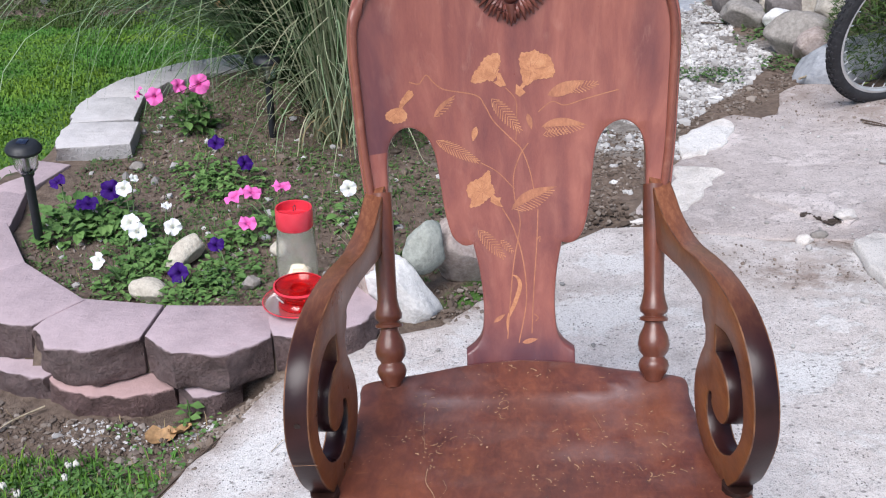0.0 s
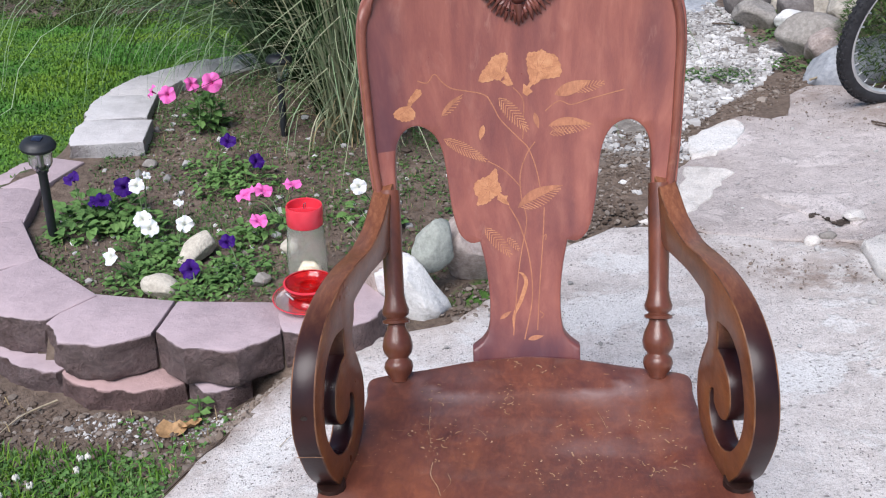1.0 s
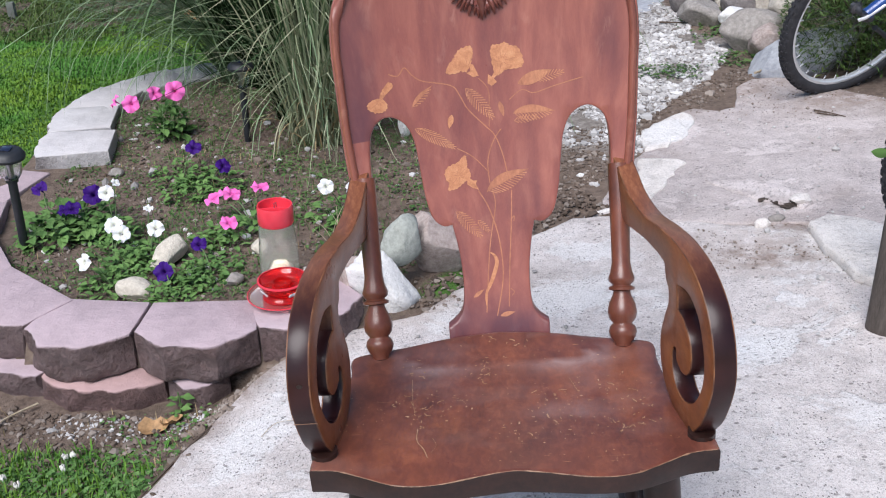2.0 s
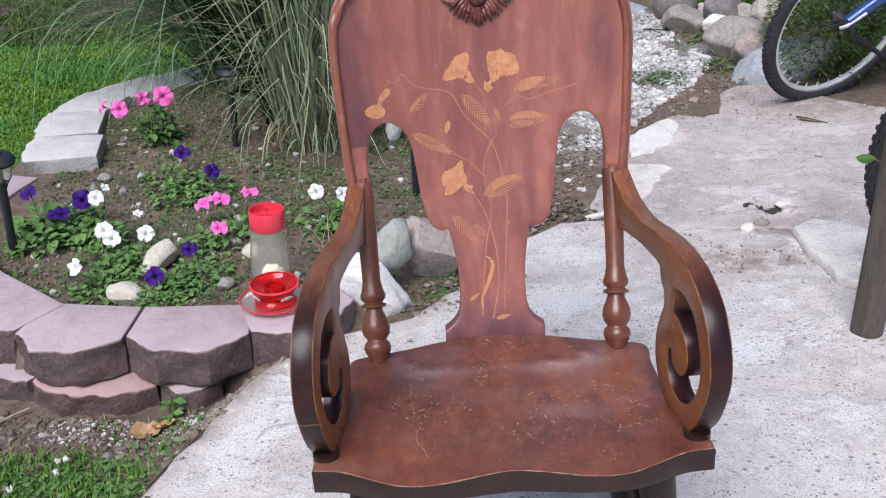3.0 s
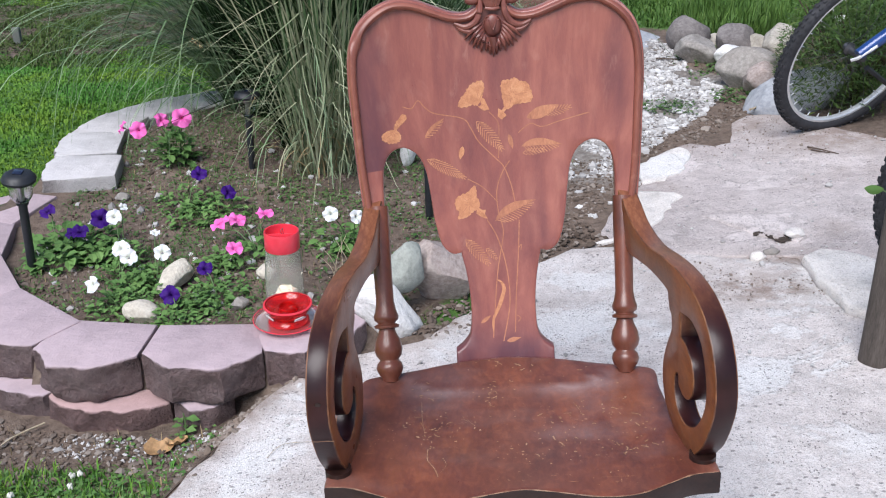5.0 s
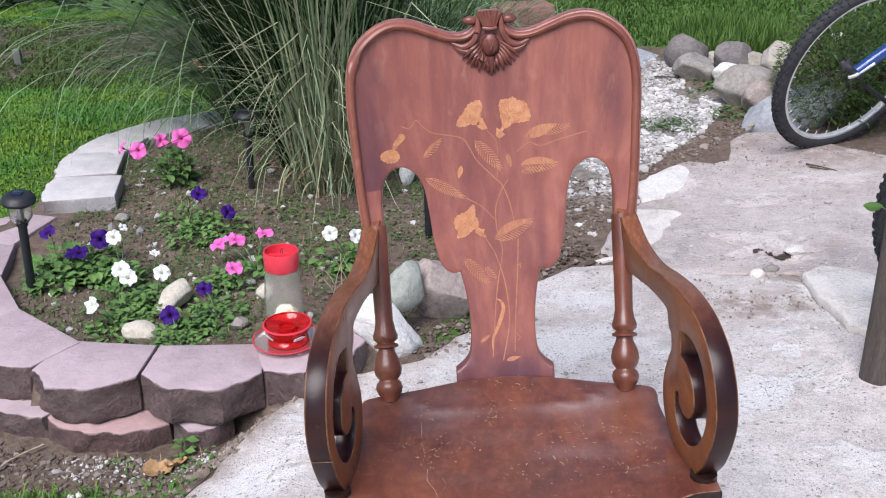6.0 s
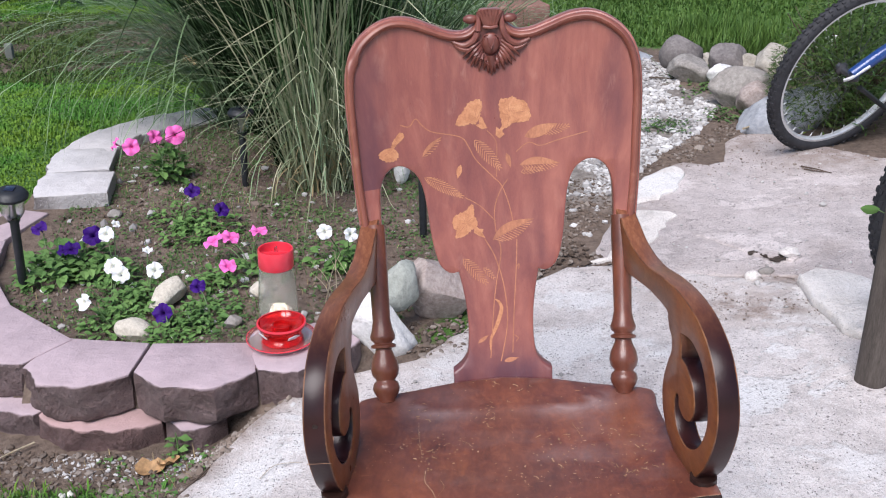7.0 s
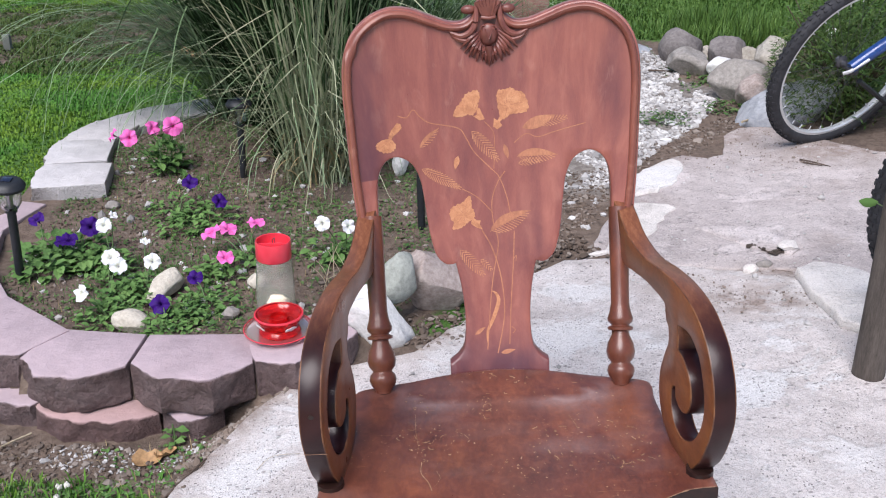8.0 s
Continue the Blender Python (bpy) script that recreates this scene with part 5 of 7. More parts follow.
white_piece("pavement_patch", [(0.535, 2.66), (0.6, 2.69), (0.7, 2.87), (0.745, 3.02), (0.8, 3.03), (0.89, 2.965), (0.82, 2.87), (0.72, 2.715), (0.64, 2.665)], 31, 0.006, "smooth whitish concrete patch on the old slab")
white_piece("pavement_wedge", [(1.08, 2.4), (1.14, 2.425), (1.21, 2.4), (1.26, 2.3), (1.2, 2.17), (1.115, 2.075), (1.085, 2.11), (1.073, 2.207), (1.06, 2.3)], 32, 0.03, "pale raised wedge of broken concrete")
white_piece("pavement_edge", [(0.81, 3.28), (0.89, 3.36), (1.0, 3.43), (1.025, 3.35), (0.95, 3.2), (0.87, 3.12), (0.79, 3.1)], 33, 0.006, "bleached white corner of the old slab")
white_piece("pavement_flake", [(0.9, 2.78), (0.96, 2.81), (1.05, 2.76), (1.15, 2.66), (1.16, 2.57), (1.11, 2.53), (1.06, 2.585), (1.02, 2.61), (0.96, 2.7)], 34, 0.007, "raised broken flake of the old slab", "old_slab")
# ---- the wall round the flower bed ----
wall = tagged(new("wall_garden"), "two-course curved garden wall of split-faced concrete blocks", "garden wall", kind="structure")


def wall_block(p0, p1, depth, z0, z1, bulge, material, seed, gap=0.004):
    """One block: chamfered rough face between its two outer seam points."""
    a, b = Vector(p0), Vector(p1)
    d = b - a
    ln = d.length
    u = d / ln
    a, b = a + u * gap, b - u * gap
    d, ln = b - a, (b - a).length
    out = Vector((-u.y, u.x))
    plan = [a, a + d * 0.3 + out * bulge, a + d * 0.72 + out * bulge, b, b - out * depth - u * 0.014, a - out * depth + u * 0.014]
    loop = []
    for i in range(6):
        q, r = plan[i], plan[(i + 1) % 6]
        n = max(1, int((r - q).length / 0.014)) if i < 3 else 3
        loop += [q.lerp(r, k / n) for k in range(n)]
    bm = board(loop, z1 - z0, 0.0065)
    slice_up(bm, 2, np.linspace(-(z1 - z0) + 0.014, -0.014, 6))
    lay = bm.verts.layers.float.new("split")
    mid = (a + b) / 2 - out * depth * 0.4
    rr = random.Random(seed)
    tip = (rr.uniform(-0.012, 0.012), rr.uniform(-0.012, 0.012))
    for v in bm.verts:
        p = Vector((v.co.x, v.co.y))
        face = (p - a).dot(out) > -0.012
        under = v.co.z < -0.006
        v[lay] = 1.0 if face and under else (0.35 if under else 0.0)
        k = noise.fractal(Vector((v.co.x * 22, v.co.y * 22, v.co.z * 22 + seed)), 1.0, 2.0, 3)
        if face:
            amt = 0.015 if under else 0.008
            v.co.x += out.x * amt * k
            v.co.y += out.y * amt * k
        else:
            v.co.z += 0.0012 * k
        v.co.z += z1 + tip[0] * (p - mid).dot(u) * 2 + tip[1] * (p - mid).dot(out) * 2
    return part("block", bm, material, wall, "", 35)


for i in range(7):
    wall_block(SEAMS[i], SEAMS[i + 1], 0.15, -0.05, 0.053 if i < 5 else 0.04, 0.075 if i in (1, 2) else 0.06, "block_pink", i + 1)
# paler grey blocks laid a little higher round the back
GREY = [(-1.309, 3.19), (-1.339, 3.435), (-1.38, 3.735), (-1.295, 4.0), (-1.07, 4.235), (-0.855, 4.335), (-0.6, 4.37), (-0.34, 4.33)]
for i in range(len(GREY) - 1):
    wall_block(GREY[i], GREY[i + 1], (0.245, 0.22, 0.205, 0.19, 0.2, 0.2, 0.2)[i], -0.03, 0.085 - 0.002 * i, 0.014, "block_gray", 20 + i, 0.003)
LOW = [(-0.40, 2.06), (-0.475, 2.012), (-0.628, 1.998), (-0.945, 2.03), (-1.2, 2.235), (-1.42, 2.53), (-1.52, 2.85)]
for i in range(1, len(LOW) - 1):
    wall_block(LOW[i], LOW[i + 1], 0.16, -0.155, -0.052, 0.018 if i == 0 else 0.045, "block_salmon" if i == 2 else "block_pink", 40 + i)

# ---- petunias and other plants ----


def leaf_cloud(centres, n, size, seed, spread, tall=0.5, narrow=0.55, rounded=False):
    """Many small pointed leaves, each bent along its middle, as verts and faces."""
    r = np.random.RandomState(seed)
    verts, faces = [], []
    for k in range(n):
        cx, cy, cz, rad, hh = centres[r.randint(len(centres))]
        a, q = r.uniform(0, 2 * np.pi), np.sqrt(r.uniform(0, 1))
        base = np.array([cx + rad * q * np.cos(a), cy + rad * q * np.sin(a), cz + hh * r.uniform(0.05, 1) * (1 - 0.6 * q * q)])
        yaw = a + r.normal(0, 0.8)
        pitch = r.uniform(-0.25, tall)
        ln = size * r.uniform(0.6, 1.35)
        d = np.array([np.cos(yaw) * np.cos(pitch), np.sin(yaw) * np.cos(pitch), np.sin(pitch)])
        s = np.array([-np.sin(yaw), np.cos(yaw), r.uniform(-0.4, 0.4)])
        s /= np.linalg.norm(s)
        up = np.cross(s, d) * -1
        w = ln * narrow * 0.5
        i = len(verts)
        if rounded:
            sag = np.array([0, 0, 1])
            rib = [base, base + d * ln * 0.33 - sag * ln * 0.01, base + d * ln * 0.68 - sag * ln * 0.07, base + d * ln - sag * ln * 0.2]
            rim = [rib[k] + f * s * w * q2 + up * 0.2 * w for f in (1, -1) for k, q2 in ((1, 0.9), (2, 0.85))]
            verts += rib + rim
            faces += [(i, i + 1, i + 4), (i + 1, i + 2, i + 5, i + 4), (i + 2, i + 3, i + 5), (i, i + 6, i + 1), (i + 1, i + 6, i + 7, i + 2), (i + 2, i + 7, i + 3)]
            continue
        mid = base + d * ln * 0.5 - np.array([0, 0, 1]) * ln * 0.04
        verts += [base, mid + s * w + up * 0.18 * w, base + d * ln - np.array([0, 0, ln * 0.22]), mid - s * w + up * 0.18 * w, mid]
        faces += [(i, i + 4, i + 1), (i + 1, i + 4, i + 2), (i, i + 3, i + 4), (i + 4, i + 3, i + 2)]
    return [tuple(v) for v in verts], faces


def petunia_flower(parent, at, facing, radius, material, seed):
    """A flared, ruffled trumpet with five lobes and a dark throat."""
    rr = random.Random(seed)
    bm = bmesh.new()
    seg = 30
    lay = bm.verts.layers.float.new("throat")
    rings = []
    for t, rad, h in ((0, 0.07, -0.75), (0, 0.12, -0.35), (0.9, 0.2, -0.06), (0.35, 0.42, 0.06), (0.08, 0.72, 0.09), (0, 1.0, 0.04)):
        ring = []
        for k in range(seg):
            a = 2 * math.pi * k / seg
            lobe = 1 + (0.13 * abs(math.cos(2.5 * a)) ** 0.7 - 0.06 if rad > 0.3 else 0) * rad + (0.04 * rr.uniform(-1, 1) if rad > 0.9 else 0)
            ruffle = rad * rad * (0.2 * math.sin(5 * a + seed) + 0.12 * math.sin(8 * a + 2 * seed) + 0.07 * rr.uniform(-1, 1))
            v = bm.verts.new((radius * rad * lobe * math.cos(a), radius * rad * lobe * math.sin(a), radius * (h + ruffle)))
            v[lay] = t
            ring.append(v)
        rings.append(ring)
    for a, b in zip(rings, rings[1:]):
        for k in range(seg):
            j = (k + 1) % seg
            bm.faces.new((a[k], a[j], b[j], b[k]))
    cup = bm.faces.new(rings[0][::-1])
    q = Vector(facing).normalized().to_track_quat('Z', 'Y')
    moved(bm, Matrix.Translation(at) @ q.to_matrix().to_4x4() @ Matrix.Rotation(rr.uniform(0, 6), 4, 'Z'))
    return part("flower", bm, material, parent, "", 70)


def petunia(base, tufts, n, flowers, material, label, seed, leaf=0.027):
    """A plant: leaves, stems and single flowers; base is where it grows."""
    bx, by = base
    bz = gz(bx, by)
    ob = thing("petunia", pose(bx, by, bz), label, "flower", "petunias in the bed")
    cent = [(x - bx, y - by, gz(x, y) - bz, r, h) for x, y, r, h in tufts]
    v, f = leaf_cloud(cent, int(n * 1.25), leaf * 1.02, seed, 0.1, 0.7, 0.62, True)
    tagged(raw_mesh("foliage", v, f, "petunia_leaf", ob, "soft green leaves"), kind="stuff")
    rr = random.Random(seed)
    bits = []
    for k, (x, y, z, face, rad) in enumerate(flowers):
        tip = Vector((x - bx, y - by, z - bz))
        q = Vector(face).normalized()
        c = min(cent, key=lambda c: (c[0] - tip.x) ** 2 + (c[1] - tip.y) ** 2)
        root = Vector((c[0], c[1], c[2]))
        bits.append(sweep(spline([root, root.lerp(tip, 0.5) + Vector((0, 0, 0.02)), tip - q * rad * 0.7], 5), 0.0017, 6))
        petunia_flower(ob, tip, face, rad * (0.66 if material == "white_petal" else 0.74), material, seed * 7 + k)
    for c in cent:
        for _ in range(5):
            a = rr.uniform(0, 6.28)
            bits.append(sweep([(c[0], c[1], c[2] - 0.005), (c[0] + c[3] * 0.5 * math.cos(a), c[1] + c[3] * 0.5 * math.sin(a), c[2] + c[4] * 0.6)], 0.0014, 5))
    tagged(part("stem", joined(*bits), "stem", ob), kind="stuff")
    return ob


petunia((-0.885, 3.47), [(-0.9, 3.42, 0.038, 0.17), (-0.88, 3.45, 0.045, 0.14)], 95,
        [(-0.845, 3.385, 0.24, (0.1, -0.9, 0.4), 0.047), (-0.99, 3.33, 0.215, (0.0, -0.9, 0.35), 0.04), (-0.915, 3.38, 0.235, (0.6, -0.5, 0.5), 0.036), (-1.06, 3.38, 0.21, (-0.8, -0.3, 0.5), 0.032)], "pink_petal", "tall petunia with bright pink flowers in the bed", 3, 0.04)
petunia((-0.71, 3.03), [(-0.78, 3.06, 0.1, 0.06), (-0.68, 3.0, 0.11, 0.06), (-0.73, 2.96, 0.09, 0.05)], 330,
        [(-0.756, 3.165, 0.106, (0.2, -0.5, 0.8), 0.036), (-0.63, 3.0, 0.1, (0.5, -0.5, 0.6), 0.034)], "purple_petal", "spreading petunia with two deep purple flowers", 4, 0.022)
petunia((-0.55, 2.63), [(-0.55, 2.62, 0.09, 0.05), (-0.5, 2.68, 0.07, 0.05), (-0.6, 2.6, 0.05, 0.04)], 150,
        [(-0.615, 2.74, 0.1, (-0.4, -0.15, 0.9), 0.042), (-0.565, 2.755, 0.105, (0.3, -0.2, 0.9), 0.038), (-0.485, 2.8, 0.105, (0.1, -0.05, 0.95), 0.038), (-0.545, 2.56, 0.098, (0.2, -0.3, 0.8), 0.034)], "pink_petal", "low petunia with four pink flowers", 5)
petunia((-0.83, 2.45), [(-0.87, 2.5, 0.1, 0.075), (-0.8, 2.44, 0.09, 0.06), (-0.83, 2.36, 0.08, 0.05), (-0.77, 2.52, 0.08, 0.05)], 480,
        [(-0.875, 2.57, 0.1, (-0.1, -0.7, 0.7), 0.038), (-0.845, 2.535, 0.088, (0.1, -0.75, 0.6), 0.037), (-0.757, 2.57, 0.084, (0.1, -0.8, 0.6), 0.036), (-0.895, 2.35, 0.095, (-0.5, -0.7, 0.5), 0.034), (-0.8, 2.68, 0.1, (0.2, -0.2, 0.9), 0.022)], "white_petal", "white petunia sprawling over the front of the bed", 6, 0.021)
petunia((-1.06, 2.72), [(-1.12, 2.76, 0.1, 0.07), (-1.02, 2.72, 0.11, 0.075), (-1.1, 2.66, 0.08, 0.06), (-0.97, 2.68, 0.07, 0.05)], 300,
        [(-1.165, 2.83, 0.115, (-0.3, -0.4, 0.9), 0.036), (-1.03, 2.7, 0.1, (0.0, -0.4, 0.9), 0.034), (-0.975, 2.74, 0.125, (0.1, -0.8, 0.6), 0.04), (-1.06, 2.72, 0.09, (-0.3, -0.4, 0.9), 0.03)], "purple_petal", "dark violet petunia beside a solar light", 7, 0.035)
petunia((-0.905, 2.68), [(-0.9, 2.66, 0.05, 0.07)], 60, [(-0.915, 2.68, 0.155, (0.05, -0.75, 0.6), 0.034), (-0.895, 2.72, 0.17, (0.5, -0.3, 0.7), 0.02)], "white_petal", "single white petunia beside the violet one", 8)
petunia((-0.64, 2.35), [(-0.62, 2.36, 0.08, 0.055), (-0.58, 2.42, 0.08, 0.05), (-0.66, 2.3, 0.07, 0.045)], 380,
        [(-0.69, 2.345, 0.06, (-0.2, -0.8, 0.5), 0.036), (-0.62, 2.485, 0.07, (0.2, -0.5, 0.8), 0.03)], "purple_petal", "purple petunia with fringed leaves at the wall", 9, 0.021)
petunia((-0.24, 2.7), [(-0.25, 2.72, 0.07, 0.08), (-0.21, 2.7, 0.05, 0.07)], 110,
        [(-0.266, 2.627, 0.171, (-0.05, -0.85, 0.5), 0.034), (-0.19, 2.64, 0.155, (0.4, -0.7, 0.5), 0.032)], "white_petal", "thin white petunia behind the feeder", 10, 0.03)

# ---- solar lights ----


def solar_light(at, turn, label, height=0.31):
    ob = thing("solar_light", pose(*at, *turn), label, "garden light", "solar path lights")
    part("stake", lathe([(0.003, -0.05), (0.011, 0.0), (0.0125, 0.02), (0.0125, height - 0.09), (0.017, height - 0.088), (0.017, height - 0.076)], 14), "black_plastic", ob, "black plastic stake")
    part("lens", lathe([(0.02, height - 0.078), (0.031, height - 0.06), (0.034, height - 0.012), (0.0325, height - 0.012), (0.0295, height - 0.058), (0.019, height - 0.075)], 20), "lens", ob, "clear ribbed lens")
    part("lamp_core", lathe([(0.009, height - 0.076), (0.009, height - 0.04), (0.016, height - 0.03), (0.016, height - 0.012)], 12), "steel", ob)
    cap = part("cap", lathe([(0.036, height - 0.016), (0.046, height - 0.014), (0.0475, height - 0.006), (0.04, height + 0.006), (0.028, height + 0.012), (0.02, height + 0.012)], 28), "black_plastic", ob, "dark domed cap")
    part("solar_cell", box(0.026, 0.026, 0.003, 0.0008, (0, 0, height + 0.0135)), "solar_cell", cap)
    return ob


solar_light((-1.153, 2.605, gz(-1.152, 2.6)), (6, 5, 0), "black solar path light with a clear lens")
solar_light((-0.61, 3.4, gz(-0.61, 3.4)), (0, 1, 40), "black solar path light half hidden by tall grass", 0.285)
solar_light((0.035, 2.96, gz(0.035, 2.96)), (0, -3, 70), "black solar path light standing behind the chair", 0.33)

# ---- hummingbird feeder on its saucer ----
wz = 0.056
saucer = thing("saucer", pose(-0.355, 2.186, wz), "red translucent plastic plant saucer on the wall", "saucer")
part("dish", lathe([(0.0, 0.0), (0.068, 0.0), (0.078, 0.004), (0.086, 0.014), (0.0885, 0.0145), (0.086, 0.011), (0.0785, 0.0065), (0.068, 0.003), (0.0, 0.003)], 40, False), "saucer", saucer)
part("rim", lathe([(0.0868, 0.013), (0.0888, 0.013), (0.0892, 0.0148), (0.0872, 0.0152)], 40, False), "pink_plastic", saucer, "bright raised rim")
dish = thing("feeder_dish", pose(-0.352, 2.186, wz + 0.0035), "red glossy feeding dish of a bird feeder", "bird feeder")
part("base", lathe([(0.0, 0.0), (0.05, 0.0), (0.053, 0.004), (0.05, 0.011), (0.043, 0.016), (0.045, 0.024), (0.054, 0.033), (0.0605, 0.046), (0.0605, 0.05), (0.058, 0.05), (0.051, 0.04), (0.041, 0.034), (0.026, 0.033), (0.025, 0.044), (0.0225, 0.0445), (0.0215, 0.033), (0.0, 0.0325)], 44, False), "red_plastic", dish, "red translucent bowl with a threaded socket")
part("lip", lathe([(0.0585, 0.0485), (0.0625, 0.0485), (0.0625, 0.052), (0.0585, 0.0525)], 44, False), "pink_plastic", dish)
for k in range(4):
    a = radians(-90 + 38 + 90 * k)
    petals = joined(*[ball(0.0075, 1, (1.3, 0.3, 0.55), (0.0095 * math.cos(b), 0, 0.005 * math.sin(b))) for b in np.linspace(0, 5.03, 5)])
    part("port", moved(petals, Matrix.Rotation(a + math.pi / 2, 4, 'Z') @ Matrix.Translation((0, -0.0545, 0.028)) @ Matrix.Rotation(radians(35), 4, 'X')), "white_petal", dish, "white flower-shaped feeding port")
feeder = thing("feeder_bottle", pose(-0.375, 2.315, gz(-0.375, 2.315) - 0.004, 0, 1.0, 0), "clear bottle of a bird feeder with a faded red cap", "bottle")
bottle = part("bottle", lathe([(0.0, 0.0), (0.036, 0.0), (0.0445, 0.006), (0.0495, 0.035), (0.0515, 0.075), (0.0505, 0.125), (0.047, 0.175), (0.044, 0.205), (0.0425, 0.205), (0.0455, 0.175), (0.049, 0.125), (0.05, 0.075), (0.048, 0.035), (0.043, 0.0085), (0.036, 0.003), (0.0, 0.003)], 36, False), "glass", feeder, "clear bottle")
bottle.visible_shadow = False
crust = ball(0.034, 3, (1.0, 0.8, 1.25), (0.002, 0, 0.045))
for v in crust.verts:
    v.co += (v.co - Vector((0, 0, 0.05))) * 0.55 * noise.noise(v.co * 60)
part("residue", crust, "sugar_crust", feeder, "whitish sugar crust")
cap = part("cap", lathe([(0.045, 0.198), (0.0465, 0.201), (0.0465, 0.245), (0.045, 0.249), (0.042, 0.248), (0.0415, 0.224), (0.0, 0.222)], 40, False), "pink_plastic", feeder, "faded red cap")
part("hook", sweep([(-0.001, 0, 0.223), (-0.001, 0, 0.251), (0.003, 0.003, 0.253), (0.004, 0.006, 0.236)], 0.0014, 6), "steel", cap)
part("cap_web", box(0.08, 0.0025, 0.014, 0.0005, (0, 0, 0.232)), "pink_plastic", cap)

# ---- wooden post ----
post = thing("wooden_post", pose(1.052, 1.887, sz(1.05, 1.89) - 0.01, 0, -0.8, 0), "weathered grey-brown round timber post standing on the patio", "post")
bm = bmesh.new()
segs, rings = 22, []
for h in (0, 0.006, 0.02, 0.06, 0.12, 0.2, 0.3, 0.4, 0.5, 0.62, 0.75, 0.9, 1.05, 1.052):
    ring = []
    for k in range(segs):
        a = 2 * math.pi * k / segs
        r = 0.0365 * (1 + 0.03 * math.sin(3 * a + 1) + 0.02 * noise.noise(Vector((math.cos(a) * 2, math.sin(a) * 2, h * 3)))) - (0.004 if h in (0, 1.052) else 0) - 0.006 * max(0, math.cos(a + 2.4)) ** 4
        ring.append(bm.verts.new((r * math.cos(a), r * math.sin(a), h)))
    rings.append(ring)
for a, b in zip(rings, rings[1:]):
    for k in range(segs):
        bm.faces.new((a[k], a[(k + 1) % segs], b[(k + 1) % segs], b[k]))
bm.faces.new(rings[0][::-1])
bm.faces.new(rings[-1])
part("shaft", bm, "post_wood", post, "", 60)
rail = sweep([(0.028 + 0.05 * k, -0.035, 0.315 + 0.004 * k) for k in range(8)], lambda t: 0.042 if t > 0.06 else 0.036, 14)
part("rail", rail, "raw_wood", post, "paler brown round crossbar")
lf = bmesh.new()
rows = []
for i in range(8):
    t = i / 7
    w = 0.0115 * math.sin(math.pi * min(0.99, 0.06 + 0.93 * t)) ** 0.8
    c = Vector((-0.03 - 0.045 * t, 0.045, 0.425 - 0.006 * t + 0.012 * t * t))
    rows.append([lf.verts.new(c + Vector((0, 0.25 * abs(q) * w, q * w))) for q in (-1, -0.5, 0, 0.5, 1)])
for a, b in zip(rows, rows[1:]):
    for k in range(4):
        lf.faces.new((a[k], a[k + 1], b[k + 1], b[k]))
part("leaf", lf, "petunia_leaf", post, "fresh green leaf beside the shaft", 60)
part("leaf_stalk", sweep([(-0.034, 0.045, 0.425), (-0.01, 0.03, 0.415), (0.0, 0.02, 0.4)], 0.0013, 5), "stem", post)

# ---- bicycle ----
bike = thing("bicycle", pose(0, 0, 0), "blue mountain bicycle with knobbly black tyres leaning over a shrub", "bicycle")


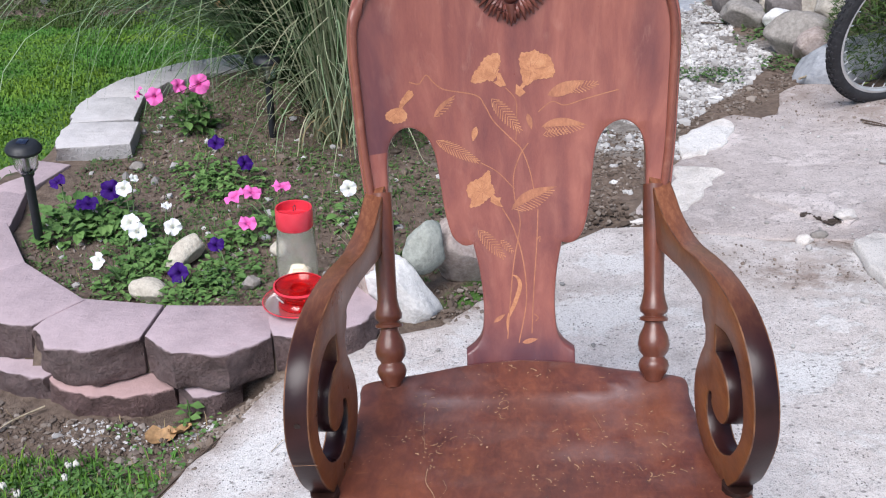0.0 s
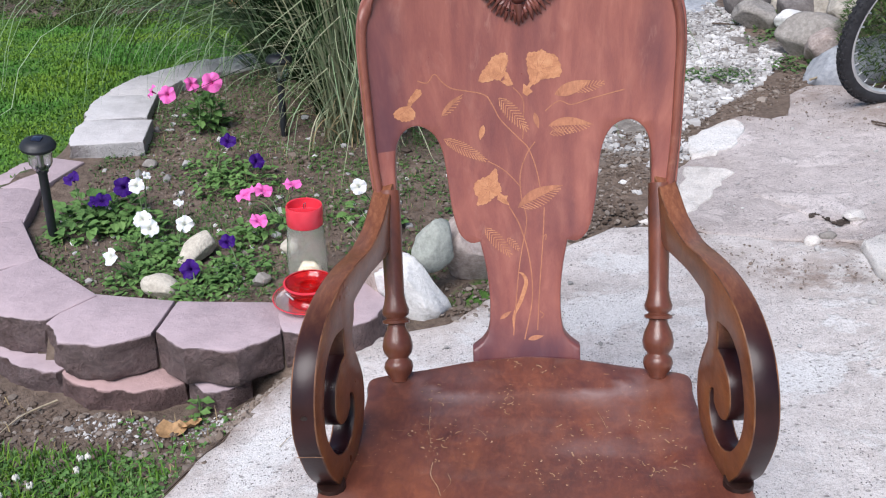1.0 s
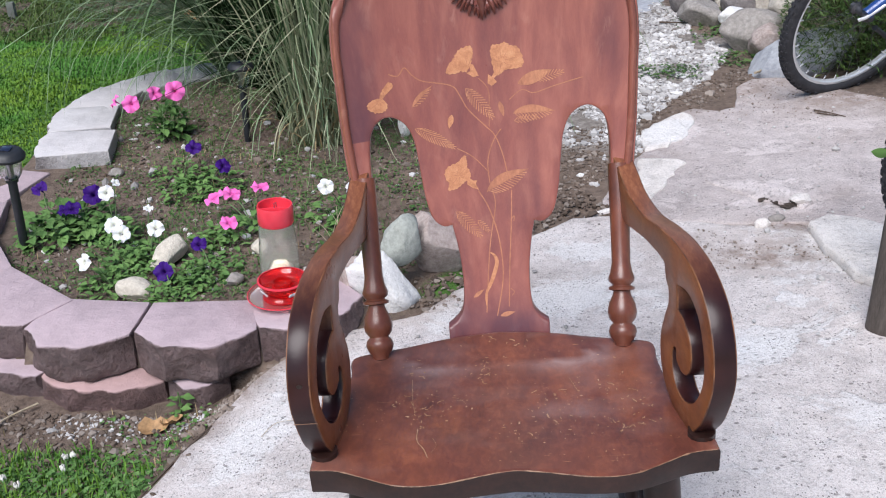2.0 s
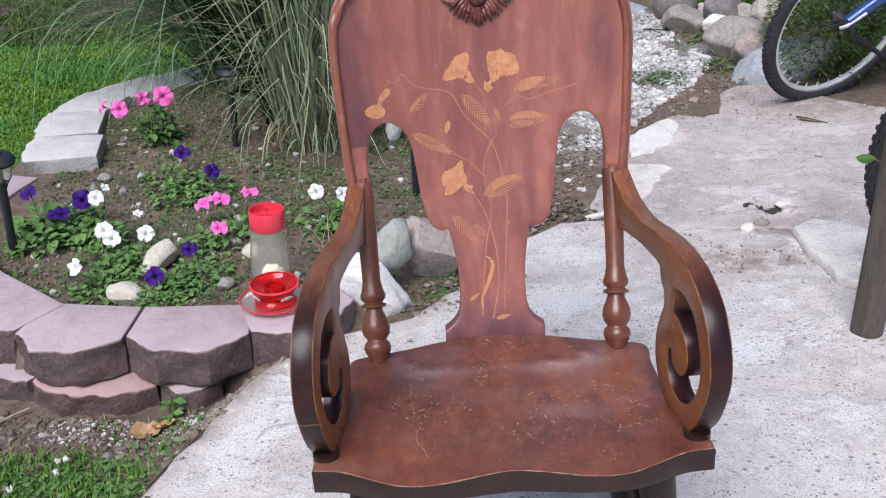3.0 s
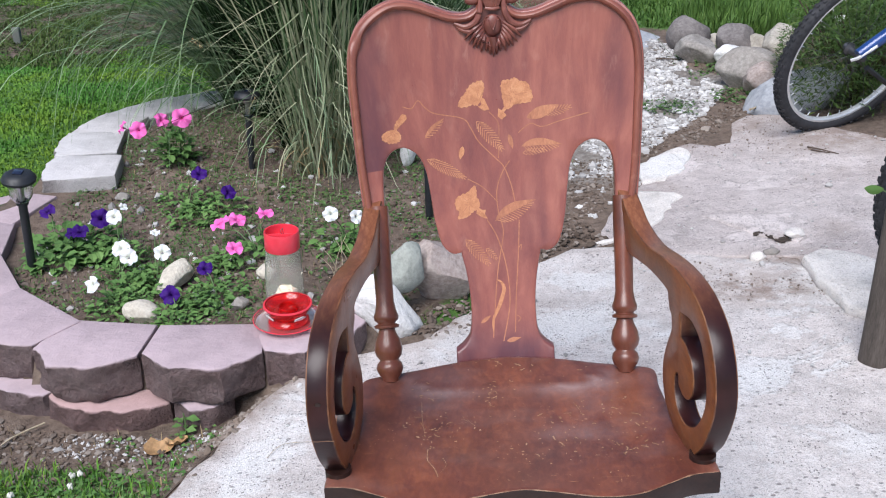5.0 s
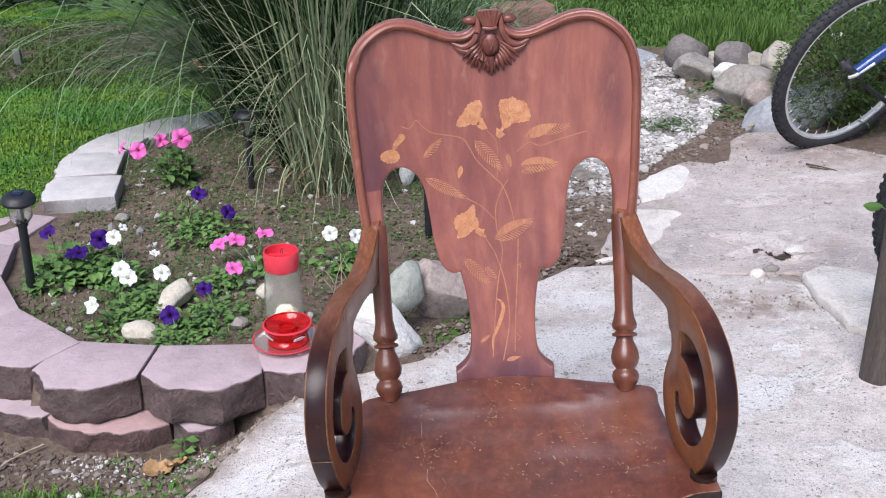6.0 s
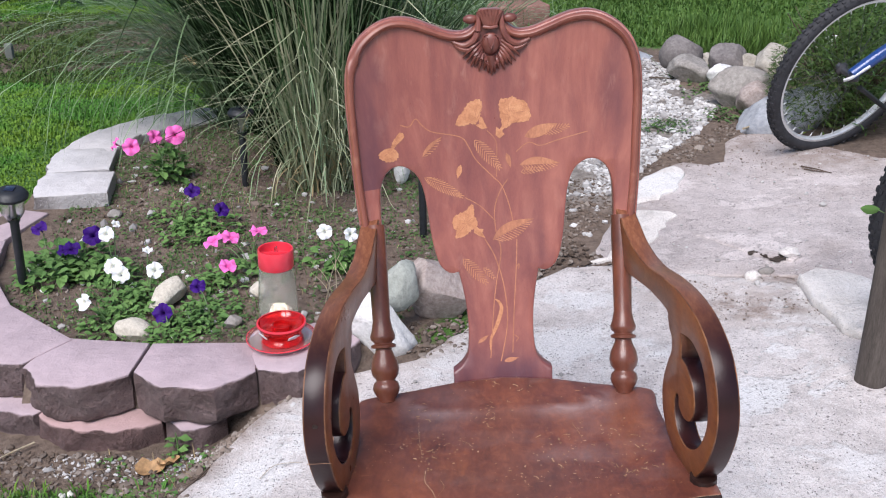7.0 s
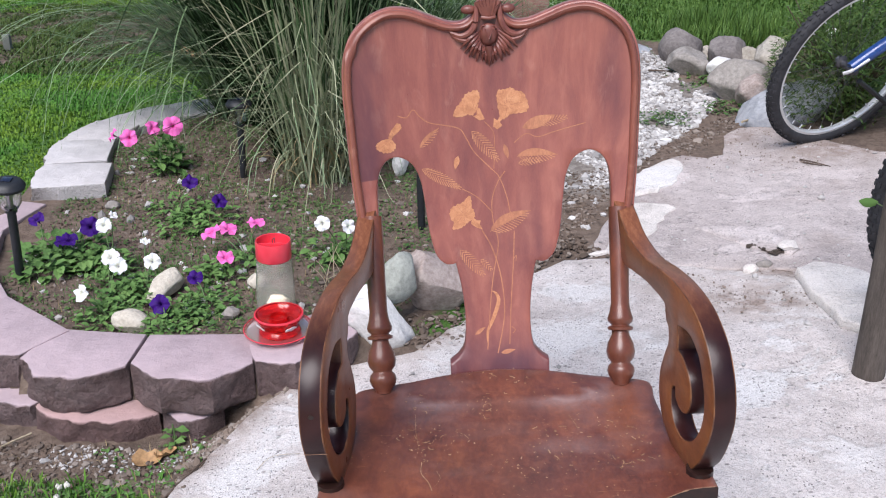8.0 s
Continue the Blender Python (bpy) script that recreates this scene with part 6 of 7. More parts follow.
def wheel(centre, yaw, lean, radius=0.335):
    """One wheel with tyre, rim, hub and spokes; its axle is its own z."""
    u = Vector((math.cos(yaw), math.sin(yaw), 0))
    n = u.cross(Vector((0, 0, 1)))
    v = Vector((0, 0, 1)) * math.cos(lean) + n * math.sin(lean)
    w = u.cross(v)
    m = Matrix((u, v, w)).transposed().to_4x4()
    m.translation = centre
    tube = 0.0225
    ring = radius - tube
    tyre_bm = bmesh.new()
    rows = []
    for i in range(72):
        a = 2 * math.pi * i / 72
        rows.append([tyre_bm.verts.new(((ring + tube * math.cos(b)) * math.cos(a), (ring + tube * math.cos(b)) * math.sin(a), tube * math.sin(b))) for b in np.linspace(0, 2 * math.pi, 13)[:-1]])
    for i in range(72):
        for k in range(12):
            tyre_bm.faces.new((rows[i][k], rows[(i + 1) % 72][k], rows[(i + 1) % 72][(k + 1) % 12], rows[i][(k + 1) % 12]))
    knobs = []
    for i in range(80):
        a = 2 * math.pi * (i + 0.5) / 80
        for b in ((-0.62, 0.0, 0.62) if i % 2 else (-0.95, -0.3, 0.3, 0.95)):
            rr = ring + (tube + 0.001) * math.cos(b)
            kb = box(0.006, 0.011, 0.0085)
            mm = Matrix.Rotation(a, 4, 'Z') @ Matrix.Translation((rr, 0, (tube + 0.001) * math.sin(b))) @ Matrix.Rotation(-b, 4, 'Y')
            knobs.append(moved(kb, mm))
    verts, faces = [], []
    for kb in knobs:
        i = len(verts)
        kb.verts.ensure_lookup_table()
        kb.verts.index_update()
        verts += [tuple(q.co) for q in kb.verts]
        faces += [tuple(i + q.index for q in f.verts) for f in kb.faces]
        kb.free()
    hub_bm = moved(lathe([(0.008, -0.055), (0.012, -0.052), (0.012, -0.035), (0.024, -0.032), (0.024, -0.028), (0.014, -0.02), (0.014, 0.02), (0.024, 0.028), (0.024, 0.032), (0.012, 0.035), (0.012, 0.052), (0.008, 0.055)], 16), Matrix.Identity(4))
    hub = part("wheel", hub_bm, "spoke_metal", bike, "knobbly wheel with a bright rim")
    hub.matrix_local = m
    tyre = part("tyre", tyre_bm, "rubber", hub, "worn black tyre", 60)
    knob = raw_mesh("tread", verts, faces, "rubber", hub, "raised tread blocks")
    r0 = ring - tube * 0.75
    part("rim", lathe([(r0 + 0.004, -0.011), (r0 - 0.011, -0.0115), (r0 - 0.016, -0.006), (r0 - 0.016, 0.006), (r0 - 0.011, 0.0115), (r0 + 0.004, 0.011), (r0 + 0.001, 0.008), (r0 + 0.001, -0.008), (r0 + 0.004, -0.0105)], 72, False), "rim_metal", hub, "bright silver rim")
    for i in range(32):
        a = 2 * math.pi * i / 32
        s = 1 if i % 2 else -1
        b = a + s * 0.9 * (1 if (i // 2) % 2 else -1)
        part("spoke", sweep([(0.023 * math.cos(b), 0.023 * math.sin(b), s * 0.03), ((r0 - 0.016) * math.cos(a), (r0 - 0.016) * math.sin(a), 0)], 0.0008, 4), "spoke_metal", hub)
    for i in range(32):
        a = 2 * math.pi * i / 32
        part("spoke_nipple", sweep([((r0 - 0.018) * math.cos(a), (r0 - 0.018) * math.sin(a), 0), ((r0 - 0.034) * math.cos(a), (r0 - 0.034) * math.sin(a), 0)], 0.0024, 5), "rim_metal", hub)
    return m


wm = wheel(Vector((1.613, 3.429, 0.43)), 0.351, 0.289)


def at_wheel(x, y, z):
    return wm @ Vector((x, y, z))


for z in (0.062,):
    blade = spline([at_wheel(-0.05, 0.03, z), at_wheel(0.06, 0.11, z), at_wheel(0.25, 0.22, z * 0.95), at_wheel(0.46, 0.33, z * 0.8)], 6)
    part("fork_blade", sweep(blade, lambda t: 0.021 + 0.006 * t, 12), "blue_paint", bike, "blue painted tube")
    part("dropout", sweep([at_wheel(-0.075, 0.01, z), at_wheel(-0.06, 0.024, z + 0.012), at_wheel(0.0, 0.07, z + 0.018)], 0.011, 8, None, 0.6), "rim_metal", bike, "bright metal dropout")
crown = [at_wheel(0.46, 0.33, 0.05), at_wheel(0.47, 0.336, 0), at_wheel(0.46, 0.33, -0.05)]
part("crown", sweep(crown, 0.02, 10), "blue_paint", bike)
part("frame_tube", sweep([at_wheel(0.47, 0.306, 0), at_wheel(0.62, 0.32, 0.0), at_wheel(1.15, -0.02, 0.0)], 0.02, 12), "blue_paint", bike, "blue frame tube")
part("axle", sweep([at_wheel(-0.05, 0.03, 0.06), at_wheel(-0.02, 0.012, 0.058), at_wheel(0, 0, 0.05)], 0.009, 8), "spoke_metal", bike)
part("chain_stay", sweep([at_wheel(0.02, -0.03, 0.062), at_wheel(0.3, -0.2, 0.055), at_wheel(0.5, -0.22, 0.05)], 0.01, 8), "black_plastic", bike, "black lower tube")
wheel(Vector((1.426, 2.15, 0.435)), 0.15, 0.06)

# ---- tall ornamental grass ----


def blades(roots, n, length, lean, width, seed, droop=1.0, seg=9, way=None, curl=1.0, broken=0.4):
    """Arching ribbons; roots: (x, y, radius); 'broken' is the share that is snapped and hangs."""
    r = np.random.RandomState(seed)
    verts, faces = [], []
    for k in range(n):
        cx, cy, rad = roots[r.randint(len(roots))]
        a, q = r.uniform(0, 2 * np.pi), np.sqrt(r.uniform(0, 1))
        x, y = cx + rad * q * np.cos(a), cy + rad * q * np.sin(a)
        yaw = a + r.normal(0, 1.7)
        if way is not None and r.rand() < way[1]:
            yaw = way[0] + r.normal(0, way[2] if len(way) > 2 else 0.5)
        ln = length * r.uniform(0.45, 1.15)
        tilt = np.clip(lean * (0.25 + 0.9 * q) * r.uniform(0.4, 1.5), 0.02, 1.4)
        bend = droop * r.uniform(0.4, 1.5) * (0.55 + 0.6 * q)
        kink = r.uniform(0.3, 0.9) if r.rand() < broken else 2.0
        fold = r.uniform(0.5, 1.6)
        w = width * r.uniform(0.6, 1.3)
        p = np.array([x, y, 0.01])
        side_yaw = r.uniform(-curl, curl)
        twist = r.uniform(-1.2, 1.2)
        i = len(verts)
        for s in range(seg + 1):
            t = s / seg
            ang = min(2.85, tilt + bend * t ** 1.5 + (fold if t > kink else 0))
            yy = yaw + side_yaw * t
            d = np.array([np.sin(ang) * np.cos(yy), np.sin(ang) * np.sin(yy), np.cos(ang)])
            ty = yy + twist * t
            side = np.array([-np.sin(ty), np.cos(ty), 0]) * w * (1 - t ** 3 * 0.92) * 0.5
            verts += [tuple(p - side), tuple(p + side)]
            if s < seg:
                p = p + d * ln / seg
                p[2] = max(p[2], 0.04)
        for s in range(seg):
            j = i + 2 * s
            faces.append((j, j + 1, j + 3, j + 2))
    return verts, faces


def grass_clump(name_label, groups, seed):
    """groups: material, roots, count, length, lean, width, droop, way, broken."""
    ob = thing("ornamental_grass", pose(0, 0, 0), name_label, "grass", "tall grass clumps")
    for k, (mat, roots, n, ln, lean, w, droop, way, broken) in enumerate(groups):
        v, f = blades(roots, n, ln, lean, w, seed + k, droop, 12, way, 0.8, broken)
        tagged(raw_mesh("leaf_blade", v, f, mat, ob, "long arching leaf blades"), kind="stuff")
    return ob


WEST = math.pi
grass_clump("dark green fountain of tall ornamental grass in the bed corner", [
    # near-black blades fill the core, standing in for the shade inside
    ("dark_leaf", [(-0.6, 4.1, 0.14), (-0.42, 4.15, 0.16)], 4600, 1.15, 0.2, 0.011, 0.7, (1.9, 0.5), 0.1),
    ("grass_green", [(-0.6, 4.2, 0.15), (-0.45, 4.2, 0.15)], 240, 1.5, 0.24, 0.007, 1.2, None, 0.25),
    ("grass_green", [(-0.68, 4.15, 0.14)], 300, 1.25, 0.5, 0.0065, 2.2, (WEST, 0.9, 0.55), 0.1),
    ("grass_light", [(-0.66, 4.12, 0.14)], 150, 1.9, 0.42, 0.0065, 2.3, (WEST + 0.15, 0.85, 0.45), 0.05),
    ("grass_light", [(-0.7, 4.1, 0.12)], 80, 1.35, 0.45, 0.006, 2.5, (WEST + 0.2, 0.9, 0.5), 0.1)], 11)
pale_grass = grass_clump("pale variegated ornamental grass with dry lower leaves", [
    # dark gaps behind the pale blades, painted as leaf colour for shade
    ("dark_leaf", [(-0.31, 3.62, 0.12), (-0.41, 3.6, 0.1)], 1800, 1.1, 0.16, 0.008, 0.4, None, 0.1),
    ("grass_green", [(-0.34, 3.46, 0.08), (-0.25, 3.54, 0.09)], 330, 1.25, 0.14, 0.0065, 0.5, None, 0.3),
    ("grass_pale", [(-0.36, 3.4, 0.07), (-0.30, 3.46, 0.08)], 210, 1.35, 0.15, 0.0065, 0.45, None, 0.25),
    ("grass_pale", [(-0.38, 3.38, 0.07), (-0.31, 3.42, 0.08)], 170, 0.95, 0.24, 0.0065, 0.7, None, 0.9),
    ("grass_pale", [(-0.34, 3.38, 0.12), (-0.28, 3.44, 0.1)], 110, 0.75, 0.45, 0.006, 1.3, None, 0.7),
    ("grass_light", [(-0.36, 3.4, 0.07)], 80, 0.75, 0.2, 0.006, 2.4, None, 0.3),
    ("grass_pale", [(-0.39, 3.36, 0.06), (-0.32, 3.36, 0.06)], 46, 0.5, 0.2, 0.0065, 2.6, None, 0.5),
    ("straw", [(-0.39, 3.35, 0.06), (-0.32, 3.36, 0.06)], 44, 0.4, 0.2, 0.0055, 2.6, None, 0.5)], 23)
part("dry_cane", sweep(spline([(-0.3, 3.5, 0.0), (-0.29, 3.52, 0.5), (-0.27, 3.55, 1.15)], 5), lambda t: 0.014 - 0.005 * t, 8), "cane", pale_grass, "brown dry cane among the blades")
grass_clump("grey-green ornamental grass behind the pale clump", [
    ("grass_green", [(0.0, 4.25, 0.2), (0.12, 4.5, 0.18)], 620, 1.1, 0.42, 0.006, 1.7, None, 0.2),
    ("grass_light", [(0.0, 4.2, 0.18), (0.12, 4.4, 0.18)], 360, 1.15, 0.42, 0.006, 2.0, None, 0.2)], 37)

# dry stalks beside the feeder
stalks = []
rr = random.Random(8)
for _ in range(14):
    x, y = -0.22 + rr.gauss(0, 0.03), 2.5 + rr.gauss(0, 0.03)
    a = rr.uniform(0, 6.28)
    stalks.append(sweep(spline([(x, y, gz(x, y)), (x + 0.02 * math.cos(a), y + 0.02 * math.sin(a), gz(x, y) + 0.06), (x + 0.06 * math.cos(a), y + 0.05 * math.sin(a), gz(x, y) + rr.uniform(0.07, 0.13))], 4), lambda t: 0.0018 - 0.0012 * t, 5))
ob = part("dry_stalks", joined(*stalks), "pale_twig", None, "straw-coloured dry stalks in the bed", 60)
tagged(ob, category="plant")

# ---- shrub behind the bicycle ----
shrub = thing("shrub", pose(1.84, 3.84, gz(1.84, 3.84)), "feathery dark green shrub with yellowish tips behind the wheel", "shrub")
sb = []
rr = random.Random(6)
for _ in range(16):
    a = rr.uniform(0, 6.28)
    sb.append(sweep(spline([(0, 0, -0.02), (0.1 * math.cos(a), 0.08 * math.sin(a), 0.15), (0.3 * math.cos(a), 0.26 * math.sin(a), rr.uniform(0.2, 0.5))], 4), lambda t: 0.007 - 0.005 * t, 5))
tagged(part("branch", joined(*sb), "twig", shrub), kind="stuff")
v, f = leaf_cloud([(-0.02, 0.02, 0.0, 0.3, 0.62), (-0.16, -0.06, 0.0, 0.2, 0.5), (0.25, 0.0, 0.05, 0.35, 0.75), (0.3, 0.25, 0.1, 0.4, 0.8)], 15000, 0.034, 61, 0.1, 1.0, 0.2)
tagged(raw_mesh("foliage", v, f, "shrub_leaf", shrub, "fine dark green leaves"), kind="stuff")
v, f = leaf_cloud([(-0.05, -0.03, 0.05, 0.3, 0.62), (0.25, -0.05, 0.1, 0.4, 0.75)], 2200, 0.032, 62, 0.1, 1.0, 0.2)
tagged(raw_mesh("leaf_tip", v, f, "weed", shrub, "lighter yellowish tips"), kind="stuff")

# ---- lawn, weeds, gravel and litter ----


def scatter_blades(n, region, heights, width, seed, keep, lean=0.5, seg=2, tuft=0.0):
    """Short grass blades over a box (x0, x1, y0, y1), where keep(x, y) holds."""
    r = np.random.RandomState(seed)
    x = r.uniform(region[0], region[1], n)
    y = r.uniform(region[2], region[3], n)
    ok = keep(x, y)
    if tuft:
        ok &= (rough_noise(x, y, 9, seed) + r.normal(0, 0.5, n)) > tuft
    x, y = x[ok], y[ok]
    n = len(x)
    z = ground_z(x, y)
    yaw = r.uniform(0, 2 * np.pi, n)
    h = r.uniform(heights[0], heights[1], n) * (0.8 + 0.35 * rough_noise(x, y, 4, 4))
    tl = np.abs(r.normal(0, lean, n))
    w = width * r.uniform(0.6, 1.4, n)
    sx, sy = -np.sin(yaw) * w / 2, np.cos(yaw) * w / 2
    dx, dy = np.cos(yaw), np.sin(yaw)
    mx, my, mz = x + dx * np.sin(tl) * h * 0.45, y + dy * np.sin(tl) * h * 0.45, z + h * 0.6 * np.cos(tl * 0.6)
    tx, ty, tz = x + dx * np.sin(tl) * h, y + dy * np.sin(tl) * h, z + h * np.cos(tl) * 0.95
    V = np.stack([np.stack([x - sx, y - sy, z - 0.003], 1), np.stack([x + sx, y + sy, z - 0.003], 1), np.stack([mx + sx * 0.8, my + sy * 0.8, mz], 1), np.stack([mx - sx * 0.8, my - sy * 0.8, mz], 1), np.stack([tx, ty, tz], 1)], 1).reshape(-1, 3)
    i = np.arange(n) * 5
    quads = np.stack([i, i + 1, i + 2, i + 3], 1).tolist()
    tris = np.stack([i + 3, i + 2, i + 4], 1).tolist()
    return V.tolist(), quads + tris


def stuff(name, vf, material, label, category):
    ob = raw_mesh(name, vf[0], vf[1], material, None, label)
    return tagged(ob, category=category, kind="stuff")


is_lawn = lambda x, y: lawn_mask(x + 0.06 * rough_noise(x, y, 7, 8), y) > 0.5
stuff("lawn", scatter_blades(260000, (-5.5, 0.3, 2.4, 8.2), (0.01, 0.024), 0.009, 5, lambda x, y: is_lawn(x, y) & (x > -1.0 - 0.42 * y) & ((y < 7.9 + 0.4 * rough_noise(x, y, 3, 5)) | (x > -1.8)), 1.0), "lawn", "short mown lawn with clover, green and yellowish", "grass")
stuff("lawn", scatter_blades(110000, (0.3, 4.5, 4.4, 8.5), (0.02, 0.07), 0.009, 6, is_lawn, 0.95), "far_grass", "rough grass beyond the gravel path", "grass")
stuff("lawn", scatter_blades(42000, (-2.2, -0.4, 0.9, 2.5), (0.02, 0.05), 0.0045, 7, lambda x, y: is_lawn(x, y) & (np.hypot((x + 1.15) / 0.95, (y - 1.6) / 0.8) < 0.9 + 0.15 * rough_noise(x, y, 6, 4)), 0.8, 2, -0.35), "clover", "thin grass and weeds beside the patio", "grass")
stuff("lawn", scatter_blades(4500, (1.55, 2.5, 4.95, 5.6), (0.06, 0.19), 0.006, 9, lambda x, y: y > 4.98, 0.5), "far_grass", "tuft of taller grass behind the boulders", "grass")


stuff("lawn", scatter_blades(48000, (-4.5, -0.8, 5.3, 7.4), (0.015, 0.05), 0.008, 10, lambda x, y: (x > -1.0 - 0.42 * y) & (rough_noise(x, y, 2.5, 6) + rough_noise(x, y, 9, 3) > -0.1), 1.0), "dull_grass", "thin dull grass straggling over the mulch", "grass")


def scatter_leaves(n, region, size, seed, keep, tuft, hgt=0.02, narrow=0.6):
    r = np.random.RandomState(seed)
    x, y = r.uniform(region[0], region[1], n), r.uniform(region[2], region[3], n)
    ok = keep(x, y) & ((rough_noise(x, y, 11, seed) + r.normal(0, 0.35, n)) > tuft)
    x, y = x[ok], y[ok]
    z = ground_z(x, y)
    cent = [(a, b, c, 0.012, hgt) for a, b, c in zip(x, y, z)]
    return leaf_cloud(cent, int(len(cent) * 1.5), size, seed, 0.1, 0.5, narrow)


in_bed = lambda x, y: inside(BED, x, y) & (np.hypot(x + 0.5, y - 2.1) > 0.1) & (y > 2.24) & (x > -1.2) & (np.hypot(x - 0.1, y - 2.3) > 0.17)
stuff("weeds", scatter_leaves(22000, (-1.3, 0.45, 2.2, 4.2), 0.0115, 71, in_bed, -0.2, 0.016), "weed", "low small-leaved green weeds creeping over the flower bed", "weeds")
stuff("weeds", scatter_leaves(2000, (-1.3, 0.45, 2.2, 3.6), 0.022, 72, in_bed, 0.9, 0.03), "weed", "broader weed leaves in the flower bed", "weeds")
stuff("bed_grass", scatter_blades(6000, (-1.25, 0.4, 2.24, 4.0), (0.012, 0.04), 0.003, 73, in_bed, 0.9, 2, -0.1), "weed", "thin grass seedlings in the flower bed", "weeds")
stuff("bed_litter", scatter_blades(1500, (-1.25, 0.4, 2.24, 4.0), (0.012, 0.04), 0.0018, 78, in_bed, 1.6), "straw", "pale straw and leaf litter on the bed soil", "litter")
near_dirt = lambda x, y: (x < np.interp(y, [1.2, 1.6, 1.86, 2.05], [-0.75, -0.6, -0.48, -0.42])) & (y < np.interp(x, [-1.6, -1.2, -0.95, -0.63, -0.45], [2.5, 2.1, 1.97, 1.93, 1.95]))
stuff("clover", scatter_leaves(9500, (-1.6, -0.45, 1.2, 2.0), 0.0125, 74, lambda x, y: near_dirt(x, y) & (y < 1.78 + 0.1 * rough_noise(x, y, 9, 2)), -0.35, 0.028, 0.85), "clover", "clover and broad weeds at the patio edge", "weeds")
stuff("clover", scatter_leaves(900, (-1.6, -0.45, 1.75, 2.0), 0.0125, 75, near_dirt, 0.6, 0.015, 0.85), "clover", "a few weeds at the foot of the wall", "weeds")
stuff("edge_grass", scatter_blades(5200, (-1.5, -0.58, 1.25, 1.82), (0.03, 0.075), 0.0038, 96, lambda x, y: near_dirt(x, y) & (x < -0.62 + 0.35 * (y - 1.6)), 1.0, 2, 0.1), "lawn", "tufts of longer grass beside the patio", "grass")
stuff("edge_straw", scatter_blades(260, (-1.3, -0.5, 1.5, 2.0), (0.03, 0.07), 0.0022, 97, near_dirt, 1.5), "straw", "dry straw lying on the dirt", "litter")
stuff("gravel_weeds", scatter_leaves(4200, (0.55, 1.4, 3.7, 4.2), 0.016, 76, lambda x, y: inside(GRAVEL, x, y) & (np.abs(y - 3.95 + 0.4 * (x - 1)) < 0.1), 0.05, 0.03), "weed", "green weeds growing across the gravel path", "weeds")
stuff("path_weeds", scatter_leaves(900, (1.3, 1.6, 3.8, 4.8), 0.022, 77, lambda x, y: x > 0, 0.1, 0.03), "weed", "small weeds along the rocks", "weeds")


def pebbles(n, region, size, seed, keep, zf, squash=0.75):
    """Little irregular stones, twenty faces each."""
    r = np.random.RandomState(seed)
    bm = bmesh.new()
    bmesh.ops.create_icosphere(bm, subdivisions=1, radius=1)
    base = np.array([v.co[:] for v in bm.verts])
    tri = np.array([[v.index for v in f.verts] for f in bm.faces])
    bm.free()
    x, y = r.uniform(region[0], region[1], n), r.uniform(region[2], region[3], n)
    ok = keep(x, y)
    x, y = x[ok], y[ok]
    n = len(x)
    z = zf(x, y)
    s = size * np.exp(r.normal(0, 0.4, n))
    V = base[None] * (1 + 0.28 * r.normal(0, 1, (n, len(base), 1)).clip(-1.5, 1.5))
    V = V * np.stack([s * r.uniform(0.7, 1.4, n), s * r.uniform(0.7, 1.3, n), s * squash * r.uniform(0.6, 1.3, n)], 1)[:, None, :] * 0.5
    a = r.uniform(0, 2 * np.pi, n)
    c, d = np.cos(a)[:, None], np.sin(a)[:, None]
    X = V[..., 0] * c - V[..., 1] * d + x[:, None]
    Y = V[..., 0] * d + V[..., 1] * c + y[:, None]
    Z = V[..., 2] + z[:, None] + (s * squash * 0.2)[:, None]
    P = np.stack([X, Y, Z], 2).reshape(-1, 3)
    F = (tri[None] + (np.arange(n) * len(base))[:, None, None]).reshape(-1, 3)
    return P.tolist(), F.tolist()


on_path = lambda x, y: ((y > 3.15 + 0.12 * rough_noise(x, y, 8, 4)) | (rough_noise(x, y, 40, 5) > 0.75)) & inside(GRAVEL, x + 0.03 * rough_noise(x, y, 12, 2), y) & (rough_noise(x, y, 13, 6) + rough_noise(x, y, 31, 7) > -0.75)
stuff("gravel", pebbles(24000, (0.3, 1.45, 2.7, 5.35), 0.0135, 81, on_path, lambda x, y: ground_z(x, y)), "pebble", "white and grey gravel laid loose on the path", "gravel")
stuff("gravel", pebbles(4500, (0.3, 1.45, 2.7, 4.3), 0.009, 82, on_path, lambda x, y: ground_z(x, y)), "pebble", "finer chips among the gravel", "gravel")
stuff("path_dirt", pebbles(3200, (0.3, 1.2, 2.7, 3.4), 0.009, 95, lambda x, y: inside(GRAVEL, x, y), ground_z), "crumb", "gritty brown dirt at the end of the path", "soil")
notch = lambda x, y: ~inside(OLD, x - 0.01, y - 0.02) & (np.abs(y - np.interp(x, [0.75, 0.85, 0.97, 1.1, 1.2, 1.35], [3.2, 3.4, 3.54, 3.6, 3.7, 3.85])) < 0.1 + 0.04 * rough_noise(x, y, 12, 5))
stuff("notch_dirt", pebbles(2600, (0.74, 1.4, 3.1, 4.0), 0.0085, 99, notch, ground_z), "crumb", "gritty brown dirt between the slab and the gravel", "soil")
stuff("soil_crumbs", pebbles(6500, (-1.3, 0.5, 2.2, 4.0), 0.009, 83, in_bed, lambda x, y: ground_z(x, y)), "crumb", "soil crumbs and grit in the flower bed", "soil")
stuff("soil_stones", pebbles(170, (-1.3, 0.5, 2.25, 3.6), 0.017, 84, in_bed, lambda x, y: ground_z(x, y)), "pebble", "small stones scattered on the bed soil", "gravel")
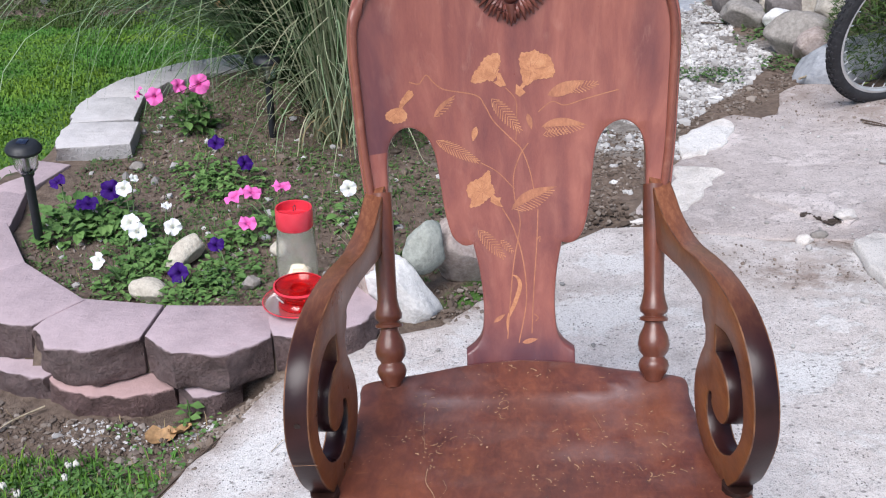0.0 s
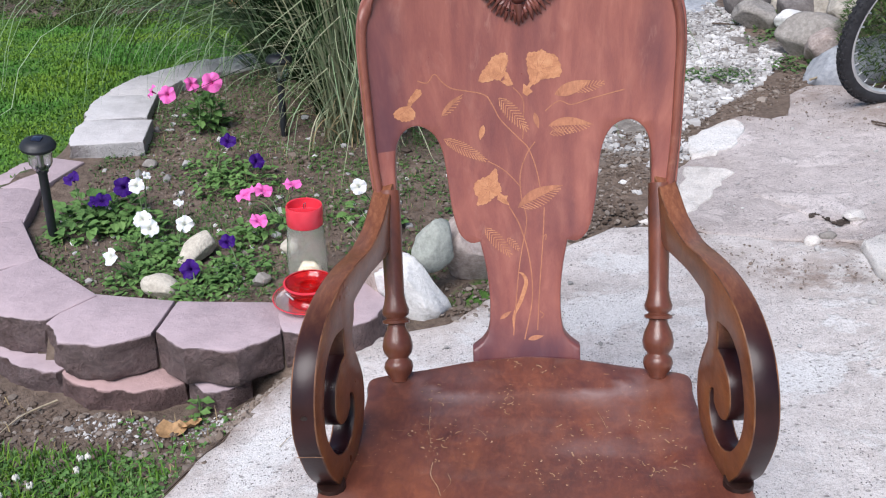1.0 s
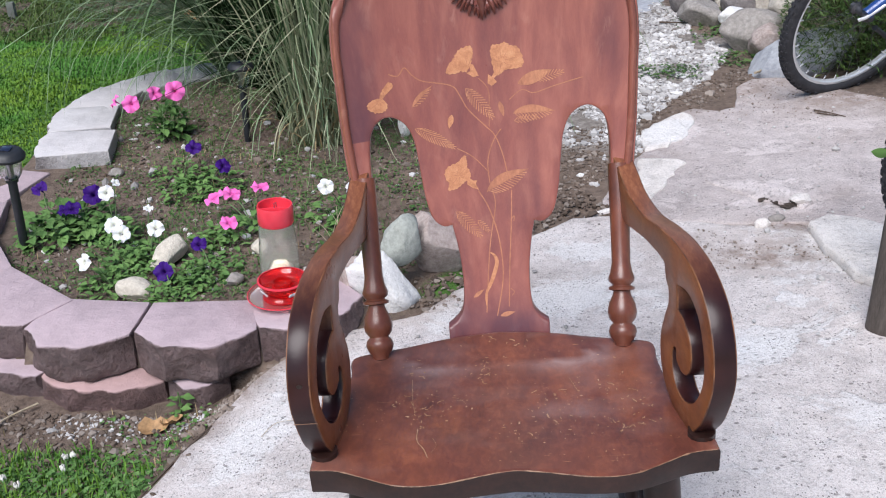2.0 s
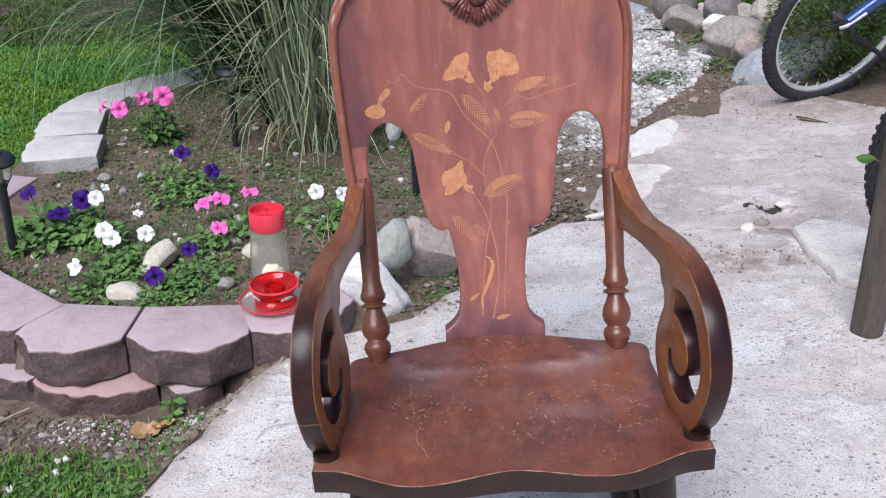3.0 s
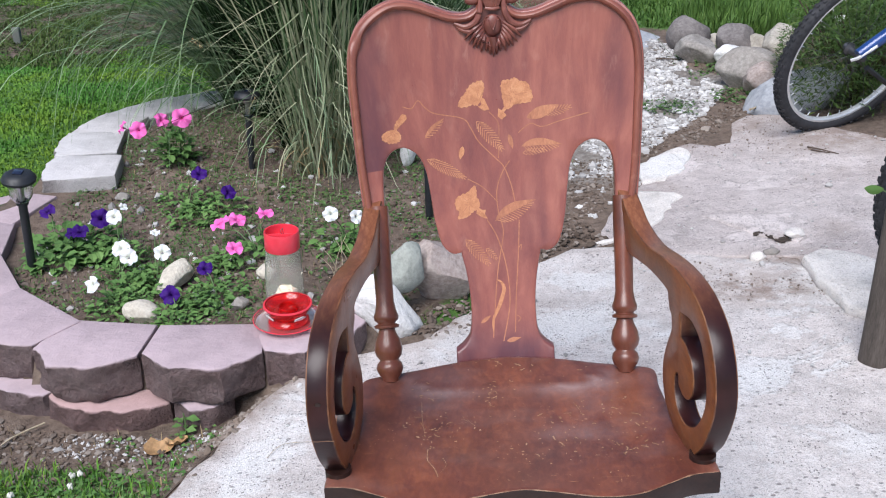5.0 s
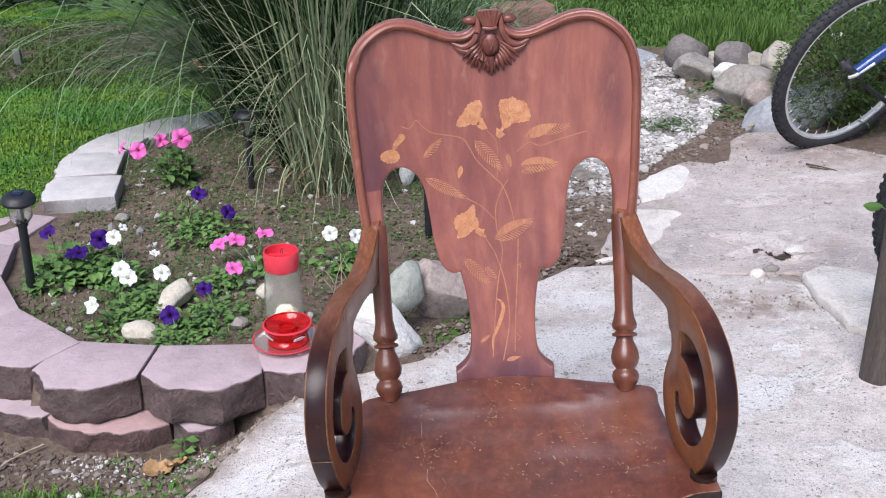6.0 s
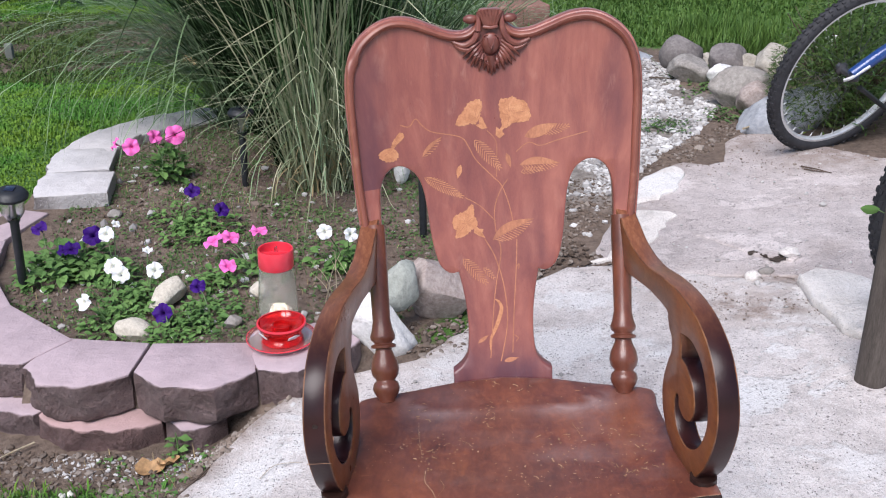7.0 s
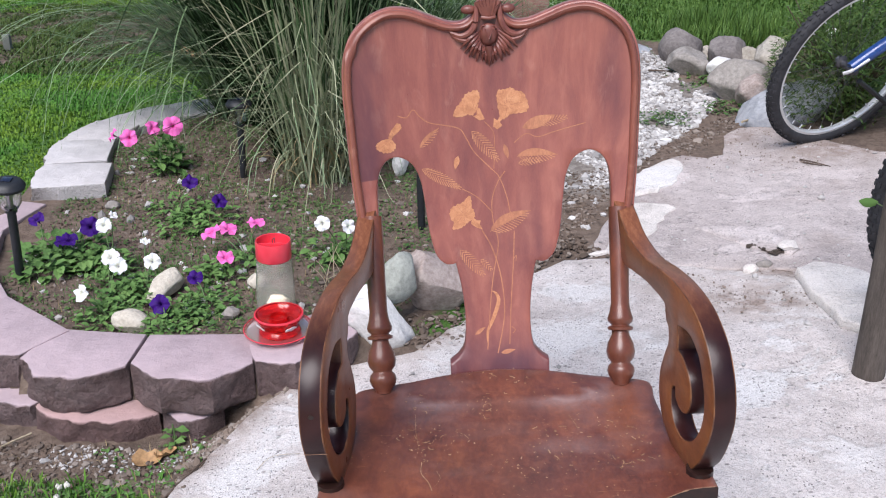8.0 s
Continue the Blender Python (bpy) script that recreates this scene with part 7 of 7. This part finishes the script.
stuff("dirt_grit", pebbles(2600, (-1.2, -0.38, 1.65, 2.05), 0.009, 85, near_dirt, lambda x, y: ground_z(x, y)), "crumb", "gritty dirt below the wall", "soil")
stuff("wall_gravel", pebbles(1100, (-0.95, -0.42, 1.8, 2.0), 0.0062, 86, lambda x, y: near_dirt(x, y) & (np.hypot((x + 0.66) / 0.2, (y - 1.92) / 0.07) < 1.2), lambda x, y: ground_z(x, y)), "pebble", "pale gravel spilled below the wall", "gravel")
joint = lambda x, y: ~inside(PATIO, x, y) & ~inside(OLD, x, y) & (y < np.interp(x, [0.3, 0.55, 0.6], [2.75, 2.8, 2.7])) & (y > 2.1)
stuff("joint_grit", pebbles(1600, (0.0, 0.66, 2.15, 2.85), 0.011, 87, joint, lambda x, y: slab_z(x, y) - 0.003), "crumb", "dirt and grit where the slabs meet the path", "soil")
stuff("slab_grit", pebbles(420, (-0.4, 1.9, 1.7, 3.6), 0.007, 88, lambda x, y: inside(PATIO, x, y) | inside(OLD, x, y), lambda x, y: slab_z(x, y) + 0.001), "pebble", "stray grit lying on the concrete", "gravel")
seam_dirt = lambda x, y: (inside(PATIO, x, y) | inside(OLD, x, y)) & (blobs(x, y, SOIL[:4]) + 0.2 * rough_noise(x, y, 14, 4) > 0.45)
stuff("seam_grit", pebbles(1500, (0.5, 1.3, 2.15, 2.75), 0.0035, 93, seam_dirt, lambda x, y: slab_z(x, y) + 0.002), "pale_crumb", "crumbled dirt washed over the slab joint", "soil")
# crumbs added to draw a crack's dark line; the slab is uncut
flaw = lambda x, y: np.abs(y - 2.62 + 0.75 * (x - 1.0) + 0.02 * np.sin(90 * x)) < 0.004 + 0.014 * rough_noise(x, y, 45, 6)
stuff("crack_grit", pebbles(1500, (1.01, 1.1, 2.52, 2.64), 0.0055, 92, flaw, lambda x, y: slab_z(x, y) + 0.004), "dark_crumb", "dark crumbs laid to draw a crack on the old slab", "soil")
wheel_dirt = lambda x, y: inside(OLD, x, y) & (y > 3.25 + 0.08 * rough_noise(x, y, 9, 3))
stuff("wheel_grit", pebbles(1100, (1.0, 2.0, 3.1, 3.75), 0.0038, 94, wheel_dirt, lambda x, y: slab_z(x, y) + 0.002), "pale_crumb", "soil washed over the slab under the wheel", "soil")
edge_dirt = lambda x, y: np.abs(x - np.interp(y, [1.5, 1.69, 1.8, 1.93, 2.08], [-0.63, -0.54, -0.485, -0.415, -0.315])) < 0.04
stuff("edge_grit", pebbles(900, (-0.75, -0.25, 1.5, 2.08), 0.009, 89, edge_dirt, ground_z), "crumb", "crumbled concrete and dirt along the patio edge", "soil")
lip = lambda x, y: (np.abs(x + 0.4 - 0.6 * (y - 2.0)) < 0.05 + 0.02 * rough_noise(x, y, 25, 3)) & (y < 2.05)
stuff("rubble", pebbles(2200, (-0.56, -0.3, 1.8, 2.06), 0.0075, 98, lip, lambda x, y: ground_z(x, y) + 0.004 + 0.006 * rough_noise(x, y, 40, 2)), "pale_crumb", "crumbled concrete packed against the wall block", "rubble")
rockfoot = lambda x, y: np.hypot((x - 0.08) / 0.16, (y - 2.27) / 0.1) < 1
stuff("rock_litter", pebbles(900, (-0.15, 0.3, 2.1, 2.45), 0.008, 90, rockfoot, lambda x, y: np.maximum(ground_z(x, y), slab_z(x, y) - 0.004)), "crumb", "grit and leaf litter at the foot of the rocks", "soil")


def curled_leaf(at, size, seed, turn, label, material="dry_leaf"):
    rr = random.Random(seed)
    bm = bmesh.new()
    rows = []
    for i in range(9):
        t = i / 8
        w = math.sin(math.pi * min(0.98, 0.06 + 0.92 * t)) ** 0.8 * (1 + 0.25 * math.sin(9 * t))
        rows.append([bm.verts.new(((t - 0.5) * size, s * w * size * 0.36, size * (0.22 * (s * w) ** 2 + 0.18 * (2 * t - 1) ** 2) + 0.1 * size * rr.uniform(-0.3, 0.3))) for s in (-1, -0.6, -0.2, 0.2, 0.6, 1)])
    for a, b in zip(rows, rows[1:]):
        for k in range(5):
            bm.faces.new((a[k], a[k + 1], b[k + 1], b[k]))
    ob = part("dead_leaf", bm, material, None, label, 60)
    ob.matrix_world = pose(*at, *turn)
    return tagged(ob, category="leaf")


curled_leaf((-0.64, 1.885, gz(-0.64, 1.885) + 0.006), 0.07, 2, (20, 0, 10), "curled tan dead leaf lying on the dirt")
curled_leaf((-0.6, 1.9, gz(-0.6, 1.9) + 0.006), 0.06, 3, (-15, 10, 50), "small curled brown leaf on the dirt")
curled_leaf((-1.2, 5.6, gz(-1.2, 5.6) + 0.03), 0.16, 5, (15, 0, 20), "dry brown leaf on the lawn")
sprig = thing("weed_sprig", pose(-0.59, 1.945, gz(-0.59, 1.945)), "yellow-green seedling at the foot of the wall", "plant")
v, f = leaf_cloud([(0, 0, 0.01, 0.012, 0.045)], 9, 0.03, 15, 0.1, 0.8, 0.7)
raw_mesh("foliage", v, f, "petunia_leaf", sprig)
part("stem", sweep([(0, 0, -0.01), (0.003, 0, 0.03), (0, 0.004, 0.06)], 0.002, 6), "stem", sprig)
rr = random.Random(3)
for k in range(9):
    x, y = rr.uniform(-1.1, -0.75), rr.uniform(1.5, 1.78)
    fl = thing("clover_flower", pose(x, y, gz(x, y)), "white clover flower head in the weeds", "flower", "clover flowers")
    h = rr.uniform(0.03, 0.05)
    part("stem", sweep([(0, 0, -0.004), (0.002, 0.001, h)], 0.0009, 5), "stem", fl)
    head = []
    for i in range(16):
        d = Vector((rr.gauss(0, 1), rr.gauss(0, 1), abs(rr.gauss(0.2, 0.8)))).normalized()
        head.append(ball(0.0036, 1, (0.7, 0.7, 1.5), Vector((0, 0, h)) + d * 0.006))
    part("head", joined(*head), "clover_flower", fl)


def twig_on(pts, radius, label, material="twig"):
    ob = part("twig", sweep(spline([Vector(p) for p in pts], 4), lambda t: radius * (1 - 0.5 * t), 6), material, None, label, 60)
    return tagged(ob, category="twig")


twig_on([(1.437, 3.3, sz(1.437, 3.3) + 0.006), (1.47, 3.25, sz(1.47, 3.25) + 0.01), (1.515, 3.21, sz(1.5, 3.2) + 0.005)], 0.004, "short dark twig lying on the old slab")
twig_on([(1.44, 3.275, sz(1.44, 3.28) + 0.004), (1.49, 3.225, sz(1.49, 3.23) + 0.005)], 0.0035, "thin dark twig lying on the old slab")
twig_on([(1.36, 3.72, 0.13), (1.42, 3.78, 0.13), (1.5, 3.9, 0.15)], 0.005, "pale stick leaning by the rocks", "pale_twig")
twig_on([(-0.94, 1.99, -0.1), (-1.0, 1.93, -0.1), (-1.03, 1.87, -0.105)], 0.003, "pale dry twig at the foot of the wall", "pale_twig")
twig_on([(1.22, 4.7, 0.1), (1.3, 4.66, 0.105), (1.4, 4.66, 0.1)], 0.005, "dark twig on the gravel")
twig_on([(-0.36, 1.72, sz(-0.36, 1.72) + 0.003), (-0.33, 1.76, sz(-0.33, 1.76) + 0.006), (-0.27, 1.765, sz(-0.27, 1.77) + 0.003)], 0.0009, "thin dry stalk on the patio", "pale_twig")
for pts in ([(-0.6, 1.57, -0.06), (-0.535, 1.7, -0.05), (-0.478, 1.81, -0.047)],):
    twig_on(pts, 0.004, "long brown root along the edge of the patio")

stake = thing("grey_stake", pose(-2.36, 5.92, gz(-2.36, 5.92)), "low weathered grey stake standing at the edge of the lawn", "stake")
part("shaft", box(0.045, 0.04, 0.13, 0.008, (0, 0, 0.035)), "white_paint", stake)
stuff("mulch", scatter_leaves(20000, (-4.5, -0.9, 5.3, 7.4), 0.024, 79, lambda x, y: (y > 5.55 + 0.05 * x + 0.25 * rough_noise(x, y, 3, 1)) & (x > -1.0 - 0.42 * y), -0.9, 0.02), "mulch", "dull olive leaf mulch and low plants beyond the lawn", "mulch")
# far shrubs that close the garden
for k, (x, y, w, h) in enumerate(((1.9, 7.6, 1.0, 0.9), (3.3, 7.2, 1.0, 0.9), (0.4, 8.0, 0.9, 0.9), (-4.1, 8.7, 1.3, 0.3), (-2.5, 9.0, 1.4, 0.3), (-0.9, 9.5, 1.0, 0.8), (4.6, 6.0, 1.1, 1.2))):
    ob = thing("hedge_shrub", pose(x, y, gz(x, y)), "dark leafy shrub at the back of the garden", "shrub", "background shrubs")
    v, f = leaf_cloud([(0, 0, 0.0, w, h), (w * 0.4, 0.1, 0.0, w * 0.6, h * 1.2), (-w * 0.4, 0, 0, w * 0.6, h)], 2600, 0.11, 91 + k, 0.1, 0.9, 0.55)
    tagged(raw_mesh("foliage", v, f, "dark_leaf", ob, "dense dark leaves"), kind="stuff")
    part("branch", joined(*[sweep([(0, 0, -0.02), (0.4 * w * math.cos(a), 0.4 * w * math.sin(a), 0.6 * h)], lambda t: 0.02 - 0.012 * t, 6) for a in (0.3, 1.7, 3.0, 4.4, 5.5)]), "twig", ob)
